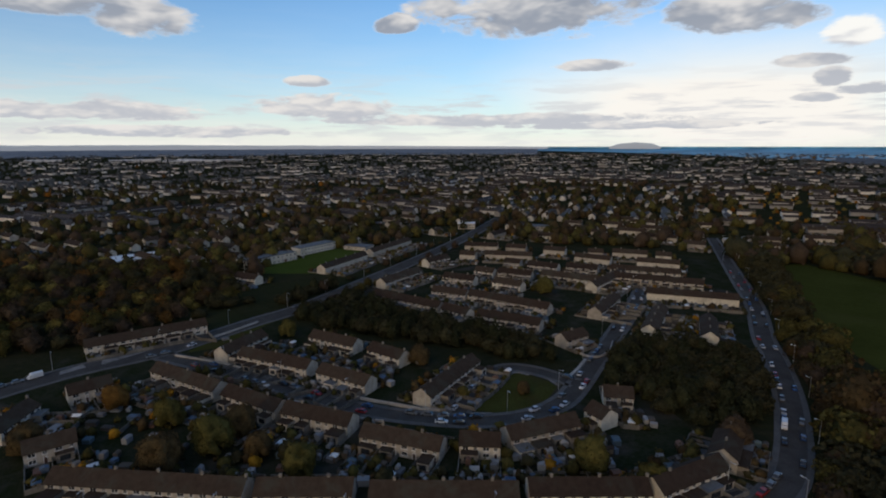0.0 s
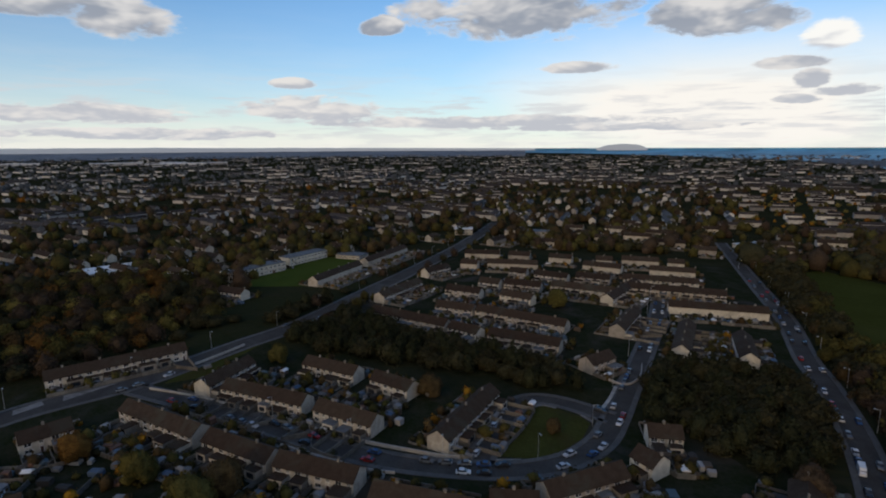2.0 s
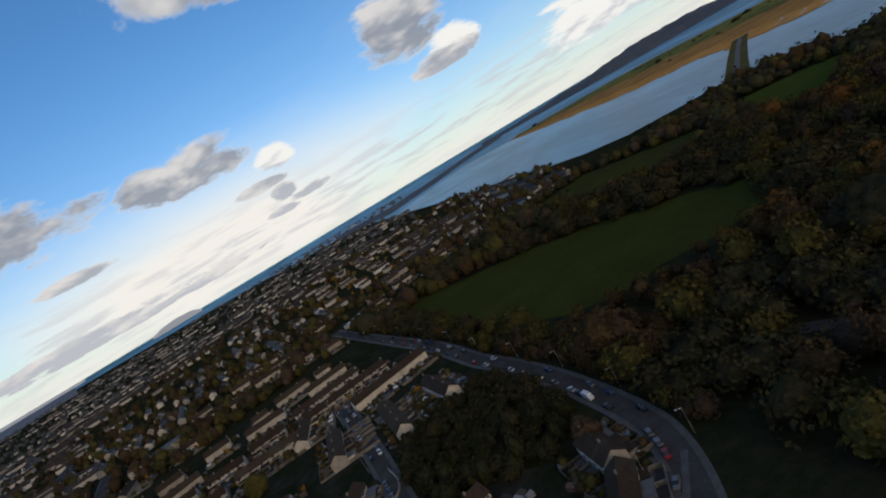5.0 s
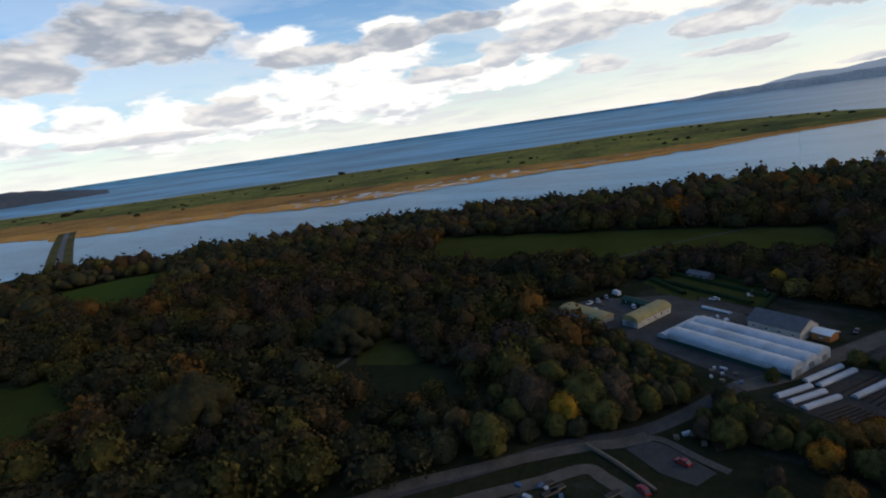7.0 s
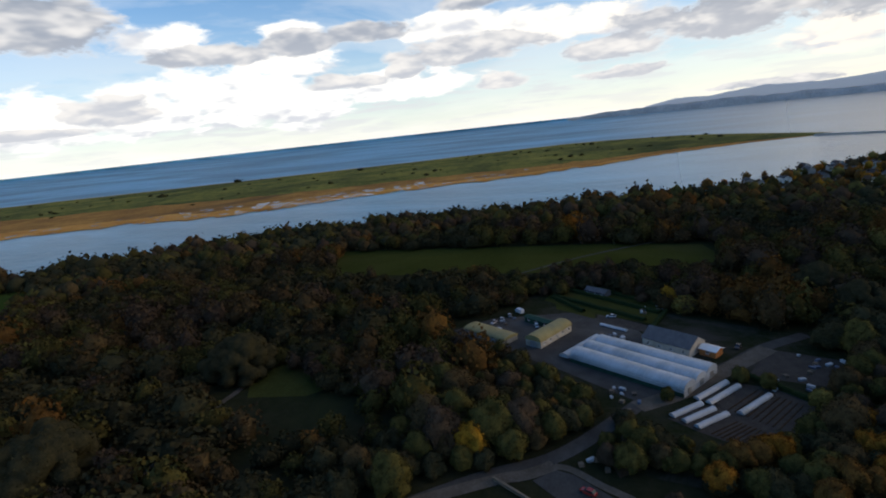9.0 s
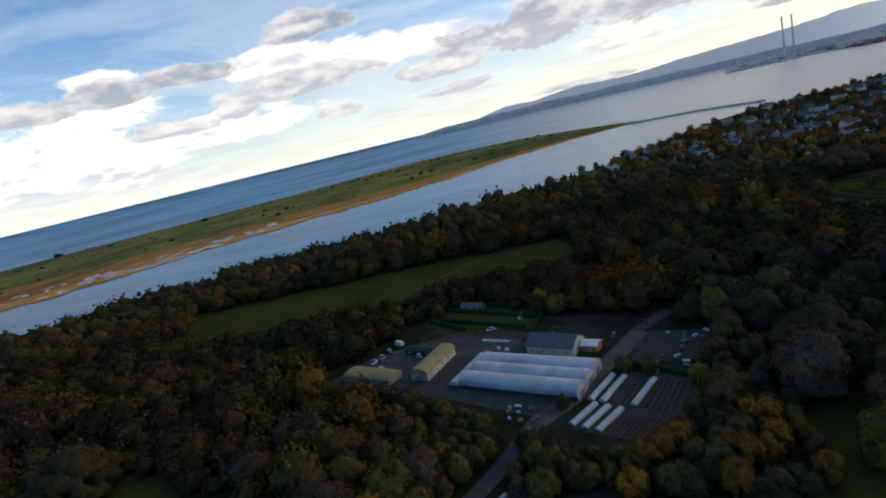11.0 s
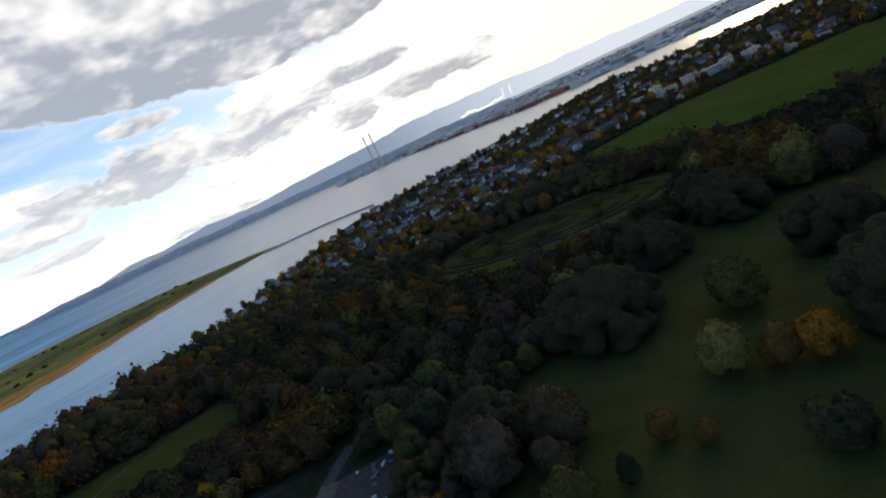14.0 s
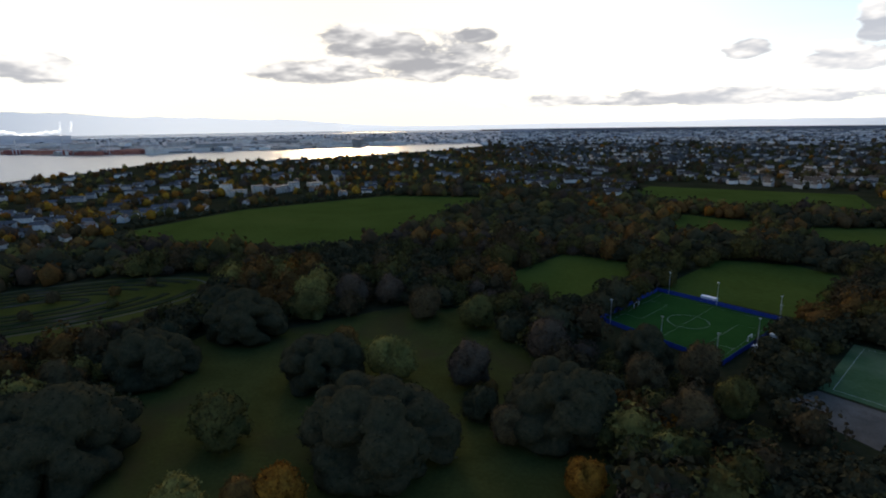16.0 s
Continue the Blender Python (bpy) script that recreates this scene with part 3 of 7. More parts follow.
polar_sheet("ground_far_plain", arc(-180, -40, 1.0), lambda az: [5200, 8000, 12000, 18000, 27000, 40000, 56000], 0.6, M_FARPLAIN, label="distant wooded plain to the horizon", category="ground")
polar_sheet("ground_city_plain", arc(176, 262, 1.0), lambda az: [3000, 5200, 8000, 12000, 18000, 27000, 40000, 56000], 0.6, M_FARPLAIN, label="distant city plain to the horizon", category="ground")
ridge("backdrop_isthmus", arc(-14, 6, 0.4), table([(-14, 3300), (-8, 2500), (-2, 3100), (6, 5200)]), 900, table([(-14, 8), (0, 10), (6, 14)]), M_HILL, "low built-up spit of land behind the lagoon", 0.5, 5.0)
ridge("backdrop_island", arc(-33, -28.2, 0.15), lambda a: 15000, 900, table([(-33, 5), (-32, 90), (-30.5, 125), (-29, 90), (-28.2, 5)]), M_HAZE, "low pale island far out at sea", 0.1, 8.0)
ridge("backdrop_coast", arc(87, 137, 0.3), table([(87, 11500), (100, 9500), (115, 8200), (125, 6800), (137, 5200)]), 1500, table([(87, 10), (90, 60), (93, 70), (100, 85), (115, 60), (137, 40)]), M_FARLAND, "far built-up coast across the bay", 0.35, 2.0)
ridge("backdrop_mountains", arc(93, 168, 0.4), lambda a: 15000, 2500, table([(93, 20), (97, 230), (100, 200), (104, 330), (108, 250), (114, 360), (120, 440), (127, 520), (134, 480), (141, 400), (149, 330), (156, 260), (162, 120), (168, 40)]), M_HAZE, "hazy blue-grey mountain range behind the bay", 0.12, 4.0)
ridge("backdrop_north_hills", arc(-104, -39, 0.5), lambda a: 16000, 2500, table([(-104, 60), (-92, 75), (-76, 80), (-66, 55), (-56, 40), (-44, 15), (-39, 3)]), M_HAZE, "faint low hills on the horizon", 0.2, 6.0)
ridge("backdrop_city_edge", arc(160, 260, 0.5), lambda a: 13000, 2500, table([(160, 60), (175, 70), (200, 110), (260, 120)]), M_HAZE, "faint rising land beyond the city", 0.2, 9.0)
# land on the bay's far side: the port and the city
port = table([(108, 3000), (112, 3500), (118, 3900), (124, 3800), (130, 2950), (138, 2350), (146, 2250), (155, 2350), (165, 2500), (174, 2650)])
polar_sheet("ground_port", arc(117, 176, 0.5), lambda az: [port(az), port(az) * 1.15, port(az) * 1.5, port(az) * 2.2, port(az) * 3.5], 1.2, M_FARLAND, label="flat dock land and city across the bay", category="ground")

# ---------- fields, lawns, roads ----------
FIELD_A = [(-78, 447), (15, 407), (60, 375), (86, 349), (115, 320), (136, 283), (122, 246), (88, 237), (62, 240), (45, 231), (16, 240), (-22, 280), (-33, 317), (-62, 373), (-88, 425)]
FIELD_B = [(48, 553), (124, 586), (200, 485), (208, 452), (148, 428), (92, 478)]
FIELD_C = [(232, 400), (225, 416), (251, 513), (308, 470), (323, 446), (302, 423), (270, 399), (247, 360)]
LAWN_1 = [(338, 192), (331, 40), (324, 22), (346, -59), (388, -51), (400, 0), (412, 215)]
CLEARING = [(175, 117), (190, 102), (204, 126), (217, 151), (184, 147), (172, 140)]
NURSERY = [(240, 84), (205, 50), (168, 20), (142, 4), (134, -28), (150, -56), (182, -54), (200, -64), (235, -64), (246, -40), (262, -14), (300, -8), (306, 36), (266, 60)]
NURSERY_YARD = [(254, 62), (238, 78), (200, 26), (176, -2), (186, -14), (205, -26), (226, -8), (240, -2), (262, 24)]
YARD = [(55, 70), (75, 108), (95, 95), (138, 52), (152, 22), (136, 0), (110, 0), (60, 50)]
OVAL = [(226, -295), (244, -332), (297, -325), (373, -268), (388, -240), (361, -205), (322, -190), (279, -200), (241, -249)]
FIELD_1 = [(371, -426), (322, -421), (236, -414), (187, -430), (159, -502), (133, -602), (100, -716), (234, -733), (371, -596), (410, -470)]
FIELD_SM = [(152, -844), (-2, -795), (2, -865), (149, -884)]
FIELD_BIG = [(-46, -727), (-290, -620), (-340, -770), (-116, -854)]
FIELD_3 = [(-68, -523), (-117, -503), (-159, -559), (-101, -602)]
FIELD_4 = [(-160, -496), (-230, -440), (-290, -540), (-188, -540)]
FIELD_5 = [(69, -347), (28, -305), (-30, -392), (23, -418)]
FIELD_6 = [(-25, -340), (-77, -298), (-140, -371), (-118, -402), (-77, -412)]
PITCH = [(13, -283), (-23, -334), (-71, -291), (-27, -238)]
PITCH_2 = [(-54, -223), (-87, -267), (-150, -225), (-105, -175)]
GRAVEL = [(-36, -211), (-53, -222), (-100, -176), (-70, -160)]
LAWN_2 = [(150, -36), (172, -50), (190, -62), (200, -88), (200, -120), (206, -165), (190, -245), (160, -250), (111, -292), (70, -292), (40, -228), (20, -160), (60, -100), (110, -60), (130, -40)]
SCHOOL_FIELD = [(-322.2, 115.1), (-290.4, 151.4), (-345.1, 234), (-377.8, 196.5)]
GREEN = [(-70.8, 96.8), (-77.4, 108.7), (-83.2, 122.8), (-82.2, 132.5), (-68.8, 135), (-63.8, 133.5), (-60, 123.3), (-59.7, 110.7), (-63, 102.9)]
for i, (poly, mat, what) in enumerate((
        (FIELD_A, M_MEADOW, "wide mown playing field edged by woods"), (FIELD_B, M_LAWN, "long mown field between tree belts"), (FIELD_C, M_GRASS, "mown field near the causeway"),
        (LAWN_1, M_MEADOW, "long open lawn in the park"), (CLEARING, M_LAWN, "small grassy clearing in the wood"), (FIELD_1, M_GRASS, "mown sports field, its grass coloured as if sunlit"),
        (FIELD_SM, M_GRASS, "small mown field"), (FIELD_BIG, M_GRASS, "large mown playing field"), (FIELD_3, M_GRASS, "small mown field"), (FIELD_4, M_GRASS, "mown field behind trees"),
        (FIELD_5, M_GRASS, "mown field beside the pitch"), (FIELD_6, M_GRASS, "mown field behind the pitch"), (LAWN_2, M_LAWN, "open park lawn with scattered trees"),
        (SCHOOL_FIELD, M_GRASS, "green school playing field"), (GREEN, M_LAWN, "small green between the roads"), (OVAL, M_MEADOW, "oval rose garden with curved beds"),
        (PITCH_2, M_GRASS, "all-weather pitch beside a gravel yard"), (GRAVEL, M_GRAVEL, "pale gravel yard"))):
    sheet(f"ground_field_{i + 1}", poly, 0.06 + 0.004 * (i % 3), mat, what, "field")
sheet("ground_nursery", NURSERY, 0.045, M_GARDEN, "rough grass and soil round the nursery", "grass")
sheet("ground_nursery_yard", NURSERY_YARD, 0.07, M_ASPHALT, "worn asphalt nursery yard", "yard")

AVENUE = smooth_line([(-181.9, -80.5), (-193.5, -34.3), (-200.1, -3.3), (-200.8, 31.5), (-213.1, 74.5), (-222.4, 110.4), (-248.6, 165.6), (-281.7, 234.8), (-334.3, 335.6), (-412.1, 464.2)])
CRESCENT = smooth_line([(-194.1, 28), (-165.9, 40.7), (-145.7, 48.7), (-126.4, 55.7), (-105.1, 63.9), (-88.2, 72.6), (-73.6, 83.8), (-62.2, 95.6), (-55.4, 110.1), (-55.1, 126), (-60.1, 142.3), (-69, 165.6), (-84, 205.2), (-103.2, 253.7), (-119.9, 289.9)])
PARK_ROAD = smooth_line([(8.1, 90.8), (13, 112.5), (14, 131.6), (10.6, 148.2), (4.8, 166.5), (-2.7, 186.8), (-11.2, 205.9), (-22.1, 228), (-34.1, 249.9), (-56.6, 300.2), (-85.8, 352.9), (-120.2, 414.5), (-174.4, 512)])
INNER_ROAD = smooth_line([(-71.9, 88.2), (-79.6, 104.2), (-87.3, 121.3), (-88.5, 131.8), (-79.7, 138.6), (-61, 141.7)])
BACK_ROAD = smooth_line([(-112.4, -41), (-88.7, -17.2), (-55.9, 20.3), (-27.9, 53), (-1, 96.1), (11.8, 122.9)])
PARK_DRIVE = smooth_line([(60, 145), (75, 131), (98, 92), (134, 46), (150, 22), (190, -8), (205, -28), (222, -44), (235, -62)])
ROADS = [(AVENUE, 5.4, "wide suburban avenue"), (CRESCENT, 3.1, "curving residential street"), (PARK_ROAD, 3.5, "long street beside the park with parked cars"), (INNER_ROAD, 2.8, "short lane beside the green"), (BACK_ROAD, 3.2, "residential street between terraces")]
for i, (line, half, what) in enumerate(ROADS):
    ribbon(f"road_{i + 1}", line, half, 0.10 + 0.004 * i, M_ASPHALT, what + ", grey asphalt", "road")
    for s in (-1, 1):
        ribbon(f"pavement_{2 * i + (s > 0) + 1}", line, 0.9, 0.09, M_PAVING, "pale concrete footpath with a kerb", "pavement", off=s * (half + 0.9), height=0.14)
ribbon("road_park_drive", PARK_DRIVE, 2.6, 0.12, M_ASPHALT, "narrow park drive between the trees", "road")
TRACK = smooth_line([(86, 100), (104, 86), (116, 70), (124, 58.5), (130, 49), (136, 38.5), (138.5, 32), (143.5, 25)])
TRACK_2 = smooth_line([(92, 78), (104, 67), (113, 55), (118, 48), (125.5, 38.5), (122.7, 33), (117.7, 25.4), (112, 16)])
ribbon("path_track_lower", TRACK_2, 2.1, 0.144, M_GRAVEL, "pale gravel track between allotments", "path")
ribbon("path_yard_edge", smooth_line([(143, 25), (142, 20.4), (136.5, 13), (132, 5.7)]), 1.2, 0.148, M_GRAVEL, "pale gravel edge of the dark yard", "path")
sheet("ground_brown_mound", [(153, 13), (156, 2), (148, -2.5), (140, 8.5)], 0.10, M_BARE, "brown bracken and bare earth", "earth")
ribbon("path_track", TRACK, 2.2, 0.14, M_GRAVEL, "pale gravel track through the allotments", "path")
ribbon("path_clearing", smooth_line([(100, 134), (128, 143), (161, 148), (177, 147.5), (197, 150.5), (224, 155), (236, 162)]), 1.3, 0.13, M_GRAVEL, "gravel path in the clearing", "path")
sheet("ground_playground", [(194, 150), (206, 158), (195, 176), (187, 167)], 0.10, M_BARE, "bare brown earth beside the clearing", "earth")
ribbon("path_lawn", smooth_line([(330, 60), (365, 25), (395, -15), (420, -60)]), 1.0, 0.13, M_ASPHALT, "narrow path across the lawn", "path")

# pale verges and low walls of the estate
M_PALE = surface("pale_concrete", (0.17, 0.165, 0.155), (0.27, 0.26, 0.245), 0.4, 0.9, 0.2, 8.0, stain=(0.12, 0.115, 0.105), spec=0.05)
M_WALLTOP = surface("painted_garden_wall", (0.30, 0.285, 0.26), (0.44, 0.42, 0.385), 0.4, 0.9, 0.1, 8.0, stain=(0.22, 0.205, 0.18), spec=0.05)
sheet("pavement_verge_1", [(-200.6, 6.1), (-206, 7.1), (-210.8, 26.1), (-205.9, 29.3)], 0.128, M_PALE, "pale concrete verge in the middle of the avenue", "verge")
sheet("pavement_verge_2", [(-199.5, -8.5), (-203.8, -8), (-205.8, 0.3), (-201.6, 0.7)], 0.128, M_PALE, "pale concrete verge in the middle of the avenue", "verge")
sheet("ground_verge", [(-192, 37.5), (-201.4, 50.4), (-211.1, 75.7), (-207.3, 82.9), (-199.4, 68.7), (-187.5, 51.9)], 0.05, M_LAWN, "grass verge beside the avenue", "verge")
for i, (line, half, h) in enumerate((([(-203.2, 52.8), (-207.4, 65.9), (-211.8, 77.3)], 0.35, 0.9), ([(-135.9, 59), (-119.6, 64.4), (-102.5, 71.9), (-91.7, 77.9), (-81.4, 84), (-77.6, 87.6)], 0.22, 1.1),
                                     ([(-77.1, 90.8), (-81.1, 101.9), (-85.8, 114.1)], 0.22, 0.9), ([(-119.5, 51.4), (-107.6, 56.2), (-91.5, 63.4), (-84.3, 68.6)], 0.2, 0.8), ([(-190.3, 32.2), (-167.5, 45.1), (-150.3, 51.7)], 0.2, 0.9),
                                     ([(-85.3, 169.1), (-72.4, 167.4), (-70.8, 177.1), (-77.2, 191.1)], 0.2, 0.9), ([(-73.1, 164.1), (-69.3, 154), (-66.7, 144.8)], 0.6, 0.3))):
    ribbon(f"wall_front_{i + 1}", smooth_line(line, 5), half, 0.05, M_WALLTOP, "low pale front garden wall beside the street", "garden wall", height=h)
for i, (line, half) in enumerate((([(-71, 93.6), (-65.1, 100.2)], 0.5), ([(-83.7, 127), (-82.8, 131.9), (-77.9, 133.8)], 0.5), ([(-69.2, 136), (-64, 135)], 0.5))):
    ribbon(f"trim_kerb_{i + 1}", smooth_line(line, 5), half, 0.06, M_PALE, "pale kerb at the edge of the green", "kerb", height=0.12)

# ---------- houses ----------


def house_window(w, h, panes=True):
    bm = bmesh.new()
    box_into(bm, -w / 2, -0.06, 0, w / 2, 0.0, h, 0)
    if panes:
        for x0, x1 in ((-w / 2 + 0.09, -0.05), (0.05, w / 2 - 0.09)):
            box_into(bm, x0, -0.075, 0.09, x1, -0.02, h - 0.09, 1)
    box_into(bm, -w / 2 - 0.08, -0.16, -0.10, w / 2 + 0.08, 0.0, 0.0, 0)
    me = bpy.data.meshes.new("window")
    bm.to_mesh(me)
    bm.free()
    me.materials.append(M_WHITE)
    me.materials.append(M_GLASS)
    return me


def house_door():
    bm = bmesh.new()
    box_into(bm, -0.55, -0.08, 0, 0.55, 0.0, 2.1, 0)
    box_into(bm, -0.42, -0.10, 0.05, 0.42, -0.02, 1.95, 1)
    me = bpy.data.meshes.new("door")
    bm.to_mesh(me)
    bm.free()
    me.materials.append(M_WHITE)
    me.materials.append(M_DOOR)
    return me


M_DOOR = surface("painted_door", (0.05, 0.03, 0.025), (0.09, 0.05, 0.04), 2.0, 0.5, 0.0, 3.0)
WIN_BIG, WIN_SMALL, DOOR = house_window(1.9, 1.25), house_window(1.1, 1.1), house_door()
FRAME_BIG = house_window(1.9, 1.25, False)
PANE = box_mesh("pane", -0.4, -0.078, 0.09, 0.4, -0.02, 1.16, M_GLASS)


def window_with_panes(row, m):
    w = child("window", FRAME_BIG, row, m)
    for x in (-0.45, 0.45):
        child("pane", PANE, w, pose(x, 0, 0))




def chimney_mesh():
    bm = bmesh.new()
    box_into(bm, -0.5, -0.35, -0.9, 0.5, 0.35, 1.15, 0, 0.02)
    box_into(bm, -0.58, -0.43, 1.15, 0.58, 0.43, 1.30, 0)
    for x in (-0.25, 0.25):
        r = bmesh.ops.create_cone(bm, segments=8, radius1=0.13, radius2=0.10, depth=0.4, cap_ends=True)
        for v in r["verts"]:
            v.co += Vector((x, 0, 1.5))
    me = bpy.data.meshes.new("chimney")
    bm.to_mesh(me)
    bm.free()
    me.materials.append(M_BLOCKWORK)
    return me


M_BLOCKWORK = surface("weathered_blockwork", (0.16, 0.14, 0.115), (0.25, 0.22, 0.18), 0.5, 0.9, 0.2, 6.0)
CHIMNEY = chimney_mesh()
HOUSES = []


def terrace(x0, y0, x1, y1, depth=7.4, eave=4.35, rise=2.6, detail=True, view=(38.3, -18.8), fine=False):
    """A row of houses whose camera-side eave runs from (x0, y0) to (x1, y1)."""
    a, b = Vector((x0, y0)), Vector((x1, y1))
    d = (b - a).normalized()
    n = Vector((-d.y, d.x))
    if n.dot(Vector(view) - (a + b) / 2) > 0:
        d, n, a, b = -d, -n, b, a
    length = (b - a).length
    c = (a + b) / 2 + n * depth / 2
    HOUSES.append((c.x, c.y, length / 2 + 2.0, depth / 2 + 2.0, d))
    row = new("terraced_house_row")
    row.matrix_basis = Matrix.Translation((c.x, c.y, 0)) @ Matrix.Rotation(math.atan2(d.y, d.x), 4, "Z")
    tagged(row, RNG.choice(("cream rendered terrace under a brown tiled roof", "pale rendered two-storey terrace with brown roof tiles", "weathered off-white terrace with a dark tiled roof")), "terrace", "terraced houses of the estate")
    L, W = length / 2, depth / 2
    v = [(-L, -W, -0.2), (L, -W, -0.2), (L, W, -0.2), (-L, W, -0.2), (-L, -W, eave), (L, -W, eave), (L, W, eave), (-L, W, eave), (-L, 0, eave + rise - 0.12), (L, 0, eave + rise - 0.12)]
    mesh_ob("wall", v, [(0, 1, 5, 4), (2, 3, 7, 6), (1, 2, 6, 9, 5), (3, 0, 4, 8, 7)], M_RENDER, row)
    o, t = 0.45, 0.16
    sl = rise / W
    v, f = [], []
    for s in (-1, 1):
        i = len(v)
        e = eave - o * sl * 0.8
        for x in (-L - 0.25, L + 0.25):
            v += [(x, s * (W + o), e), (x, 0, eave + rise), (x, s * (W + o), e + t), (x, 0, eave + rise + t)]
        f += [(i, i + 4, i + 5, i + 1), (i + 2, i + 3, i + 7, i + 6), (i, i + 2, i + 6, i + 4), (i, i + 1, i + 3, i + 2), (i + 4, i + 6, i + 7, i + 5)]
    mesh_ob("roof", v, f, M_ROOF, row)
    k = max(1, round(length / 6.0))
    w = length / k
    for i in range(k):
        x = -L + (i + 0.5) * w
        if i % 2 == 0:
            child("chimney", CHIMNEY, row, pose(x + w / 2 * 0.95, 0, eave + rise - 0.05) @ Matrix.Scale(0.72, 4))
        if not detail:
            continue
        for side in (-1, 1):
            r = 0 if side < 0 else 180
            y = side * (W + 0.005)
            if fine and side < 0:
                window_with_panes(row, pose(x - w * 0.2, y, 2.85, 0, 0, r))
            else:
                child("window", WIN_BIG, row, pose(x - w * 0.2, y, 2.85, 0, 0, r))
            child("window", WIN_SMALL, row, pose(x + w * 0.28, y, 2.9, 0, 0, r))
            child("window", WIN_BIG, row, pose(x - w * 0.2, y, 0.8, 0, 0, r))
            child("door", DOOR, row, pose(x + w * 0.28, y, 0.02, 0, 0, r))
        if RNG.random() < 0.82:
            ew, ed, eh = w * RNG.uniform(0.55, 0.96), RNG.uniform(2.2, 5.0), RNG.uniform(2.3, 2.9)
            bm = bmesh.new()
            box_into(bm, x - ew / 2, -W - ed, -0.1, x + ew / 2, -W - 0.01, eh, 0)
            box_into(bm, x - ew / 2 - 0.15, -W - ed - 0.15, eh, x + ew / 2 + 0.15, -W - 0.01, eh + 0.14, 1)
            box_into(bm, x - ew * 0.3, -W - ed - 0.04, 0.5, x + ew * 0.3, -W - ed + 0.02, 2.1, 2)
            part("extension", bm, [RNG.choice((M_RENDER, M_BLOCKWORK, M_BLOCKWORK)), RNG.choice((M_ROOF, M_FELT, M_ROOF, M_ROOF)), M_GLASS], row)
    return row


M_FELT = surface("grey_roof_felt", (0.080, 0.083, 0.087), (0.15, 0.155, 0.16), 0.4, 0.8, 0.1, 8.0)
NEAR_ROWS = [(-169.7, 18, -135.2, 30.4), (-131.1, 31.9, -106.8, 41), (-104.8, 42.2, -82.9, 54.2), (-163.7, 49.4, -131.6, 64.6), (-126.5, 66.2, -104.2, 74), (-164.2, 82.1, -140.9, 91), (-133.9, 93.9, -116.4, 98),
             (-75.5, 54, -53.7, 67), (-52.3, 73.5, -43.8, 81.8), (-44.4, 87.1, -36.4, 110.1), (-41.6, 119.1, -34.1, 117.8), (-85, 167, -83.4, 180.9), (-214.5, 2.5, -211.6, 52.4), (-164.6, -8.9, -165.1, 4.8)]
BACK_ROWS = [(-108.4, -20.5, -70.3, 16.5), (-68.4, 18.8, -52.5, 37.5), (-48.6, 40.1, -24.3, 68.2), (-23.6, 71.4, -4, 94.7), (-2.2, 97.1, 3.6, 121), (-147.7, -28.1, -162.6, -17.1), (-128.1, -23.8, -127.4, -11)]
ESTATE_1 = [(-205.9, 142.9, -160.8, 155.3), (-158.8, 155.6, -142.2, 158.5), (-138.4, 162.1, -106.9, 174.1), (-189.4, 174.3, -169.2, 182.9), (-169.5, 185, -121.2, 197.8), (-212.6, 202.4, -191.3, 210), (-181.5, 217.5, -162, 221.8), (-211.5, 230, -198.3, 234.6),
            (-197.7, 238.9, -176.6, 248.7), (-174.3, 256.3, -137.7, 268.9), (-140.7, 286.5, -90.6, 311.1), (-217.7, 266.3, -206.5, 270.7), (-200.4, 272.4, -178.9, 279), (-177.8, 287.6, -157.6, 296.2), (-153.5, 306.2, -113.6, 327.6)]
ESTATE_2 = [(-260.3, 260.4, -249.4, 266.9), (-247.2, 275.6, -218, 297.9), (-195.3, 321.6, -170, 330.8), (-154.3, 342, -128.3, 355.5), (-285.7, 289.3, -263.4, 306.6), (-257.5, 310.4, -242.5, 318.4), (-229.7, 326.2, -213.6, 333.3), (-199, 344.4, -189.1, 350.8), (-185.7, 358.6, -162.9, 371.7), (-156.8, 373.5, -146.8, 378.8),
            (-103.7, 267.4, -62.1, 292.2), (-284.4, 155.2, -306.9, 204.5), (-312.1, 213.4, -337.6, 270.8)]
for r in NEAR_ROWS + BACK_ROWS:
    terrace(*r, fine=True)
for r in ESTATE_1:
    terrace(*r)
for r in ESTATE_2:
    terrace(*r, detail=False)
# rows that run away from the camera's first line of sight: the eave is on the side of the street
for r in [(-81.2, 86.1, -93.7, 121.7), (-167.7, 46.8, -178.6, 68.8)]:
    terrace(*r, view=(60.2, 115.7), fine=True)
for r in [(-223.1, 164.2, -234.9, 203), (-253, 223.2, -255.6, 246.2), (-131, 256.9, -140.6, 304.5), (-98.8, 214.1, -108.9, 247.8), (-65.5, 209.4, -80.3, 247.8), (3.6, 126.2, -0.8, 141.6), (-56.2, 249.5, -42.5, 221.4), (-43.1, 132.6, -35.4, 138.8)]:
    terrace(*r, view=(60.2, 115.7))

# ---------- trees ----------


def ico(level):
    bm = bmesh.new()
    bmesh.ops.create_icosphere(bm, subdivisions=level, radius=1.0)
    v = np.array([p.co[:] for p in bm.verts])
    f = np.array([[q.index for q in p.verts] for p in bm.faces])
    bm.free()
    return v, f


ICO = {1: ico(1), 2: ico(2), 3: ico(3), 4: ico(4), 5: ico(5)}
TALL = {"holm": 0.95, "olive": 1.2, "brown": 1.25, "gold": 1.2, "plum": 1.3, "pine": 1.5, "amber": 1.15, "rust": 1.3, "lime": 1.05}


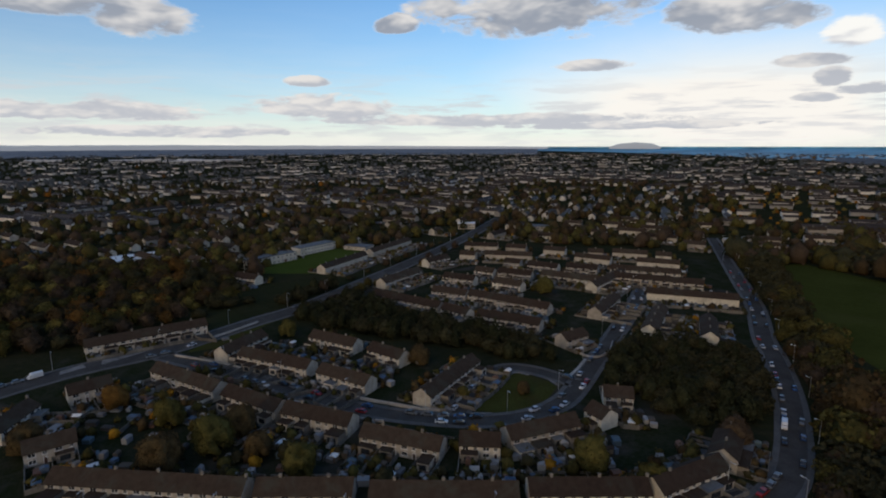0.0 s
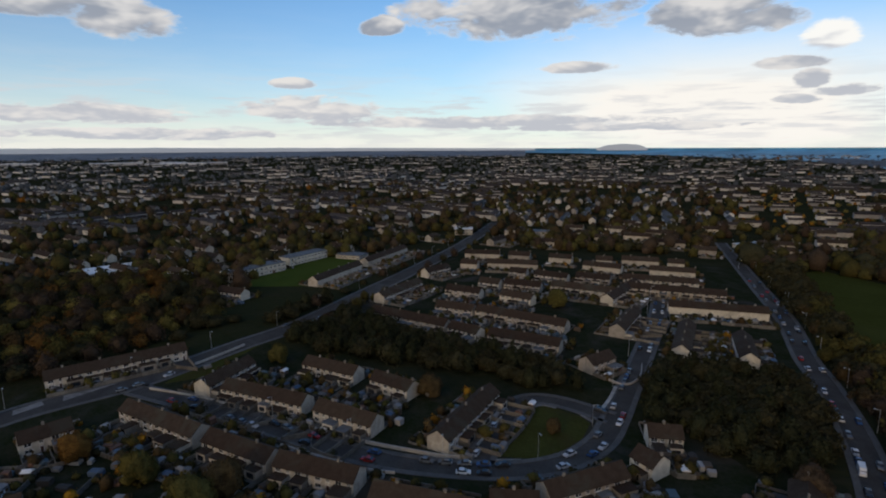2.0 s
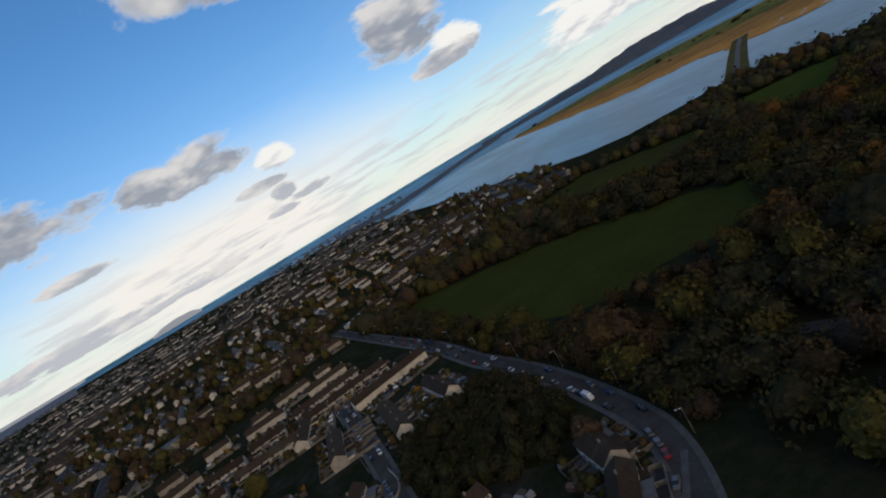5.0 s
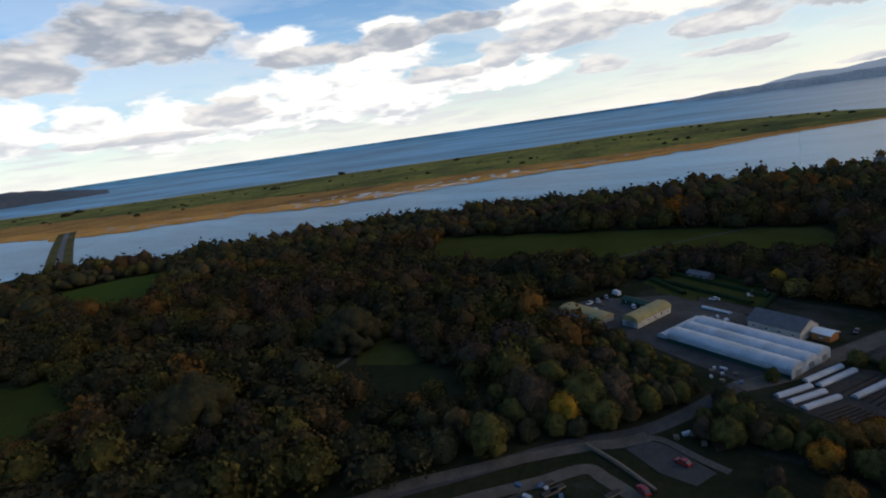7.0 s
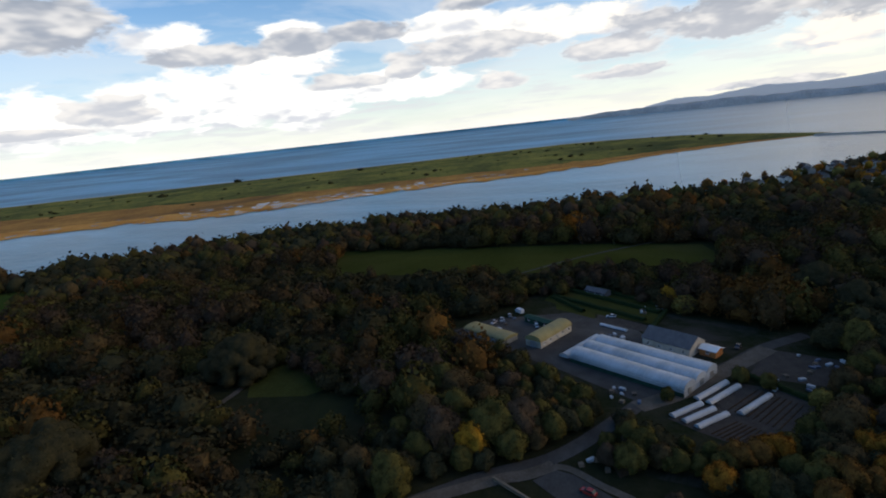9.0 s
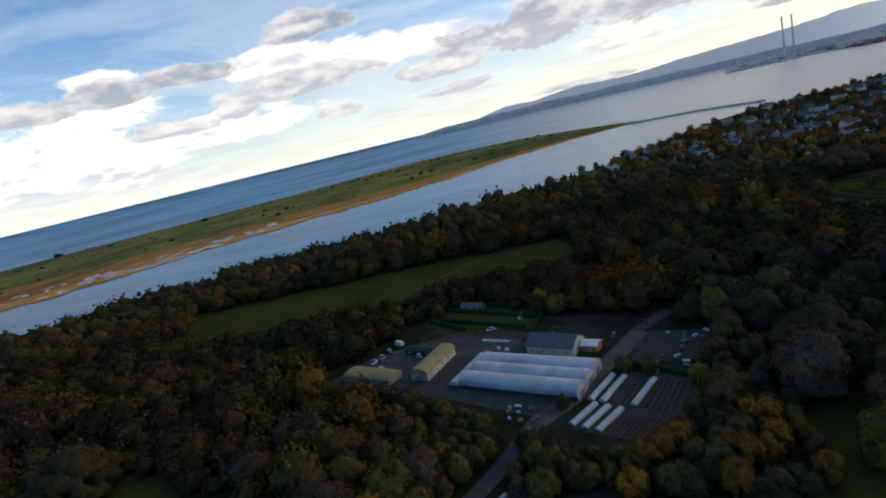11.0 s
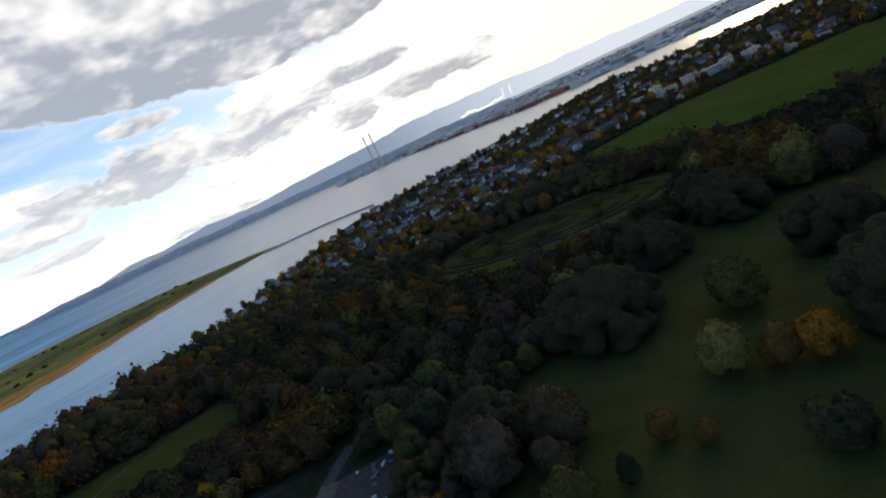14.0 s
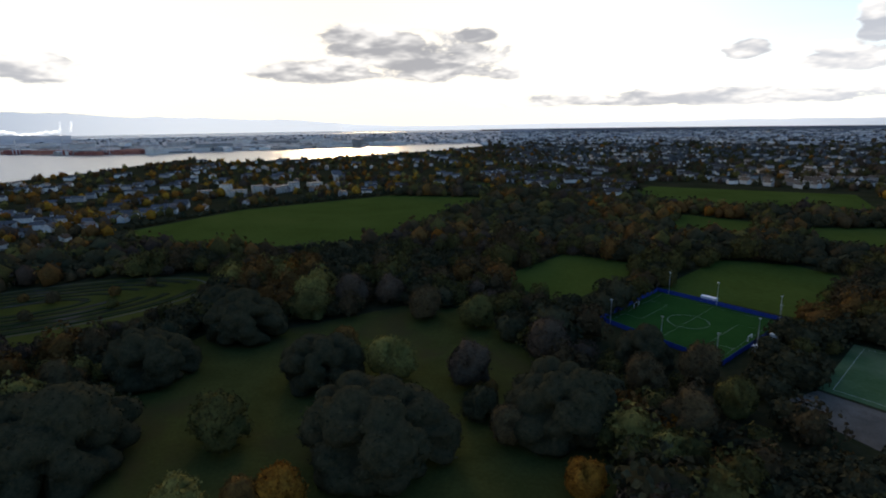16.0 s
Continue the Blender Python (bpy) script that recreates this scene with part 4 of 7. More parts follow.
def crown(seed, kind, lumps, sprays, size, core=2, tall=None, leaf=0.075, uneven=0.3, inset=0.5, inner=0.86):
    """A crown about 1 m in radius, its foot at z = 0: a billowing leafy mass of rounded lumps with many small loose sprays of leaves over it. Returns vertices and triangles."""
    rng = np.random.default_rng(seed)
    tall = tall or TALL[kind]
    i = np.arange(lumps) + 0.5
    h = 1 - 1.6 * i / lumps
    a = i * 2.39996 + rng.normal(0, 0.35, lumps)
    w = np.sqrt(np.maximum(0, 1 - h * h))
    dirs = np.stack([np.cos(a) * w, np.sin(a) * w, h], 1)
    big = rng.uniform(0.7, 1.3, lumps) * size
    # a few broad lobes make the whole uneven, many rounded lumps sit on them
    lobe = rng.normal(0, 1, (7, 3)) * np.array([1, 1, 0.7])
    lobe /= np.linalg.norm(lobe, axis=1)[:, None]
    swing = rng.uniform(0.3, 1.0, 7) * uneven
    out = 0.86 - uneven * 0.5 + (np.maximum(0, dirs @ lobe.T - 0.45) * swing * 1.8).max(1)
    mid = dirs * (out * rng.uniform(0.93, 1.07, lumps) - big * inset)[:, None]

    def reach(d):
        along = d @ mid.T
        hit = big ** 2 - (mid ** 2).sum(1) + along ** 2
        return np.maximum(np.where(hit > 0, along + np.sqrt(np.maximum(hit, 0)), 0).max(1), 0.62 - uneven * 0.4)

    def shape(d, r):
        p = d * r[:, None]
        p[:, 2] = np.where(p[:, 2] < -0.42, -0.42 + (p[:, 2] + 0.42) * 0.15, p[:, 2]) * tall
        if kind == "pine":
            p[:, :2] *= (0.52 + 0.55 * np.clip(0.5 - d[:, 2:3] / 2, 0, 1))
        return p
    ragged = 0.08 if kind in ("plum", "brown", "gold", "olive", "amber", "rust", "lime") else 0.05
    bv, bf = ICO[core]
    v = shape(bv, reach(bv) * (inner + rng.normal(0, 0.4 * (1 - inner) ** 1.3, len(bv))))
    d = rng.normal(0, 1, (sprays, 3))
    d[:, 2] = np.abs(d[:, 2]) - 0.55 * rng.random(sprays)
    d /= np.linalg.norm(d, axis=1)[:, None]
    r = reach(d)
    p = shape(d, r * rng.normal(0.985, ragged * 0.5, sprays).clip(0.82, 1.2))
    up = d + rng.normal(0, 0.8, (sprays, 3))
    up /= np.linalg.norm(up, axis=1)[:, None]
    u = np.cross(up, rng.normal(0, 1, (sprays, 3)))
    u /= np.linalg.norm(u, axis=1)[:, None] + 1e-9
    t = np.cross(up, u)
    g = (rng.uniform(0.55, 1.3, sprays) * leaf)[:, None]
    bend = up * g * 0.35
    quad = np.stack([p - u * g, p - t * g * 0.8 + bend, p + u * g * 1.1, p + t * g * 0.9 + bend], 1).reshape(-1, 3)
    k = (np.arange(sprays) * 4)[:, None] + len(v)
    f = np.concatenate([bf, k + np.array([[0, 1, 2]]), k + np.array([[0, 2, 3]])])
    v = np.concatenate([v, quad])
    v[:, 2] -= v[:, 2].min()
    return v, f


def fast_mesh(name, v, f, mat, smooth=False):
    me = bpy.data.meshes.new(name)
    n, k = len(v), len(f)
    me.vertices.add(n)
    me.vertices.foreach_set("co", np.ascontiguousarray(v, dtype=np.float32).ravel())
    me.loops.add(k * 3)
    me.loops.foreach_set("vertex_index", np.ascontiguousarray(f, dtype=np.int32).ravel())
    me.polygons.add(k)
    me.polygons.foreach_set("loop_start", np.arange(0, k * 3, 3, dtype=np.int32))
    me.materials.append(mat)
    me.polygons.foreach_set("use_smooth", np.full(k, smooth, dtype=bool))
    me.update(calc_edges=True)
    me.validate()
    return me


def trunk_mesh(seed, height):
    rng = random.Random(seed)
    bm = bmesh.new()

    def limb(a, b, r0, r1):
        d = (b - a)
        r = bmesh.ops.create_cone(bm, segments=7, radius1=r0, radius2=r1, depth=d.length, cap_ends=False)
        m = Matrix.Translation((a + b) / 2) @ d.to_track_quat("Z", "Y").to_matrix().to_4x4()
        bmesh.ops.transform(bm, matrix=m, verts=r["verts"])
    top = Vector((rng.uniform(-0.3, 0.3), rng.uniform(-0.3, 0.3), height * 0.5))
    limb(Vector((0, 0, -0.3)), Vector((0, 0, 0.5)), 0.55, 0.36)
    limb(Vector((0, 0, 0.45)), top, 0.36, 0.22)
    for i in range(5):
        a = i * 1.26 + rng.uniform(-0.3, 0.3)
        limb(top * rng.uniform(0.6, 1.0), top + Vector((math.cos(a) * height * 0.24, math.sin(a) * height * 0.24, height * rng.uniform(0.12, 0.3))), 0.15, 0.05)
    me = bpy.data.meshes.new("trunk")
    bm.to_mesh(me)
    bm.free()
    me.materials.append(M_BARK)
    return me


KINDS = ("holm", "olive", "brown", "gold", "plum", "pine", "amber", "rust", "lime")
NAMES = {"holm": "broad dark evergreen oak with a lumpy dome", "olive": "leafy tree with dull olive-green foliage", "brown": "autumn tree with russet-brown leaves",
         "gold": "autumn tree with bright golden leaves", "plum": "nearly bare tree with a haze of dark twigs", "pine": "tall dark conifer with dense needles", "amber": "round autumn tree with amber-orange leaves", "rust": "small autumn tree with rusty orange leaves", "lime": "round tree with pale yellow-olive leaves"}
FULL, MIDDLE, SMALL = {}, {}, {}
BIG_OAK = [fast_mesh("crown", *crown(40 + j, "holm", 74, 3000, 0.225, 5, 0.90, 0.024, 0.36, -0.06, 0.985), LEAF["holm"], True) for j in range(3)]
for i, kd in enumerate(KINDS):
    FULL[kd] = [fast_mesh("crown", *crown(100 + i * 10 + j, kd, 42, 1350, 0.27, 3, None, 0.050, 0.50, 0.10, 0.94), LEAF[kd], True) for j in range(4)]
    MIDDLE[kd] = [crown(300 + i * 10 + j, kd, 30, 330, 0.31, 1, None, 0.105, 0.62, 0.25) for j in range(6)]
    SMALL[kd] = [crown(500 + i * 10 + j, kd, 8, 14, 0.62, 1, None, 0.22, 0.4) for j in range(5)]
TRUNKS = [trunk_mesh(900 + i, 9.0) for i in range(3)]


def tree(x, y, radius, kind, height=None):
    """One tree of its own: height is to the top of the crown."""
    height = height or (min(radius * 1.5, 9.0 + radius * 0.72) if kind == "holm" else min(radius * 2.1, 8 + radius))
    foot = height * (0.03 if kind == "holm" else 0.10)
    ob = new("tree")
    ob.matrix_basis = pose(x, y, 0, 0, 0, RNG.uniform(0, 360))
    tagged(ob, NAMES[kind], "tree", "trees of the park")
    me = RNG.choice(BIG_OAK if kind == "holm" and radius > 10.5 else FULL[kind])
    top = max(v.co.z for v in me.vertices) if me.name not in TOPS else TOPS[me.name]
    TOPS[me.name] = top
    c = child("crown", me, ob, Matrix.Translation((0, 0, foot)) @ Matrix.Diagonal((radius * 0.9, radius * 0.9, (height - foot) / top, 1)))
    s = height / 14.0
    child("trunk", RNG.choice(TRUNKS), ob, Matrix.Diagonal((s, s, s, 1)))
    return ob


TOPS = {}


def scatter(name, bases, places, mat, label, category, bend=False):
    """Many crowns in one mesh: places are rows of x, y, z, radius, height scale."""
    rng = np.random.default_rng(len(places) + 5)
    vs, fs, at = [], [], 0
    for x, y, z, r, h in places:
        v, f = bases[rng.integers(len(bases))]
        a = rng.uniform(0, 6.283)
        r *= rng.uniform(0.9, 1.1)
        ca, sa = math.cos(a) * r, math.sin(a) * r
        vs.append(np.stack([v[:, 0] * ca - v[:, 1] * sa + x, v[:, 0] * sa + v[:, 1] * ca + y, v[:, 2] * r * h + z], 1))
        fs.append(f + at)
        at += len(v)
    if not vs:
        return None
    v = np.concatenate(vs)
    if bend:
        v = far(v)
    return tagged(new(name, fast_mesh(name, v, np.concatenate(fs), mat, True)), label, category, "", "stuff")


def blocked(x, y, gap=3.0):
    for cx, cy, hl, hd, d in HOUSES:
        u, w = (x - cx) * d.x + (y - cy) * d.y, -(x - cx) * d.y + (y - cy) * d.x
        if abs(u) < hl + gap and abs(w) < hd + gap:
            return True
    return False


CLEARING_EDGE = [(160, 107), (175, 92), (190, 102), (175, 117), (172, 140), (184, 147), (206, 158), (195, 177), (178, 160), (157, 130)]
PITCH_EDGE = [(20, -282), (-27, -236), (-40, -215), (-22, -212), (18, -252)]
ALL_FIELDS = [FIELD_A, FIELD_B, FIELD_C, LAWN_1, CLEARING, NURSERY, YARD, OVAL, FIELD_1, FIELD_SM, FIELD_BIG, FIELD_3, FIELD_4, FIELD_5, FIELD_6, PITCH, PITCH_2, GRAVEL, LAWN_2, PITCH_EDGE, CLEARING_EDGE]
PARK = [(28.7, 133.3), (-0.1, 219.9), (-76.3, 343.4), (-141.3, 452.3), (20, 560), (110, 600), (215, 560), (310, 600), (400, 560), (620, 330), (640, 100), (600, -60), (545, -170), (430, -240), (400, -330), (385, -420), (370, -560), (215, -760), (150, -790), (-60, -700), (-150, -640), (-330, -600), (-330, -420), (-200, -160), (-90, -140), (20, -130), (90, -60), (120, -10), (70, 40)]
BELT_1 = [(-239.5, 103.2), (-193, 93.6), (-134.8, 121.3), (-100.8, 137.8), (-78.7, 148.7), (-92.9, 161.9), (-153.5, 146.7), (-206.5, 138.6), (-251.5, 144.1)]
BELT_2 = [(-71.1, 174.9), (-46.5, 143.9), (-12.4, 141.4), (-0.8, 170.1), (-10.5, 199.7), (-33.6, 217.2), (-66.3, 207.2)]
BELT_3 = [(-424.3, -86.6), (-238.8, -44.6), (-229, 9.3), (-248.8, 91.6), (-350.3, 101.3), (-477.7, 13.1)]
ROAD_LINES = [(AVENUE, 10), (CRESCENT, 7), (PARK_ROAD, 8.5), (PARK_DRIVE, 6), (INNER_ROAD, 5), (BACK_ROAD, 7), (TRACK, 5), (TRACK_2, 5)]


def pick(x, y):
    """Which kind of tree grows at a place."""
    n = noise.noise((x / 55.0, y / 55.0, 3.3)) + (0.14 if y > 60 else 0.0)
    m = RNG.random()
    if n > 0.14:
        return "holm" if m < 0.76 else ("olive" if m < 0.93 else "brown")
    warm = noise.noise((x / 60.0, y / 60.0, 8.8)) + (0.16 if y < -150 else -0.3 if y > 60 else 0.0)
    if warm > 0.26:
        return "rust" if m < 0.42 else ("amber" if m < 0.50 else ("lime" if m < 0.62 else ("brown" if m < 0.88 else "olive")))
    if n > -0.12:
        return "olive" if m < 0.45 else ("brown" if m < 0.72 else ("holm" if m < 0.88 else ("plum" if m < 0.96 else "rust")))
    return "brown" if m < 0.42 else ("plum" if m < 0.62 else ("olive" if m < 0.91 else "rust"))


TREES = []


def plant(area, step, rmin, rmax, kinds=None, avoid=True):
    xs, ys = [p[0] for p in area], [p[1] for p in area]
    y = min(ys)
    while y < max(ys):
        x = min(xs)
        while x < max(xs):
            px, py = x + RNG.uniform(-0.42, 0.42) * step, y + RNG.uniform(-0.42, 0.42) * step
            x += step
            if not inside(area, px, py):
                continue
            gone = math.hypot(px - MID[0], py - MID[1])
            ox, oy = (px - MID[0]) / gone * 10, (py - MID[1]) / gone * 10
            if avoid and any(inside(p, px, py) or inside(p, px + ox, py + oy) for p in ALL_FIELDS):
                continue
            if any(near_line(l, px, py, g) for l, g in ROAD_LINES) or blocked(px, py):
                continue
            az = math.degrees(math.atan2(px - MID[0], py - MID[1]))
            if az > -8 and math.hypot(px - MID[0], py - MID[1]) > SHORE(az) - 14:
                continue
            k = RNG.choice(kinds) if kinds else pick(px, py)
            grove = 1 + 0.42 * noise.noise((px / 38.0, py / 38.0, 6.0)) if not kinds else 1.0
            if not kinds and RNG.random() < 0.07:
                continue
            low = 0.62 if avoid and any(inside(p, px + ox * 3.4, py + oy * 3.4) for p in ALL_FIELDS) else 1.0
            TREES.append((px, py, low * grove * RNG.uniform(rmin, rmax) * (1.15 if k == "holm" else 0.7 if k == "gold" else 0.95), k))
        y += step


plant(PARK, 9.6, 4.4, 8.4)
plant(BELT_1, 5.8, 3.4, 4.8, ("holm", "holm", "pine", "pine"), False)
plant(BELT_2, 5.8, 3.4, 5.0, ("holm", "holm", "pine", "pine"), False)
plant(BELT_3, 9, 3.2, 5.6, ("olive", "brown", "rust", "plum", "holm", "holm", "lime"), False)
FRONT = [(205, 52), (168, 22), (142, 6), (132, -28), (148, -58), (160, -46), (150, -25), (160, 0), (186, 30)]
ROAD_LINES.append((smooth_line([(176, 2), (186, -12), (197, -22)]), 5))
plant(FRONT, 6.5, 2.4, 4.0, ("olive", "brown", "holm", "olive", "plum"), False)
WOOD_A = [(153, -26), (168, -58), (147, -62), (124, -52), (138, -8)]
WOOD_B = [(267, -138), (240, -178), (190, -130), (184, -93), (206, -88)]
WOOD_C = [(250, 196), (207, 88), (190, 48), (166, 14), (150, -8), (138, -4), (150, 40), (205, 165)]
plant(WOOD_A, 7.0, 3.2, 4.8, ("rust", "brown", "olive", "amber", "holm", "brown"), False)
plant(WOOD_B, 8.5, 4.0, 6.5, ("holm", "holm", "plum", "olive", "holm"), False)
plant(WOOD_C, 6.4, 3.0, 4.6, ("olive", "brown", "holm", "plum", "holm", "olive"), False)
ROAD_LINES = [(l, 3.2 if l is PARK_DRIVE else g) for l, g in ROAD_LINES]
WOOD_G = [(212, 62), (216, 48), (186, 24), (170, 5), (160, 4), (144, 32), (136, 53), (111, 80), (138, 92), (150, 72)]
WOOD_D = [(300, 112), (280, 75), (303, 46), (342, 36), (338, 2), (284, -20), (265, -16), (296, 14), (284, 38), (268, 60), (247, 80), (249, 100)]
WOOD_E = [(206, -66), (214, -92), (160, -66), (132, -34), (142, -26), (172, -48)]
plant(WOOD_G, 6.6, 3.2, 4.8, ("olive", "holm", "olive", "brown", "holm"), False)
plant(WOOD_D, 7.0, 3.2, 4.8, ("olive", "holm", "brown", "plum", "holm"), False)
plant(WOOD_E, 7.0, 3.2, 5.0, ("plum", "holm", "brown", "olive"), False)
# the hedge of trees between the long street and the playing field
for p, q in zip(PARK_ROAD, PARK_ROAD[1:]):
    t = (q - p).normalized()
    for off in (9.5, 14.0):
        c = p - Vector((-t.y, t.x)) * off + Vector((RNG.uniform(-2, 2), RNG.uniform(-2, 2)))
        if 128 < c.y < 450 and RNG.random() < 0.85:
            TREES.append((c.x, c.y, RNG.uniform(2.6, 4.4), RNG.choice(("holm", "olive", "holm", "brown", "plum"))))
for p, q in zip(AVENUE, AVENUE[1:]):
    t = (q - p).normalized()
    for off in (-10.5, 10.5):
        c = p + Vector((-t.y, t.x)) * (off + RNG.uniform(-1, 2)) 
        if c.y > 105 and RNG.random() < 0.55 and not blocked(c.x, c.y, 1):
            TREES.append((c.x, c.y, RNG.uniform(2.4, 4.2), RNG.choice(("holm", "olive", "holm", "brown", "plum"))))
# dark shelter belts along the sports field, and warm autumn groves behind the pitch
for line in (((372, -414), (236, -403), (178, -424), (150, -500)), ((150, -500), (122, -600), (88, -712)), ((421, -470), (381, -602), (240, -744)), ((238, -744), (92, -728))):
    for a, b in zip(line, line[1:]):
        a, b = Vector(a), Vector(b)
        n = int((b - a).length / 5.0)
        for i in range(n):
            c = a.lerp(b, i / n)
            TREES.append((c.x + RNG.uniform(-2.5, 2.5), c.y + RNG.uniform(-2.5, 2.5), RNG.uniform(2.8, 4.4), RNG.choice(("pine", "holm", "holm"))))
WARM_1 = [(-20, -425), (-100, -425), (-150, -480), (-100, -500), (-40, -530), (20, -500)]
WARM_2 = [(40, -430), (80, -400), (110, -450), (70, -500), (30, -470)]
WARM_3 = [(-150, -300), (-175, -230), (-205, -250), (-190, -330)]
for w in (WARM_1, WARM_2, WARM_3):
    plant(w, 10, 3.8, 6.2, ("rust", "amber", "lime", "brown", "rust", "brown"))
# single trees on the lawns
SINGLES = [(176, -145, 22, "holm"), (184, -198, 15.5, "holm"), (171, -243, 18, "holm"), (119, -205, 15, "holm"), (86, -161, 21, "holm"), (134, -161, 9.3, "olive"), (36, -184, 17.5, "holm"), (51, -175, 6.5, "brown"), (95, -212, 9.0, "lime"), (67, -211, 9.2, "plum"),
           (120, -231, 6, "rust"), (159, -288, 9, "lime"), (58, -203, 3, "rust"), (6, -211, 7.6, "brown"), (-2, -184, 9.5, "brown"), (31, -154, 5.6, "amber"), (38, -236, 10, "plum"), (-15, -222, 8, "brown"), (60, -190, 7, "holm"), (22, -200, 9, "holm")]
SINGLES_2 = [(78, -116, 9.2, "amber"), (125, -127, 7.4, "lime"), (112, -133, 5.6, "rust"), (104, -138, 6.2, "amber"), (92, -108, 6.6, "holm"), (127, -98, 4.0, "rust"), (117, -100, 3.3, "rust"), (76, -97, 5, "rust"), (213, -120, 9.6, "holm"), (203, -134, 6, "brown"),
             (172, -81, 14, "holm"), (153, -90, 9.5, "brown"), (145, 48, 5.5, "gold"), (178, -48, 3.4, "lime"), (195, -31, 2.8, "olive"), (191, -38, 2.8, "olive"), (150, -30, 4.2, "amber"), (139, -40, 5, "rust"), (144, -31, 3.6, "olive"), (181, -7, 2.3, "olive"), (273, -18, 4.5, "gold"), (190, 155, 14, "holm"), (114, 168, 16, "holm")]
SINGLES_5 = [(163, -70, 11, "plum"), (132, -67, 7.0, "olive"), (128, -83, 3.7, "pine"), (161, -47, 6.6, "brown"), (280, -80, 12, "holm"), (252, -87, 11.5, "holm"), (256, -112, 11, "holm"), (234, -112, 10, "holm"), (146, -78, 6, "brown"), (188, -84, 8, "holm")]
SINGLES_3 = [(-102.3, 19.3, 6.5, "olive"), (-127.1, 14.4, 5.0, "olive"), (-106.6, 29.4, 5.5, "brown"), (-101.8, 5.6, 6, "brown"), (-75.5, 35, 5, "olive"), (-90.7, 29, 4.3, "brown"), (-114.2, 106.7, 4.4, "brown"), (-151.2, 3.2, 5, "rust"),
             (-23.4, 97.9, 5.6, "olive"), (-68, 119.3, 2.6, "brown"), (-151.4, 231.4, 6, "olive"), (-2.9, 141.4, 5, "plum"), (-182, 80.1, 4.5, "olive"), (-8, 101.7, 4.2, "olive"), (-137.7, -22.7, 5, "brown"), (-84.1, 36.1, 4, "holm"), (-56, 49.8, 3.6, "holm")]
SINGLES_4 = [(196, -98, 8, "holm"), (205, -160, 9, "holm"), (206, -180, 8, "brown"), (196, -224, 9, "holm"), (194, -262, 12, "holm"), (150, -268, 9, "olive"), (138, -290, 10, "plum"), (118, -296, 9, "plum"), (3, -236, 11, "holm"), (-20, -200, 7, "olive"), (8, -167, 6, "lime"), (96, -276, 9, "brown"), (70, -266, 9, "olive"), (52, -254, 8, "holm"),
             (300, -272, 3.5, "brown"), (276, -288, 3, "rust"), (330, -244, 4, "brown"), (346, -228, 3.5, "olive"), (318, -272, 2.5, "rust"), (262, -270, 3, "olive"), (350, -252, 4, "plum"), (290, -246, 3, "brown"), (312, -226, 3.5, "brown"), (268, -308, 3, "brown")]
SINGLES += SINGLES_2 + SINGLES_3 + SINGLES_4 + SINGLES_5
TREES = [p for p in TREES if all((p[0] - q[0]) ** 2 + (p[1] - q[1]) ** 2 > (q[2] * 0.8) ** 2 for q in SINGLES)]
TREES.sort(key=lambda p: (p[0] - 115) ** 2 + (p[1] + 45) ** 2)
N_OWN = 250
for x, y, r, k in SINGLES:
    tree(x, y, r, k)
for x, y, r, k in TREES[:N_OWN]:
    tree(x, y, r, k)
for kd in KINDS:
    rest = [(x, y, 0.3, r, (0.88 if kd == "holm" else 0.96) * RNG.uniform(0.70, 1.25)) for x, y, r, k in TREES[N_OWN:] if k == kd]
    close = [p for p in rest if math.hypot(p[0] - MID[0], p[1] - MID[1]) < 430]
    off = [p for p in rest if math.hypot(p[0] - MID[0], p[1] - MID[1]) >= 430]
    scatter("far_woodland", SMALL[kd], off, LEAF[kd], "distant mixed woodland of the park", "woodland")
    scatter("woodland", MIDDLE[kd], close, LEAF[kd], {"holm": "dense dark evergreen woodland", "olive": "olive-green woodland", "brown": "russet autumn woodland", "gold": "golden autumn trees in the wood", "plum": "half-bare woodland", "pine": "dark conifers", "amber": "amber autumn trees in the wood", "rust": "rusty autumn trees in the wood", "lime": "yellow-olive trees in the wood"}[kd], "woodland")
print("trees", len(TREES))

# ---------- far suburbs: rows of houses and garden trees ----------


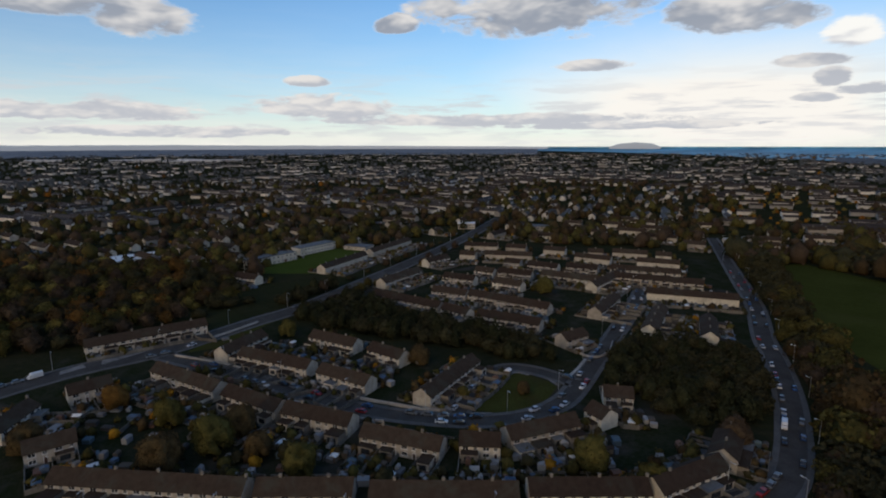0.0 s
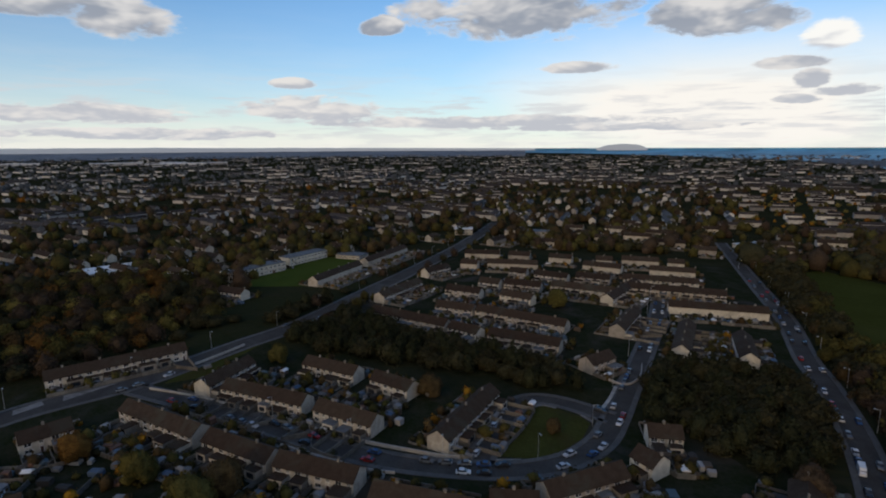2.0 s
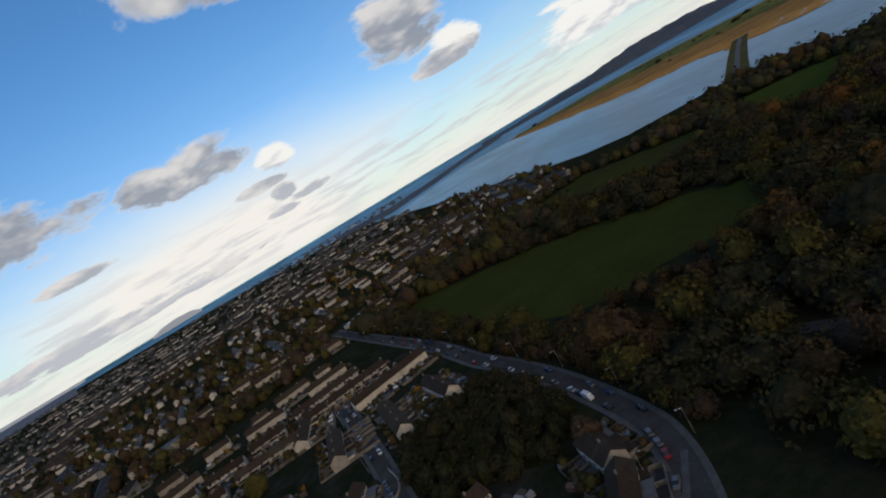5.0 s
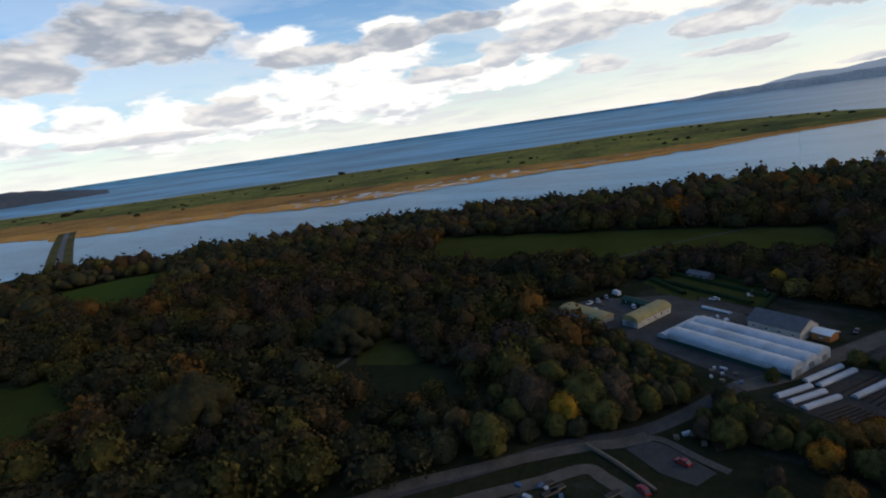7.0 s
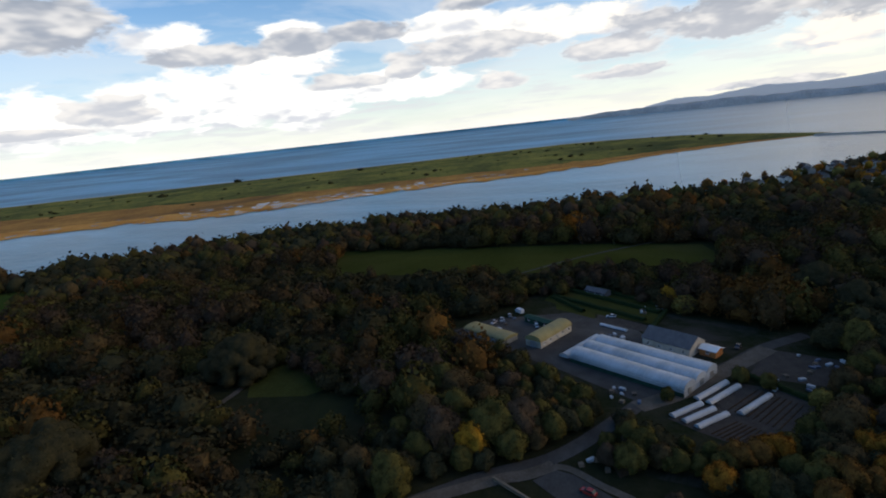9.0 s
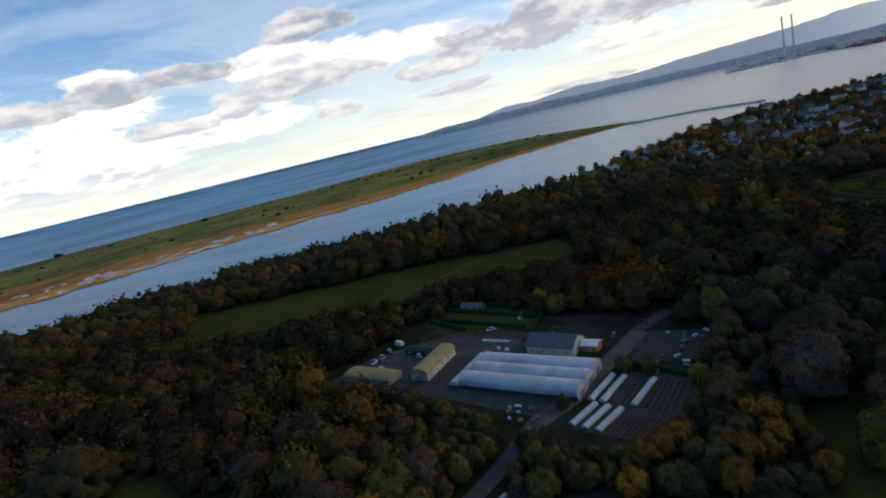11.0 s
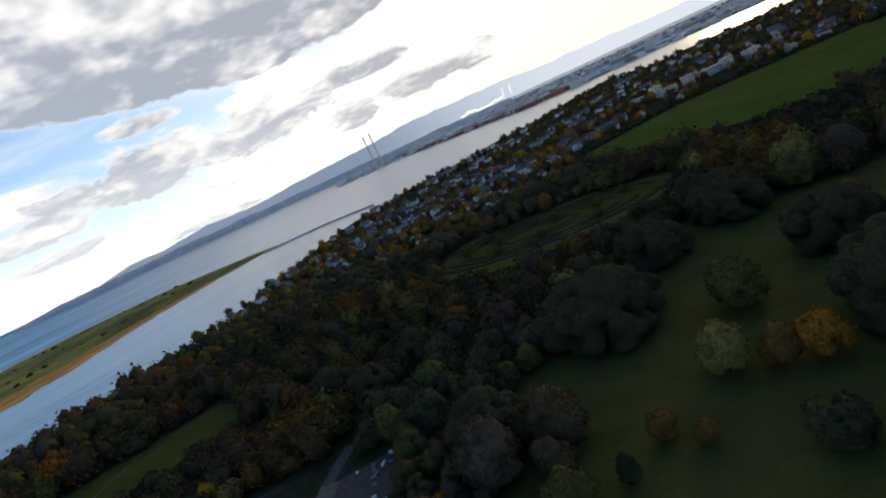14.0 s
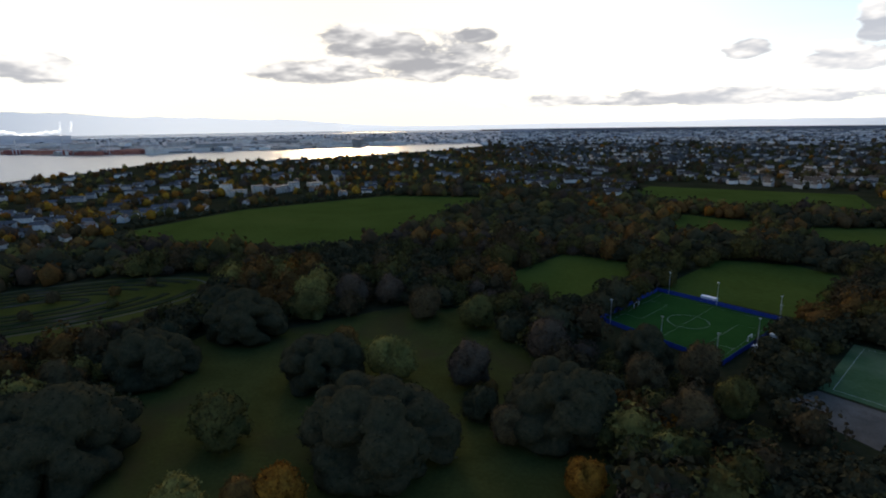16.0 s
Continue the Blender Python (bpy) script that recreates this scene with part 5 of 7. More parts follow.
def far_rows(name, places, label, roof=None):
    """Simple gabled rows: places are x, y, half length, half depth, eave, rise, angle."""
    wv, wf, rv, rf = [], [], [], []
    for x, y, L, W, e, h, a in places:
        c, s = math.cos(a), math.sin(a)

        def put(px, py, pz):
            return (x + px * c - py * s, y + px * s + py * c, pz)
        i = len(wv)
        wv += [put(*p) for p in ((-L, -W, 0), (L, -W, 0), (L, W, 0), (-L, W, 0), (-L, -W, e), (L, -W, e), (L, W, e), (-L, W, e), (-L, 0, e + h), (L, 0, e + h))]
        wf += [(i, i + 1, i + 5), (i, i + 5, i + 4), (i + 2, i + 3, i + 7), (i + 2, i + 7, i + 6), (i + 1, i + 2, i + 6), (i + 1, i + 6, i + 5), (i + 5, i + 6, i + 9), (i + 3, i, i + 4), (i + 3, i + 4, i + 7), (i + 7, i + 4, i + 8)]
        i = len(rv)
        o = 0.4
        rv += [put(*p) for p in ((-L - o, -W - o, e - 0.1), (L + o, -W - o, e - 0.1), (L + o, 0, e + h + 0.15), (-L - o, 0, e + h + 0.15), (L + o, W + o, e - 0.1), (-L - o, W + o, e - 0.1))]
        rf += [(i, i + 1, i + 2), (i, i + 2, i + 3), (i + 3, i + 2, i + 4), (i + 3, i + 4, i + 5)]
    w = new(name, fast_mesh(name, far(wv), np.array(wf), M_RENDER_FAR))
    tagged(w, label, "houses", "", "stuff")
    r = new("roofs", fast_mesh("roofs", far(rv), np.array(rf), roof or M_ROOF_FAR))
    r.parent = w
    return w


def suburb(name, az0, az1, r0, r1, count, label, skip=(), trees=1.0, roof=None, gold=0.45, own=False, long=34, pale=False):
    rows, greens = [], {k: [] for k in KINDS}
    for _ in range(count):
        az = RNG.uniform(az0, az1)
        r = r0 * (r1 / r0) ** RNG.random()
        x, y, _z = polar(az, r)
        if any(inside(p, x, y) for p in skip) or r > SHORE(az) - 25 and -38 < az < 174 and r < port(az) + 60:
            continue
        if r < 700 and (blocked(x, y, 16) or any(near_line(l, x, y, 14) for l, g in ROAD_LINES)):
            continue
        grow = 1 + max(0, r - 900) / 2600
        a = 0.32 + (math.pi / 2 if noise.noise((x / 260.0, y / 260.0, 9.0)) > 0.22 else 0.0) + 0.5 * noise.noise((x / 500.0, y / 500.0, 2.0)) + RNG.gauss(0, 0.04)
        if r < 640 and own:
            L = RNG.uniform(6, 15) if gold < 1 else RNG.uniform(3.5, 9)
            terrace(x - math.cos(a) * L, y - math.sin(a) * L, x + math.cos(a) * L, y + math.sin(a) * L, detail=r < 480)
            continue
        for k in range(RNG.choice((1, 2, 2, 3))):
            if any(inside(p, x - math.sin(a) * 34 * k, y + math.cos(a) * 34 * k) for p in skip):
                continue
            rows.append((x + math.sin(a) * -34 * k, y + math.cos(a) * 34 * k, RNG.uniform(9, long) if RNG.random() < 0.6 else RNG.uniform(5, 9), 3.7 * grow ** 0.5, 4.9, 2.5, a))
    n_tree = int(count * 1.9 * trees)
    for _ in range(n_tree):
        az = RNG.uniform(az0, az1)
        r = r0 * (r1 / r0) ** RNG.random()
        x, y, _z = polar(az, r)
        if any(inside(p, x, y) for p in skip) or r > SHORE(az) - 12 and -38 < az < 174 and r < port(az) + 20:
            continue
        if r < 700 and (blocked(x, y, 2) or any(near_line(l, x, y, g) for l, g in ROAD_LINES)):
            continue
        k = RNG.choice(("olive", "brown", "rust", "gold", "holm", "plum", "rust", "lime", "amber")) if gold >= 1 else RNG.choice(("olive", "olive", "brown", "holm", "holm", "plum", RNG.choice(("gold", "rust", "amber")) if RNG.random() < gold else "brown"))
        s = RNG.uniform(3.2, 6.5) * (1 + max(0, r - 1200) / 3500)
        greens[k].append((x, y, 0, s, RNG.uniform(0.85, 1.2) / (1 + max(0, r - 1200) / 5000)))
    far_rows(name, rows, label, roof)
    for k, g in greens.items():
        near_by = [p for p in g if math.hypot(p[0], p[1]) < 1300]
        beyond = [p for p in g if math.hypot(p[0], p[1]) >= 1300]
        scatter("distant_trees", SMALL[k], beyond, M_FARWOOD if pale and k not in ("gold", "rust", "amber") else LEAF[k], "distant trees among the houses, some paled as by haze", "trees", bend=True)
        scatter("garden_trees", SMALL[k], near_by, LEAF[k], "garden and street trees among distant houses", "trees", bend=True)


M_SLATE_FAR = surface("far_grey_slate", (0.038, 0.039, 0.044), (0.085, 0.088, 0.095), 0.05, 0.8, 0.0, 8.0, vary=0.9, island=True)
ESTATE = [(-276, 99.1), (-67.3, 122.5), (15, 142.3), (-98.4, 399), (-154.6, 429.7), (-363.2, 311.2), (-322.5, 136.2)]
NEARBY = [(-221.3, -106.1), (60.4, -74.5), (34.7, 155.1), (-72, 164.2), (-247.1, 123.5)]
DISTRICT = [(-200, 625), (-350, 1010), (-305, 1150), (-190, 1180), (-95, 740), (-125, 640)]
FIELD_1_EDGE = [(371, -426), (440, -470), (400, -610), (250, -760), (90, -740), (150, -500)]
FIELD_FRONT = [(-20, -640), (-300, -520), (-370, -790), (-150, -920)]
suburb("north_suburb", -92, 8, 330, 1300, 560, "pale houses of the northern suburb among trees", [ESTATE, NEARBY, PARK, FIELD_A, FIELD_B, SCHOOL_FIELD, BELT_3, FIELD_C, DISTRICT], 3.4, own=True, gold=0.06)
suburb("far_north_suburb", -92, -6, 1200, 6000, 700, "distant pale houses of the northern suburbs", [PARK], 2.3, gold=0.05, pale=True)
suburb("bay_suburb", 96, 178, 380, 2100, 470, "pale houses of the seaside suburb among autumn trees", [PARK, FIELD_1, FIELD_SM, FIELD_BIG, OVAL, FIELD_1_EDGE], 4.2, M_SLATE_FAR, 1.0, True, 8)
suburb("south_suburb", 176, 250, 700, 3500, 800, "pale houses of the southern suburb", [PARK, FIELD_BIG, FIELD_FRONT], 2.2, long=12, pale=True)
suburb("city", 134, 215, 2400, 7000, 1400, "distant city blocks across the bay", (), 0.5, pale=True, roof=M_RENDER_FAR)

# thick belts of trees between the southern houses
thick_rng, thick = random.Random(31), {"olive": [], "brown": [], "holm": [], "plum": []}
for _ in range(1500):
    az, r = thick_rng.uniform(170, 250), 760 * (2800 / 760) ** thick_rng.random()
    x, y, _z = polar(az, r)
    if any(inside(p, x, y) for p in (PARK, FIELD_BIG, FIELD_FRONT, FIELD_1, FIELD_SM)) or r > SHORE(az) - 12 and az < 174:
        continue
    if noise.noise((x / 150.0, y / 150.0, 4.0)) > -0.15:
        thick[thick_rng.choice(("olive", "brown", "holm", "plum"))].append((x, y, 0, thick_rng.uniform(3.8, 7.5) * (1 + max(0, r - 1200) / 3500), thick_rng.uniform(0.85, 1.2)))
for kd, pl in thick.items():
    scatter("suburb_trees", SMALL[kd], pl, LEAF[kd], "belts of half-bare trees between distant houses", "trees", bend=True)

# a district of cream terraces, its golden leaf colours standing in for a sun patch
rows, sun_patch_trees = [], {"gold": [], "amber": [], "lime": [], "olive": [], "brown": []}
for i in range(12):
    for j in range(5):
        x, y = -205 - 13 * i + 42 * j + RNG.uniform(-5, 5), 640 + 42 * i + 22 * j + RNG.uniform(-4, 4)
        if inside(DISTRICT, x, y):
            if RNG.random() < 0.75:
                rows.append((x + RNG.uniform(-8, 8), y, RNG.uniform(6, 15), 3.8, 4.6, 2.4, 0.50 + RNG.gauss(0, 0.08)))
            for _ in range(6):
                sun_patch_trees[RNG.choice(("gold", "amber", "lime", "olive", "brown", "lime"))].append((x + RNG.uniform(-20, 20), y + RNG.uniform(-14, 26), 0, RNG.uniform(1.8, 4.0), RNG.uniform(0.8, 1.1)))
far_rows("cream_terraces", rows, "cream terraces of a district among trees coloured as if sunlit")
for kd, pl in sun_patch_trees.items():
    scatter("garden_trees", SMALL[kd], pl, LEAF[kd], "garden trees between terraces, many coloured gold as if sunlit", "trees", bend=True)
# long sheds at the edge of the plain, white roofs in place of sunlight
rows = [(*polar(az, r)[:2], RNG.uniform(40, 95), 22, RNG.uniform(7, 12), 2.0, radians(-az) + RNG.gauss(0, 0.1)) for az, r in ((-80.3, 3400), (-79.2, 3460), (-78.0, 3350), (-75.6, 3200), (-74.6, 3260), (-73.4, 3150), (-72.4, 3180), (-86, 3700), (-70.8, 3150))]
far_rows("long_sheds", rows, "long industrial sheds on the plain, roofed white as if sunlit", M_WHITE)

# ---------- plant nursery ----------
M_PLASTIC = surface("milky_polythene", (0.38, 0.41, 0.44), (0.52, 0.55, 0.58), 0.25, 0.45, 0.15, 6.0, stain=(0.32, 0.35, 0.37))
M_STEEL = surface("galvanised_steel", (0.45, 0.47, 0.48), (0.58, 0.60, 0.61), 2.0, 0.4, 0.0, 4.0, metal=0.8)
M_YELLOW = surface("ochre_sheet_roof", (0.26, 0.21, 0.08), (0.34, 0.28, 0.12), 0.3, 0.7, 0.15, 7.0, stain=(0.22, 0.20, 0.10))
M_GREEN_NET = surface("green_mesh", (0.012, 0.045, 0.032), (0.025, 0.075, 0.05), 0.5, 0.9, 0.2, 6.0)
M_SLATE = surface("grey_slate", (0.075, 0.075, 0.085), (0.12, 0.12, 0.13), 0.5, 0.7, 0.2, 8.0)
M_ORANGE = surface("orange_boards", (0.38, 0.14, 0.04), (0.50, 0.20, 0.06), 0.6, 0.7, 0.1, 6.0)
M_HEDGE = surface("clipped_hedge", (0.014, 0.026, 0.010), (0.028, 0.044, 0.016), 1.2, 0.95, 0.8, 4.0, spec=0.04)
M_BLUE = surface("blue_fence_paint", (0.012, 0.030, 0.16), (0.022, 0.048, 0.23), 0.5, 0.75, 0.05, 6.0, spec=0.1)
M_LINE = surface("worn_white_lines", (0.20, 0.22, 0.19), (0.32, 0.34, 0.30), 0.8, 0.9, 0.0, 6.0, spec=0.0)
M_TURF = surface("artificial_turf", (0.017, 0.052, 0.012), (0.024, 0.066, 0.016), 0.1, 0.9, 0.2, 10.0, spec=0.0)
M_TURF_2 = surface("worn_sand_turf", (0.045, 0.085, 0.035), (0.072, 0.118, 0.055), 0.06, 0.9, 0.2, 10.0, spec=0.0, stain=(0.10, 0.13, 0.075))
M_BLUEROOF = surface("blue_sheet_roof", (0.05, 0.09, 0.15), (0.08, 0.12, 0.19), 0.3, 0.5, 0.1, 6.0)
M_TIMBER = surface("weathered_timber", (0.11, 0.085, 0.06), (0.19, 0.15, 0.11), 1.5, 0.85, 0.3, 6.0, vary=0.5)


def frame_of(origin, along):
    return Matrix.Translation((origin[0], origin[1], 0)) @ Matrix.Rotation(math.atan2(along[1], along[0]), 4, "Z")


def vault(length, width, low, high, seg=10, wall=0.0):
    """A half-round tunnel skin along x from 0, across y from 0 to width, with end walls."""
    pts = [(0.0, 0.0)] if wall else []
    for i in range(seg + 1):
        a = math.pi * (1 - i / seg)
        pts.append((width / 2 + width / 2 * math.cos(a), low + (high - low) * math.sin(a) ** 0.9))
    if wall:
        pts.append((width, 0.0))
    n = len(pts)
    v = [(0, y, z) for y, z in pts] + [(length, y, z) for y, z in pts]
    f = [(i, i + 1, n + i + 1, n + i) for i in range(n - 1)] + [tuple(range(n - 1, -1, -1)), tuple(range(n, 2 * n))]
    return v, f


def rib(width, low, high, r=0.07, seg=10):
    bm = bmesh.new()
    last = None
    for i in range(seg + 1):
        a = math.pi * (1 - i / seg)
        p = Vector((0, width / 2 + (width / 2 + 0.03) * math.cos(a), low + (high - low + 0.05) * math.sin(a) ** 0.9))
        ring = [bm.verts.new(p + Vector((dx, 0, 0)) + Vector((0, math.cos(a), math.sin(a))) * dr) for dx, dr in ((-r, 0), (r, 0), (r, r), (-r, r))]
        if last:
            for k in range(4):
                bm.faces.new((last[k], last[(k + 1) % 4], ring[(k + 1) % 4], ring[k]))
        last = ring
    me = bpy.data.meshes.new("rib")
    bm.to_mesh(me)
    bm.free()
    me.materials.append(M_STEEL)
    return me


def multi_span():
    g = new("greenhouse")
    g.matrix_basis = frame_of((208.0, 23.6), (-0.576, -0.817))
    tagged(g, "large milky polythene greenhouse of three arched spans", "greenhouse")
    L, W = 44.0, 7.3
    ribm = rib(W, 2.6, 4.7)
    for k in range(3):
        v, f = vault(L, W, 2.6, 4.7, 12, 0.3)
        mesh_ob("span", [(x, y + k * W, z) for x, y, z in v], f, M_PLASTIC, g, smooth=False)
        for i in range(15):
            child("rib", ribm, g, pose(i * 3.0, k * W, 0))
        bm = bmesh.new()
        box_into(bm, -0.1, k * W - 0.14, 2.45, L + 0.1, k * W + 0.14, 2.66)
        part("gutter", bm, M_STEEL, g)
    bm = bmesh.new()
    box_into(bm, 0.0, -0.16, 0, L, -0.06, 1.5)
    part("side_net", bm, M_GREEN_NET, g, "dark green mesh side screen")
    for i in range(3):
        bm = bmesh.new()
        box_into(bm, L + 0.02, i * W + 2.4, 0, L + 0.12, i * W + 5.0, 2.5)
        part("end_door", bm, M_STEEL, g)
    e = new("polytunnel")
    e.matrix_basis = frame_of((208.6, 24.4), (0.84, -0.54))
    tagged(e, "narrow milky polytunnel across the greenhouse end", "polytunnel")
    v, f = vault(23, 4.0, 1.0, 2.6, 10)
    mesh_ob("skin", v, f, M_PLASTIC, e)
    r2 = rib(4.0, 1.0, 2.6)
    for i in range(9):
        child("rib", r2, e, pose(i * 2.85, 0, 0))


multi_span()
TUNNEL_RIB = rib(2.1, 0.3, 1.25, 0.05, 8)
for ox, oy, ln, ax, ay in ((170, -8, 12.5, 0.66, -0.75), (167.2, -11, 12.5, 0.66, -0.75), (164.4, -14, 12.5, 0.66, -0.75), (181, -16.5, 16, 0.74, -0.67), (178.6, -19.5, 16, 0.74, -0.67), (173, -27, 16, 0.74, -0.67)):
    t = new("low_tunnel")
    t.matrix_basis = frame_of((ox, oy), (ax, ay))
    tagged(t, "low white polythene crop tunnel on dark soil", "crop tunnel", "low crop tunnels")
    v, f = vault(ln, 2.1, 0.3, 1.25, 8)
    mesh_ob("skin", v, f, M_PLASTIC, t)
    for i in range(int(ln / 1.6) + 1):
        child("rib", TUNNEL_RIB, t, pose(i * 1.6, 0, 0))


def gabled(name, origin, along, length, width, eave, rise, wall, roof, label, category, arched=False):
    """A long shed with its corner at origin, walls, a roof with eaves, a big door and a row of windows."""
    g = new(name)
    g.matrix_basis = frame_of(origin, along)
    tagged(g, label, category)
    L, W = length, width
    v = [(0, 0, -0.1), (L, 0, -0.1), (L, W, -0.1), (0, W, -0.1), (0, 0, eave), (L, 0, eave), (L, W, eave), (0, W, eave), (0, W / 2, eave + rise), (L, W / 2, eave + rise)]
    mesh_ob("wall", v, [(0, 1, 5, 4), (2, 3, 7, 6), (1, 2, 6, 9, 5), (3, 0, 4, 8, 7)], wall, g)
    if arched:
        v, f = vault(L + 0.6, W + 0.6, 0, rise + 0.1, 10)
        mesh_ob("roof", [(x - 0.3, y - 0.3, z + eave) for x, y, z in v], f, roof, g)
    else:
        v, f = [], []
        for s, y0 in ((-1, -0.4), (1, W + 0.4)):
            i = len(v)
            for x in (-0.4, L + 0.4):
                v += [(x, y0, eave - 0.15), (x, W / 2, eave + rise + 0.05), (x, y0, eave + 0.02), (x, W / 2, eave + rise + 0.22)]
            f += [(i, i + 4, i + 5, i + 1), (i + 2, i + 3, i + 7, i + 6), (i, i + 2, i + 6, i + 4), (i, i + 1, i + 3, i + 2), (i + 4, i + 6, i + 7, i + 5)]
        mesh_ob("roof", v, f, roof, g)
    for i in range(max(1, int(L / 4))):
        for y, r in ((-0.01, 0), (W + 0.01, 180)):
            child("window", WIN_SMALL, g, pose((i + 0.5) * L / max(1, int(L / 4)), y, 1.2, 0, 0, r))
    bm = bmesh.new()
    box_into(bm, -0.08, W * 0.3, 0, 0.02, W * 0.7, min(eave - 0.2, 2.8))
    part("door", bm, M_STEEL, g)
    return g


gabled("storage_shed", (224, 43), (0.86, -0.5), 22, 7.5, 2.8, 2.2, M_RENDER, M_YELLOW, "long pale shed with a curved ochre roof", "shed", True).matrix_basis @= pose(0, -8.5, 0)
gabled("storage_shed", (236, 71), (-0.57, -0.82), 24, 8.5, 2.2, 1.3, M_RENDER, M_YELLOW, "long shed with an ochre roof at the yard's edge", "shed", True)
gabled("nursery_house", (224, -3), (-0.6, -0.8), 19, 11, 3.4, 3.2, M_RENDER, M_SLATE, "low rendered building with a grey slate roof", "building")
gabled("garden_hut", (216, -22), (-0.6, -0.8), 6.0, 5, 2.6, 0.8, M_ORANGE, M_WHITE, "small orange wooden hut with a white roof", "hut")
gabled("open_shelter", (250, 46), (-0.6, -0.8), 14, 4, 2.4, 0.6, M_GREEN_NET, M_GREEN_NET, "dark green netting shelter in the yard", "shelter")
gabled("garden_shed", (290, 20), (-0.6, -0.8), 12, 5, 2.2, 1.2, M_SLATE, M_SLATE, "low dark outbuilding behind the yard", "shed")
gabled("site_office", (57, 70), (0.72, 0.70), 12, 7, 3.0, 1.6, M_ORANGE, M_BLUEROOF, "site building with a blue roof and orange wall", "building")
sheet("ground_soil_1", [(170, -6), (163, -14), (156, -30), (164, -40), (180, -20)], 0.10, M_SOIL, "dark tilled nursery soil", "soil")
sheet("ground_soil_2", [(182, -16), (194, -29), (189, -46), (180, -50), (167, -37)], 0.10, M_SOIL, "dark tilled nursery beds", "soil")
sheet("ground_soil_3", [(199, -34), (221, -46), (212, -66), (192, -58)], 0.10, M_SOIL, "planting beds with shrubs", "soil")
sheet("ground_walled_garden", [(262, 20), (246, -10), (262, -14), (298, -6), (303, 34), (280, 40)], 0.11, M_LAWN, "overgrown walled garden", "garden")
ribbon("road_nursery", smooth_line([(176, 2), (186, -12), (197, -22), (207, -32), (222, -46)]), 3.4, 0.13, M_GRAVEL, "pale gravel nursery road", "road")


def hedge(line, half, h, label="clipped dark green garden hedge"):
    """A rounded hedge along a line with uneven faces."""
    prof = ((-1, 0), (-1, 0.75), (-0.6, 1), (0.6, 1), (1, 0.75), (1, 0))
    verts, faces = [], []
    for i, p in enumerate(line):
        d = (line[min(i + 1, len(line) - 1)] - line[max(i - 1, 0)]).normalized()
        n = Vector((-d.y, d.x))
        for a, b in prof:
            j = 1 + RNG.uniform(-0.14, 0.14)
            q = p + n * a * half * j
            verts.append((q.x, q.y, b * h * (1 + RNG.uniform(-0.1, 0.1))))
    k = len(prof)
    for i in range(len(line) - 1):
        for j in range(k - 1):
            a = i * k + j
            faces.append((a, a + k, a + k + 1, a + 1))
    return tagged(mesh_ob("hedge", verts, faces, M_HEDGE), label, "hedge", "hedges")


for a, b in (((299, 33), (259, -13)), ((285, 35), (250, -6)), ((262, 20), (284, 36)), ((241, -8), (262, -16)), ((199, -33), (181, -49)), ((270, -14), (300, 20))):
    hedge(smooth_line([a, ((a[0] + b[0]) / 2 + 0.5, (a[1] + b[1]) / 2), b], 14), 0.9, 1.7)


def pallet_stack(w, d, h, mat):
    bm = bmesh.new()
    n = max(2, int(h / 0.35))
    for i in range(n):
        box_into(bm, -w / 2 + RNG.uniform(-0.08, 0.08), -d / 2, i * h / n, w / 2 + RNG.uniform(-0.08, 0.08), d / 2, (i + 0.86) * h / n, 0, 0.02)
    me = bpy.data.meshes.new("stack")
    bm.to_mesh(me)
    bm.free()
    me.materials.append(mat)
    return me


STACKS = [pallet_stack(1.0, 0.8, 0.7, M_PLASTIC), pallet_stack(2.2, 1.0, 0.8, M_PLASTIC), pallet_stack(1.4, 1.4, 0.9, M_TIMBER), pallet_stack(1.0, 2.0, 0.6, M_BLUEROOF)]
for (cx, cy), n, sp in (((184, 6), 10, 3.5), ((242, 58), 8, 7), ((224, -19), 7, 3), ((236, -12), 6, 2), ((262, -8), 6, 3), ((235, 6), 8, 3), ((206, -58), 12, 5), ((192, -44), 7, 4), ((146, 14), 6, 3), ((264, -14), 6, 3), ((112, 44), 6, 4), ((84, 97), 16, 4)):
    for i in range(n):
        ob = new("pallet_load", RNG.choice(STACKS))
        ob.matrix_basis = pose(cx + RNG.gauss(0, sp), cy + RNG.gauss(0, sp), 0.12, 0, 0, RNG.uniform(0, 180))
        tagged(ob, "stack of pale crates and pots on the ground", "crates", "nursery stacks")

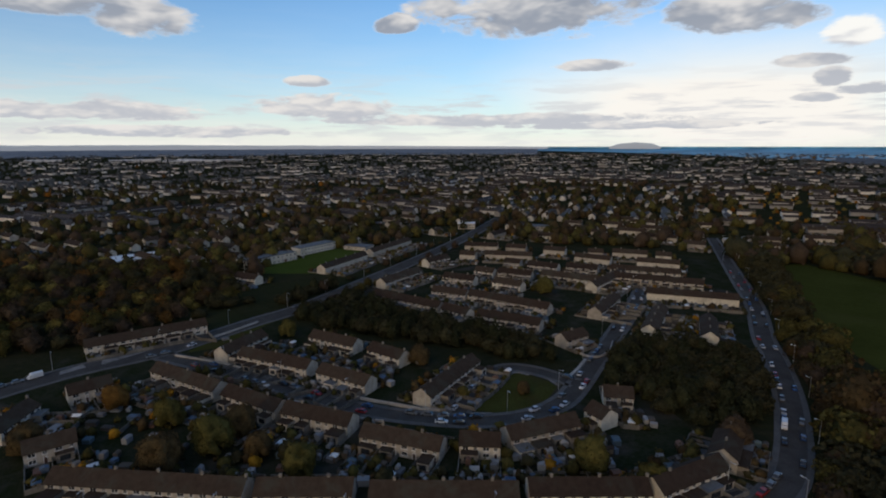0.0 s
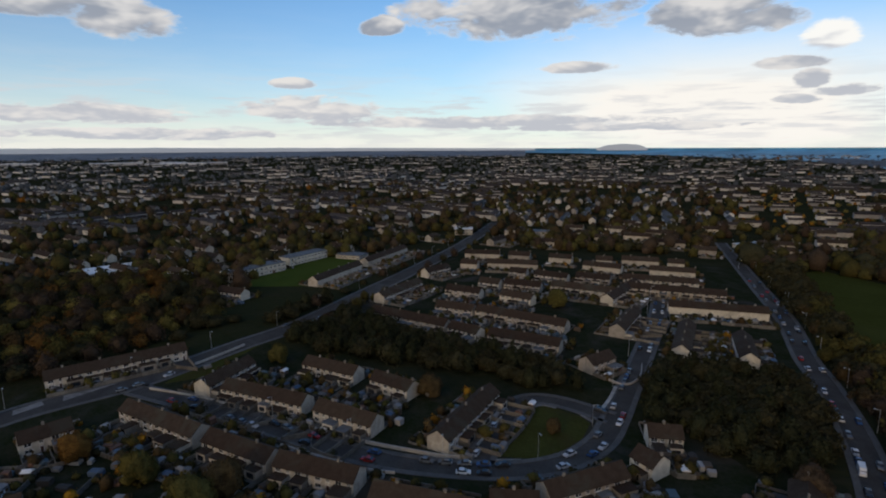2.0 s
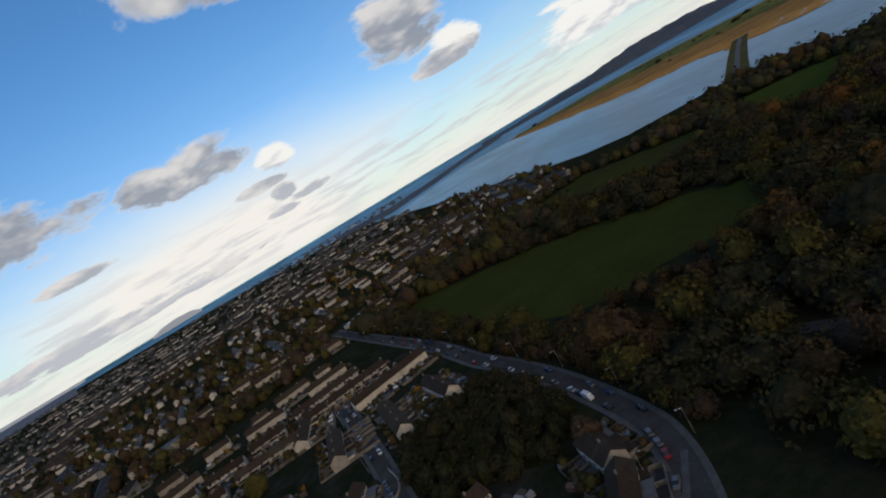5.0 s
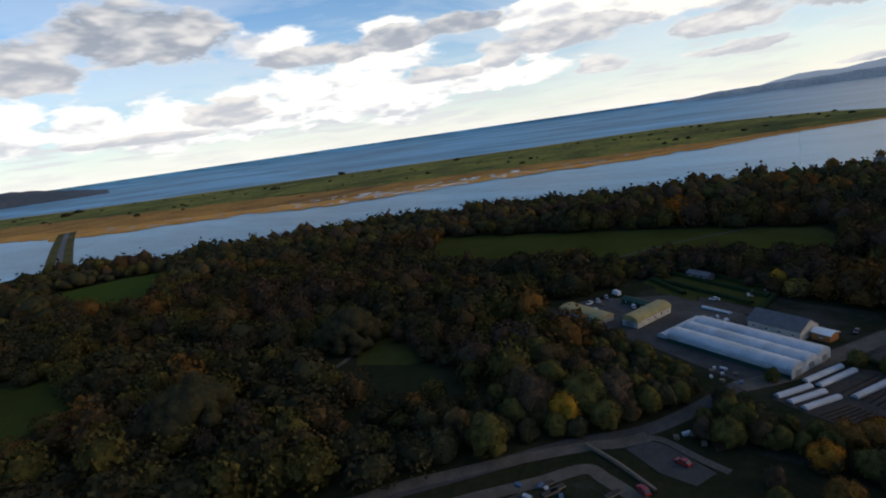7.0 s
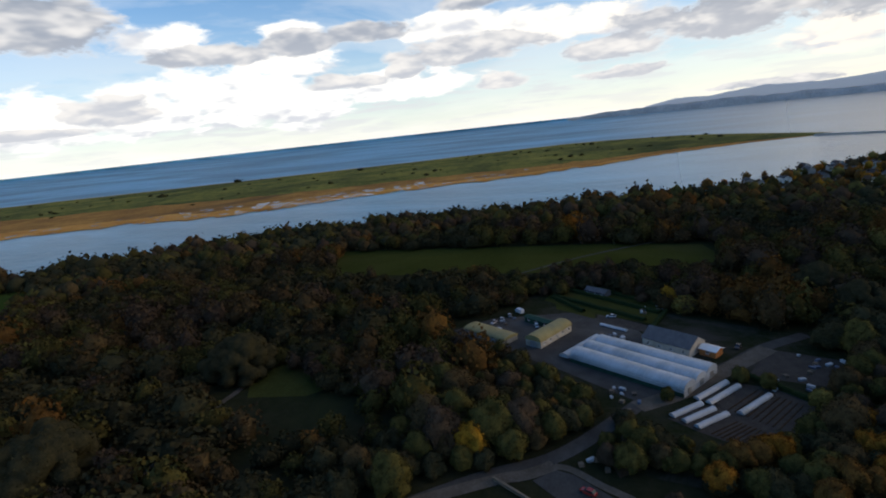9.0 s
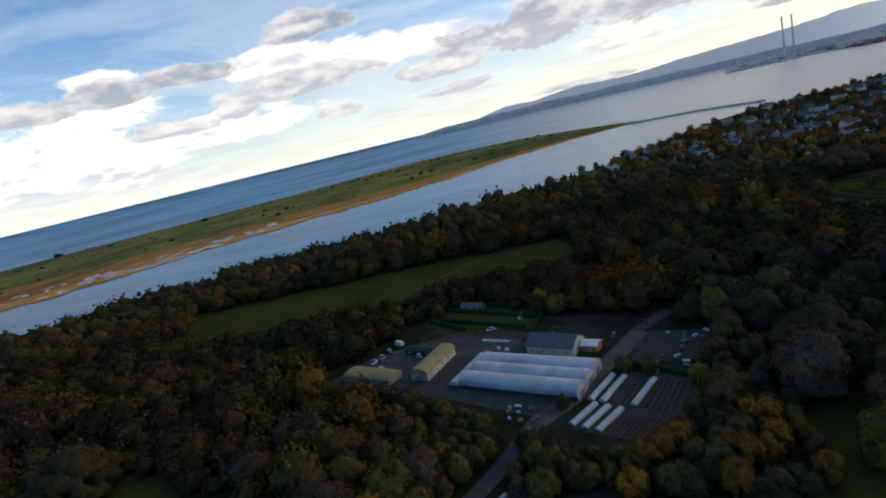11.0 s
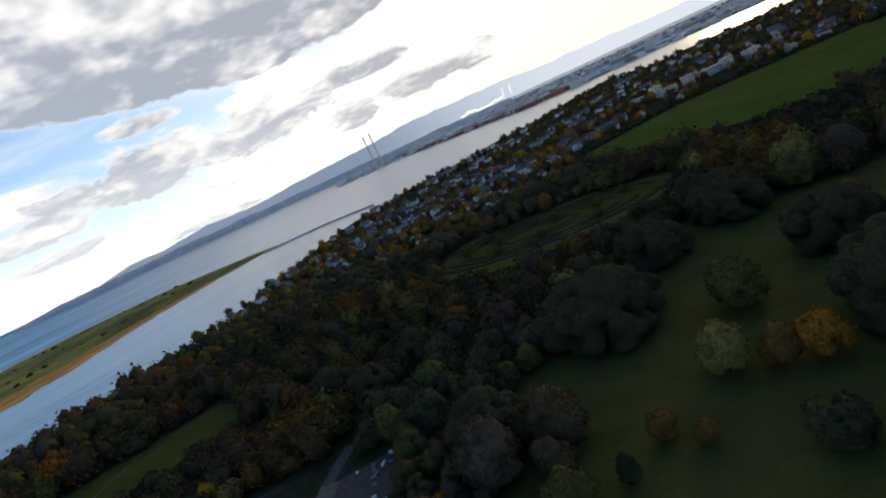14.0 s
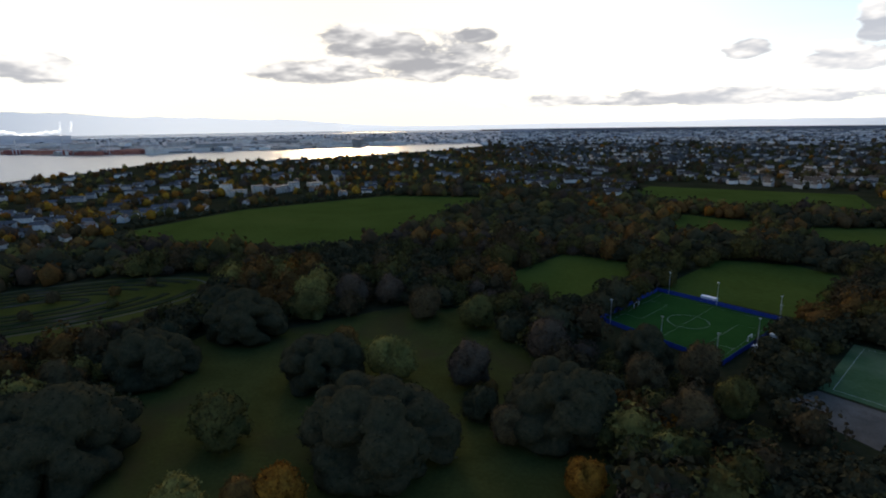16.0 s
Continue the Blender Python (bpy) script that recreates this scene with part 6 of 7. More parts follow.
# planting beds with crop rows, soil plots and a cold frame
sheet("ground_bed_upper", [(192, -32), (179, -46), (165, -36), (177, -21)], 0.116, M_SOIL, "dark planting bed with crop rows", "planting bed")
sheet("ground_bed_lower", [(172, -22), (163, -34), (154, -27), (163, -14)], 0.116, M_SOIL, "dark planting bed with crop rows", "planting bed")
sheet("ground_plot_one", [(261, 14), (244, -8), (236, -7), (251, 14)], 0.08, M_SOIL, "brown dug plot between hedges", "plot")
sheet("ground_plot_two", [(278, 34), (264, 15), (253, 15), (267, 33)], 0.08, M_MEADOW, "small grass plot between hedges", "plot")
bm = bmesh.new()
for (ax, ay), (bx, by), (cx, cy), (dx, dy) in (((190, -34), (180, -45), (166, -35), (177, -23)), ((170, -24), (163, -33), (155, -26), (163, -16))):
    for k in range(9):
        u = (k + 0.5) / 9
        p, q = Vector((ax + (bx - ax) * u, ay + (by - ay) * u)), Vector((dx + (cx - dx) * u, dy + (cy - dy) * u))
        d = (q - p).normalized()
        n = Vector((-d.y, d.x)) * 0.24
        lo = [bm.verts.new((w.x, w.y, 0.08)) for w in (p + n, q + n, q - n, p - n)]
        hi = [bm.verts.new((w.x, w.y, 0.30)) for w in (p + n * 0.6, q + n * 0.6, q - n * 0.6, p - n * 0.6)]
        bm.faces.new(hi)
        for i in range(4):
            bm.faces.new((lo[i], lo[(i + 1) % 4], hi[(i + 1) % 4], hi[i]))
me = bpy.data.meshes.new("crop_rows")
bm.to_mesh(me)
bm.free()
me.materials.append(LEAF["plum"])
tagged(new("crop_rows", me), "low rows of dark crop plants on the beds", "crop rows", "", "stuff")
t = new("low_tunnel")
t.matrix_basis = frame_of((245, 13), (-0.59, -0.81))
tagged(t, "low white polythene cold frame beside the plots", "crop tunnel", "low crop tunnels")
v, f = vault(13, 1.8, 0.3, 1.0, 8)
mesh_ob("skin", v, f, M_PLASTIC, t)

# allotments and yard
sheet("ground_allotment", [(60, 55), (95, 78), (122, 36), (112, 5), (75, 20)], 0.09, M_GARDEN, "weedy allotment plots", "allotment")
sheet("ground_car_park", [(66, 84), (77, 105), (94, 88), (88, 74)], 0.11, M_ASPHALT, "small asphalt car park", "car park")
sheet("ground_yard_pad", [(128, 21), (136.4, 30), (141.5, 24.5), (140, 20), (131, 8.6), (125, 12.8)], 0.125, M_ASPHALT, "dark asphalt yard with heaps of rubble", "yard")
hedge(smooth_line([(70, 110), (82, 106), (92, 96)], 8), 1.6, 2.0, "rounded hedge beside the car park")
for i in range(26):
    u, w = RNG.uniform(0, 1), RNG.uniform(0, 1)
    x, y = 72 + 44 * u + 6 * w, 62 - 42 * u + 22 * w
    bm = bmesh.new()
    box_into(bm, -2.2, -0.8, 0, 2.2, 0.8, 0.28, 0, 0.04)
    box_into(bm, -2.05, -0.65, 0.24, 2.05, 0.65, 0.34, 1)
    ob = new("raised_bed")
    tagged(ob, "timber-edged raised vegetable bed", "raised bed", "allotment beds")
    part("edging", bm, [M_TIMBER, M_SOIL], ob)
    ob.matrix_basis = pose(x, y, 0.1, 0, 0, -43 + RNG.gauss(0, 4))
ribbon("wall_track", smooth_line([(135.5, 40), (128.8, 30.6), (120.6, 21.2)]), 0.3, 0.1, M_TIMBER, "low weathered boundary wall beside the track", "wall", height=0.9)

# ---------- sports pitches ----------
sheet("ground_pitch", PITCH, 0.12, M_TURF, "green artificial turf pitch with white lines", "pitch")
P = [Vector(p) for p in PITCH]


def at_pitch(u, v):
    return (P[0].lerp(P[1], u)).lerp(P[3].lerp(P[2], u), v)


def line_on(name, pts, half=0.05, z=0.135):
    ribbon(name, [Vector(p) for p in pts], half, z, M_LINE, "worn white painted pitch line", "pitch line")


line_on("trim_line_1", [at_pitch(0.05, 0.06), at_pitch(0.95, 0.06)])
line_on("trim_line_2", [at_pitch(0.05, 0.94), at_pitch(0.95, 0.94)])
line_on("trim_line_3", [at_pitch(0.05, 0.06), at_pitch(0.05, 0.94)])
line_on("trim_line_4", [at_pitch(0.95, 0.06), at_pitch(0.95, 0.94)])
line_on("trim_line_5", [at_pitch(0.05, 0.5), at_pitch(0.95, 0.5)])
mid = at_pitch(0.5, 0.5)
line_on("trim_circle", [mid + Vector((math.cos(a * 0.2618), math.sin(a * 0.2618))) * 9.1 for a in range(25)], 0.09)
for j, v in enumerate((0.06, 0.94)):
    s = 1 if v < 0.5 else -1
    line_on(f"trim_box_{j + 1}", [at_pitch(0.28, v), at_pitch(0.28, v + s * 0.16), at_pitch(0.72, v + s * 0.16), at_pitch(0.72, v)], 0.07)
PANEL = {}
fence = new("pitch_fence")
tagged(fence, "blue-painted boarded fence round the pitch", "fence")
for a, b in ((0, 1), (1, 2), (2, 3), (3, 0)):
    d = P[b] - P[a]
    n = int(d.length / 3.0)
    me = box_mesh("panel", -d.length / n / 2 + 0.05, -0.05, 0.1, d.length / n / 2 - 0.05, 0.05, 2.2, M_BLUE)
    for i in range(n):
        q = P[a] + d * ((i + 0.5) / n)
        child("panel", me, fence, Matrix.Translation((q.x, q.y, 0)) @ Matrix.Rotation(math.atan2(d.y, d.x), 4, "Z"))
for u, v in ((0, 0.1), (0.0, 0.55), (0.02, 0.95), (1, 0.1), (1, 0.5), (1, 0.95), (0.45, 1.02), (0.8, 1.02)):
    q = at_pitch(u, v)
    m = new("floodlight_mast")
    m.matrix_basis = pose(q.x, q.y, 0)
    tagged(m, "slim grey floodlight mast beside the pitch", "floodlight", "pitch floodlights")
    bm = bmesh.new()
    bmesh.ops.create_cone(bm, segments=8, radius1=0.16, radius2=0.09, depth=12, cap_ends=True, matrix=Matrix.Translation((0, 0, 6)))
    part("pole", bm, M_STEEL, m)
    bm = bmesh.new()
    box_into(bm, -0.6, -0.15, 11.8, 0.6, 0.15, 12.2, 0, 0.05)
    part("lamp_head", bm, M_STEEL, m)
for v, r in ((0.05, 0), (0.95, 180)):
    q = at_pitch(0.5, v)
    g = new("goal")
    d = P[1] - P[0]
    g.matrix_basis = Matrix.Translation((q.x, q.y, 0.12)) @ Matrix.Rotation(math.atan2(d.y, d.x), 4, "Z")
    tagged(g, "white tubular football goal", "goal", "pitch goals")
    bm = bmesh.new()
    for x in (-2.5, 2.5):
        box_into(bm, x - 0.07, -0.07, 0, x + 0.07, 0.07, 2.1)
    box_into(bm, -2.5, -0.07, 2.0, 2.5, 0.07, 2.14)
    part("goal_frame", bm, M_WHITE, g)
for u, v, ln in ((0.35, 1.06, 3), (0.62, 1.06, 3), (0.55, -0.05, 4), (1.05, 0.42, 8)):
    q = at_pitch(u, v)
    c = new("portable_cabin")
    c.matrix_basis = pose(q.x, q.y, 0, 0, 0, RNG.uniform(-45, -40))
    tagged(c, "pale portable cabin beside the pitch", "cabin", "pitch cabins")
    bm = bmesh.new()
    box_into(bm, -ln / 2, -1.2, 0.1, ln / 2, 1.2, 2.6, 0, 0.05)
    part("body", bm, M_PLASTIC, c)
    bm = bmesh.new()
    box_into(bm, -ln / 2 - 0.1, -1.3, 2.6, ln / 2 + 0.1, 1.3, 2.75)
    part("roof", bm, M_WHITE, c)
sheet("ground_pitch_two", PITCH_2, 0.12, M_TURF_2, "worn sandy turf pitch", "pitch")
P = [Vector(p) for p in PITCH_2]
line_on("trim_line_6", [at_pitch(0.06, 0.05), at_pitch(0.94, 0.05), at_pitch(0.94, 0.95), at_pitch(0.06, 0.95), at_pitch(0.06, 0.05)], 0.14)
line_on("trim_line_7", [at_pitch(0.06, 0.3), at_pitch(0.94, 0.3)], 0.14)

# ---------- rose garden ----------
rc, long_way = Vector((306, -262)), Vector((0.78, 0.62))
cross_way = Vector((-0.62, 0.78))
for i, (rx, ry, a0, a1, wd) in enumerate(((88, 44, 0, 360, 1.2), (80, 38, 12, 168, 2.0), (80, 38, 192, 348, 2.0), (68, 31, 15, 165, 2.0), (68, 31, 195, 345, 2.0), (56, 24, 20, 160, 1.8), (56, 24, 200, 340, 1.8), (42, 17, 25, 155, 1.6), (42, 17, 205, 335, 1.6), (26, 10, 0, 350, 1.4))):
    pts = [rc + long_way * math.cos(radians(a0 + (a1 - a0) * k / 40)) * rx + cross_way * math.sin(radians(a0 + (a1 - a0) * k / 40)) * ry for k in range(41)]
    if i == 0:
        ribbon(f"path_rose_{i + 1}", pts, wd * 0.5, 0.13, M_ASPHALT, "curved dark path of the rose garden", "path")
    else:
        ribbon(f"ground_bed_{i}", pts, wd, 0.13, M_GARDEN, "curved rose bed with dark soil", "flower bed", height=0.25)
        if i % 4 == 1:
            hedge([p + (p - rc).normalized() * (wd + 0.8) for p in pts], 0.5, 0.6, "low clipped hedge along a rose bed")

# ---------- parked cars ----------


def paint(name, col, rough=0.25):
    return surface(name, col, tuple(c * 1.08 for c in col), 0.5, rough, 0.0, 4.0, spec=0.5)


PAINTS = {"white": paint("white_car_paint", (0.60, 0.61, 0.62)), "silver": paint("silver_car_paint", (0.42, 0.43, 0.45)), "black": paint("black_car_paint", (0.02, 0.021, 0.024)), "blue": paint("blue_car_paint", (0.03, 0.06, 0.14)), "red": paint("red_car_paint", (0.24, 0.02, 0.018)), "grey": paint("grey_car_paint", (0.13, 0.135, 0.14))}
M_TYRE = surface("tyre_rubber", (0.015, 0.015, 0.015), (0.025, 0.025, 0.025), 3.0, 0.9, 0.0, 3.0)


def loft_box(bm, sections, mat=0):
    """Joins cross-sections (x, half width, low, high)."""
    rings = []
    for x, w, lo, hi in sections:
        rings.append([bm.verts.new((x, a, b)) for a, b in ((-w, lo), (w, lo), (w * 1.0, (lo + hi) / 2), (w * 0.88, hi), (-w * 0.88, hi), (-w, (lo + hi) / 2))])
    for a, b in zip(rings, rings[1:]):
        for k in range(6):
            f = bm.faces.new((a[k], a[(k + 1) % 6], b[(k + 1) % 6], b[k]))
            f.material_index = mat
    for r, rev in ((rings[0], False), (rings[-1], True)):
        f = bm.faces.new(r if rev else r[::-1])
        f.material_index = mat


def wheel_mesh():
    bm = bmesh.new()
    bmesh.ops.create_cone(bm, segments=12, radius1=0.32, radius2=0.32, depth=0.2, cap_ends=True, matrix=Matrix.Rotation(math.pi / 2, 4, "X"))
    me = bpy.data.meshes.new("wheel")
    bm.to_mesh(me)
    bm.free()
    me.materials.append(M_TYRE)
    return me


WHEEL = wheel_mesh()


def car(colour, van=False):
    c = new("van" if van else "car")
    tagged(c, f"{colour} {'panel van' if van else 'family car'} parked at the kerb", "van" if van else "car", "parked vehicles")
    bm = bmesh.new()
    if van:
        loft_box(bm, [(-2.6, 0.92, 0.35, 2.2), (1.2, 0.94, 0.3, 2.25), (1.9, 0.92, 0.3, 1.35), (2.5, 0.86, 0.35, 1.05)])
    else:
        loft_box(bm, [(-2.1, 0.80, 0.40, 0.86), (-1.7, 0.86, 0.28, 0.95), (0.9, 0.88, 0.25, 0.93), (1.9, 0.84, 0.28, 0.80), (2.15, 0.74, 0.38, 0.66)])
    part("body", bm, PAINTS[colour], c)
    bm = bmesh.new()
    if van:
        loft_box(bm, [(1.15, 0.90, 1.3, 2.1), (1.85, 0.86, 1.3, 1.45)])
    else:
        loft_box(bm, [(-1.75, 0.72, 0.90, 1.0), (-1.25, 0.76, 0.90, 1.42), (0.35, 0.76, 0.90, 1.44), (1.05, 0.72, 0.88, 0.95)])
    part("glazing", bm, M_GLASS, c)
    if not van:
        bm = bmesh.new()
        loft_box(bm, [(-1.15, 0.70, 1.40, 1.46), (0.30, 0.70, 1.42, 1.48)])
        part("roof_panel", bm, PAINTS[colour], c)
    for x in (-1.3, 1.35):
        for y in (-0.82, 0.82):
            child("wheel", WHEEL, c, pose(x, y, 0.32))
    return c


CARS = {(k, False): car(k) for k in PAINTS}
CARS[("white", True)] = car("white", True)
spots = []


def park_along(line, off, chance, gap=5.6, a=0.0, b=1.0):
    run, n = 0.0, len(line)
    for i in range(int(n * a), int((n - 1) * b)):
        p, q = line[i], line[i + 1]
        d = (q - p)
        run += d.length
        while run > gap:
            run -= gap
            if RNG.random() < chance:
                t = d.normalized()
                c = q - t * run + Vector((-t.y, t.x)) * off
                spots.append((c.x, c.y, math.degrees(math.atan2(t.y, t.x)) + RNG.choice((0, 180)) + RNG.gauss(0, 2)))


park_along(PARK_ROAD, 2.5, 0.34, a=0.05, b=0.9)
park_along(PARK_ROAD, -2.5, 0.26, a=0.05, b=0.9)
park_along(CRESCENT, 2.1, 0.30)
park_along(CRESCENT, -2.1, 0.30)
park_along(AVENUE, 4.2, 0.14, b=0.6)
park_along(AVENUE, -4.2, 0.14, b=0.6)
park_along(BACK_ROAD, -2.2, 0.3)
park_along(INNER_ROAD, 1.8, 0.3)
for i in range(9):
    spots.append((70 + i * 2.3 + RNG.uniform(-0.3, 0.3), 99 - i * 2.0, 45 + RNG.gauss(0, 4)))
for x, y in ((243, 64), (248, 60), (252, 57), (257, 54), (262, 50), (244, 40), (232, 30), (255, 8), (150, 10), (133, 16), (120, 24), (222, -36)):
    spots.append((x, y, RNG.uniform(0, 180)))
bag = ["white", "silver", "black", "blue", "grey", "grey", "black", "red", "silver"]
used = set()
for x, y, r in spots:
    k = (RNG.choice(bag), False) if RNG.random() > 0.025 else ("white", True)
    m = pose(x, y, 0.12, 0, 0, r)
    if k in used:
        copy_thing(CARS[k], m)
    else:
        used.add(k)
        CARS[k].matrix_basis = m
for k, ob in CARS.items():
    if k not in used:
        ob.matrix_basis = pose(-63.3, 86, 0.12, 0, 0, 31)

# ---------- gardens: walls, sheds, shrubs ----------
for i, (poly, z) in enumerate((([(-224.7, -0.8), (-153, -56.1), (-54.5, 7.7), (10.1, 110.1), (3, 135.7), (-39, 152.1), (-119.3, 114.6), (-211.1, 85.3)], 0.03), ([(-249.4, 144.4), (-81.3, 152.6), (-19.3, 212.4), (-82.7, 400.8), (-162.7, 407.7), (-309.9, 306.6)], 0.03))):
    sheet(f"ground_gardens_{i + 1}", poly, z, M_GARDEN, "back gardens of grass, paving and beds", "garden")
SHED_W = box_mesh("shed_wall", -1.3, -1.0, 0, 1.3, 1.0, 1.9, M_TIMBER)


def shed_roof():
    v = [(-1.45, -1.2, 1.82), (1.45, -1.2, 1.82), (1.45, 0, 2.4), (-1.45, 0, 2.4), (1.45, 1.2, 1.82), (-1.45, 1.2, 1.82)]
    me = bpy.data.meshes.new("shed_roof")
    me.from_pydata(v, [], [(0, 1, 2, 3), (3, 2, 4, 5), (0, 3, 5), (1, 4, 2)])
    return me


SHED_R = []
for mm in (M_FELT, M_BLUEROOF, M_WHITE, M_ROOF):
    me = shed_roof()
    me.materials.append(mm)
    SHED_R.append(me)
wall_v, wall_f = [], []


def thin_wall(a, b, h, half=0.09):
    d = (b - a).normalized()
    n = Vector((-d.y, d.x)) * half
    i = len(wall_v)
    for p, s in ((a, 1), (b, 1), (b, -1), (a, -1)):
        q = p + n * s
        wall_v.append((q.x, q.y, 0))
        wall_v.append((q.x, q.y, h))
    for k in range(4):
        m = (k + 1) % 4
        wall_f.append((i + 2 * k, i + 2 * m, i + 2 * m + 1))
        wall_f.append((i + 2 * k, i + 2 * m + 1, i + 2 * k + 1))
    wall_f.append((i + 1, i + 3, i + 5))
    wall_f.append((i + 1, i + 5, i + 7))


CLUTTER = []
shrubs = {"olive": [], "holm": [], "brown": [], "gold": []}
for cx, cy, hl, hd, d in list(HOUSES):
    L, W = hl - 2.0, hd - 2.0
    n = Vector((-d.y, d.x))
    c = Vector((cx, cy))
    k = max(1, round(2 * L / 6.0))
    for side, depth in ((-1, RNG.uniform(13, 17)), (1, RNG.uniform(7, 9))):
        last = None
        for i in range(k + 1):
            p = c + d * (-L + 2 * L * i / k) + n * side * W
            q = p + n * side * depth * RNG.uniform(0.92, 1.0)
            if blocked(q.x, q.y, -2.2) or any(near_line(l, q.x, q.y, g - 2.5) for l, g in ROAD_LINES):
                q = p + n * side * depth * 0.45
            if blocked(q.x, q.y, -2.2):
                last = None
                continue
            thin_wall(p, q, 1.5 if side < 0 else 0.8)
            if last is not None and RNG.random() < 0.85:
                thin_wall(last, q, 1.6 if side < 0 else 0.9)
            last = q
            for _ in range(3):
                e = p.lerp(q, RNG.uniform(0.25, 0.97)) + d * RNG.uniform(0.6, 3.5)
                if blocked(e.x, e.y, -1.6) or any(near_line(l, e.x, e.y, g - 3) for l, g in ROAD_LINES):
                    continue
                shrubs[RNG.choice(("olive", "olive", "holm", "brown", "gold" if RNG.random() < 0.3 else "holm"))].append((e.x, e.y, 0, RNG.uniform(0.6, 2.1), RNG.uniform(0.8, 1.3)))
            for _ in range(4 if side < 0 else 1):
                e = p.lerp(q, RNG.uniform(0.2, 0.95)) + d * RNG.uniform(0.8, 5.2)
                if not blocked(e.x, e.y, -1.2) and not any(near_line(l, e.x, e.y, g - 2) for l, g in ROAD_LINES):
                    CLUTTER.append((e.x, e.y, RNG.uniform(0.5, 2.0), RNG.uniform(0.5, 1.4), RNG.uniform(0.8, 2.3), RNG.choice((0.05, 0.4, 0.5)), math.atan2(d.y, d.x) + RNG.choice((0, 1.571)) + RNG.gauss(0, 0.06)))
            if side < 0 and RNG.random() < 0.5:
                e = p.lerp(q, 0.85) + d * 2.6
                if not blocked(e.x, e.y, 0) and not any(near_line(l, e.x, e.y, g) for l, g in ROAD_LINES):
                    s = new("garden_shed")
                    s.matrix_basis = pose(e.x, e.y, 0.02, 0, 0, math.degrees(math.atan2(d.y, d.x)) + RNG.choice((0, 90)))
                    tagged(s, "small garden shed with a felted roof", "shed", "back garden sheds")
                    child("wall", SHED_W, s)
                    child("roof", RNG.choice(SHED_R), s)
BACK_GARDENS = [(-165.5, -19.5), (-115.2, -16), (-71.2, 24.9), (-26, 74.3), (-1.7, 121.4), (-3.6, 138.1), (-30.5, 114), (-46, 82.6), (-80, 47.1), (-110.4, 35.3), (-167, 12)]
gx, gy = [p[0] for p in BACK_GARDENS], [p[1] for p in BACK_GARDENS]
for i in range(900):
    x, y = RNG.uniform(min(gx), max(gx)), RNG.uniform(min(gy), max(gy))
    if not inside(BACK_GARDENS, x, y) or blocked(x, y, -1.0) or any(near_line(l, x, y, w - 1.5) for l, w in ROAD_LINES):
        continue
    if i % 3 == 0:
        CLUTTER.append((x, y, RNG.uniform(0.8, 2.4), RNG.uniform(0.7, 1.7), RNG.uniform(1.0, 2.4), RNG.choice((0.05, 0.3, 0.5)), radians(47) + RNG.choice((0, 1.571)) + RNG.gauss(0, 0.08)))
    else:
        shrubs[RNG.choice(("olive", "holm", "holm", "brown", "olive", "gold" if RNG.random() < 0.25 else "brown"))].append((x, y, 0, RNG.uniform(0.7, 2.6), RNG.uniform(0.7, 1.2)))
for i in range(46):
    x, y = RNG.uniform(min(gx), max(gx)), RNG.uniform(min(gy), max(gy))
    if inside(BACK_GARDENS, x, y) and not blocked(x, y, 1.0):
        a = radians(137 + RNG.gauss(0, 5))
        q = Vector((x + math.cos(a) * 12, y + math.sin(a) * 12))
        if inside(BACK_GARDENS, q.x, q.y) and not blocked(q.x, q.y, 0.5):
            thin_wall(Vector((x, y)), q, RNG.uniform(1.2, 1.8), 0.12)
M_BLOCK = surface("garden_blockwork", (0.10, 0.092, 0.080), (0.19, 0.175, 0.15), 0.2, 0.9, 0.2, 8.0, vary=0.6, island=True)
gw = new("wall_gardens", fast_mesh("wall_gardens", np.array(wall_v), np.array(wall_f), M_BLOCK))
tagged(gw, "rendered block walls between the gardens", "garden walls", "", "stuff")
for kd, pl in shrubs.items():
    scatter("garden_shrubs", SMALL[kd], pl, LEAF[kd], "garden shrubs and small trees", "shrubs")

M_MIXED = surface("mixed_garden_buildings", (0.5, 0.5, 0.5), (0.62, 0.62, 0.62), 0.8, 0.8, 0.0, 4.0)
nt = M_MIXED.node_tree
pal = nt.nodes.new("ShaderNodeValToRGB")
pal.color_ramp.interpolation = "CONSTANT"
SHADES = [(0.0, (0.10, 0.075, 0.05)), (0.18, (0.19, 0.19, 0.19)), (0.36, (0.05, 0.042, 0.035)), (0.50, (0.26, 0.27, 0.28)), (0.66, (0.09, 0.14, 0.17)), (0.78, (0.17, 0.09, 0.06)), (0.88, (0.40, 0.39, 0.37)), (0.95, (0.10, 0.15, 0.22))]
while len(pal.color_ramp.elements) < len(SHADES):
    pal.color_ramp.elements.new(0.5)
for el, (f, c) in zip(pal.color_ramp.elements, SHADES):
    el.position, el.color = f, (*c, 1.0)
nt.links.new(nt.nodes.new("ShaderNodeNewGeometry").outputs["Random Per Island"], pal.inputs[0])
grain = noise_node(nt, nt.nodes.new("ShaderNodeNewGeometry").outputs["Position"], 2.0, 4.0, 0.6)
nt.links.new(mix_rgb(nt, math_node(nt, "MULTIPLY", grain, 0.5), pal.outputs[0], (0.05, 0.045, 0.04)), nt.nodes["Principled BSDF"].inputs["Base Color"])
cv, cf = [], []
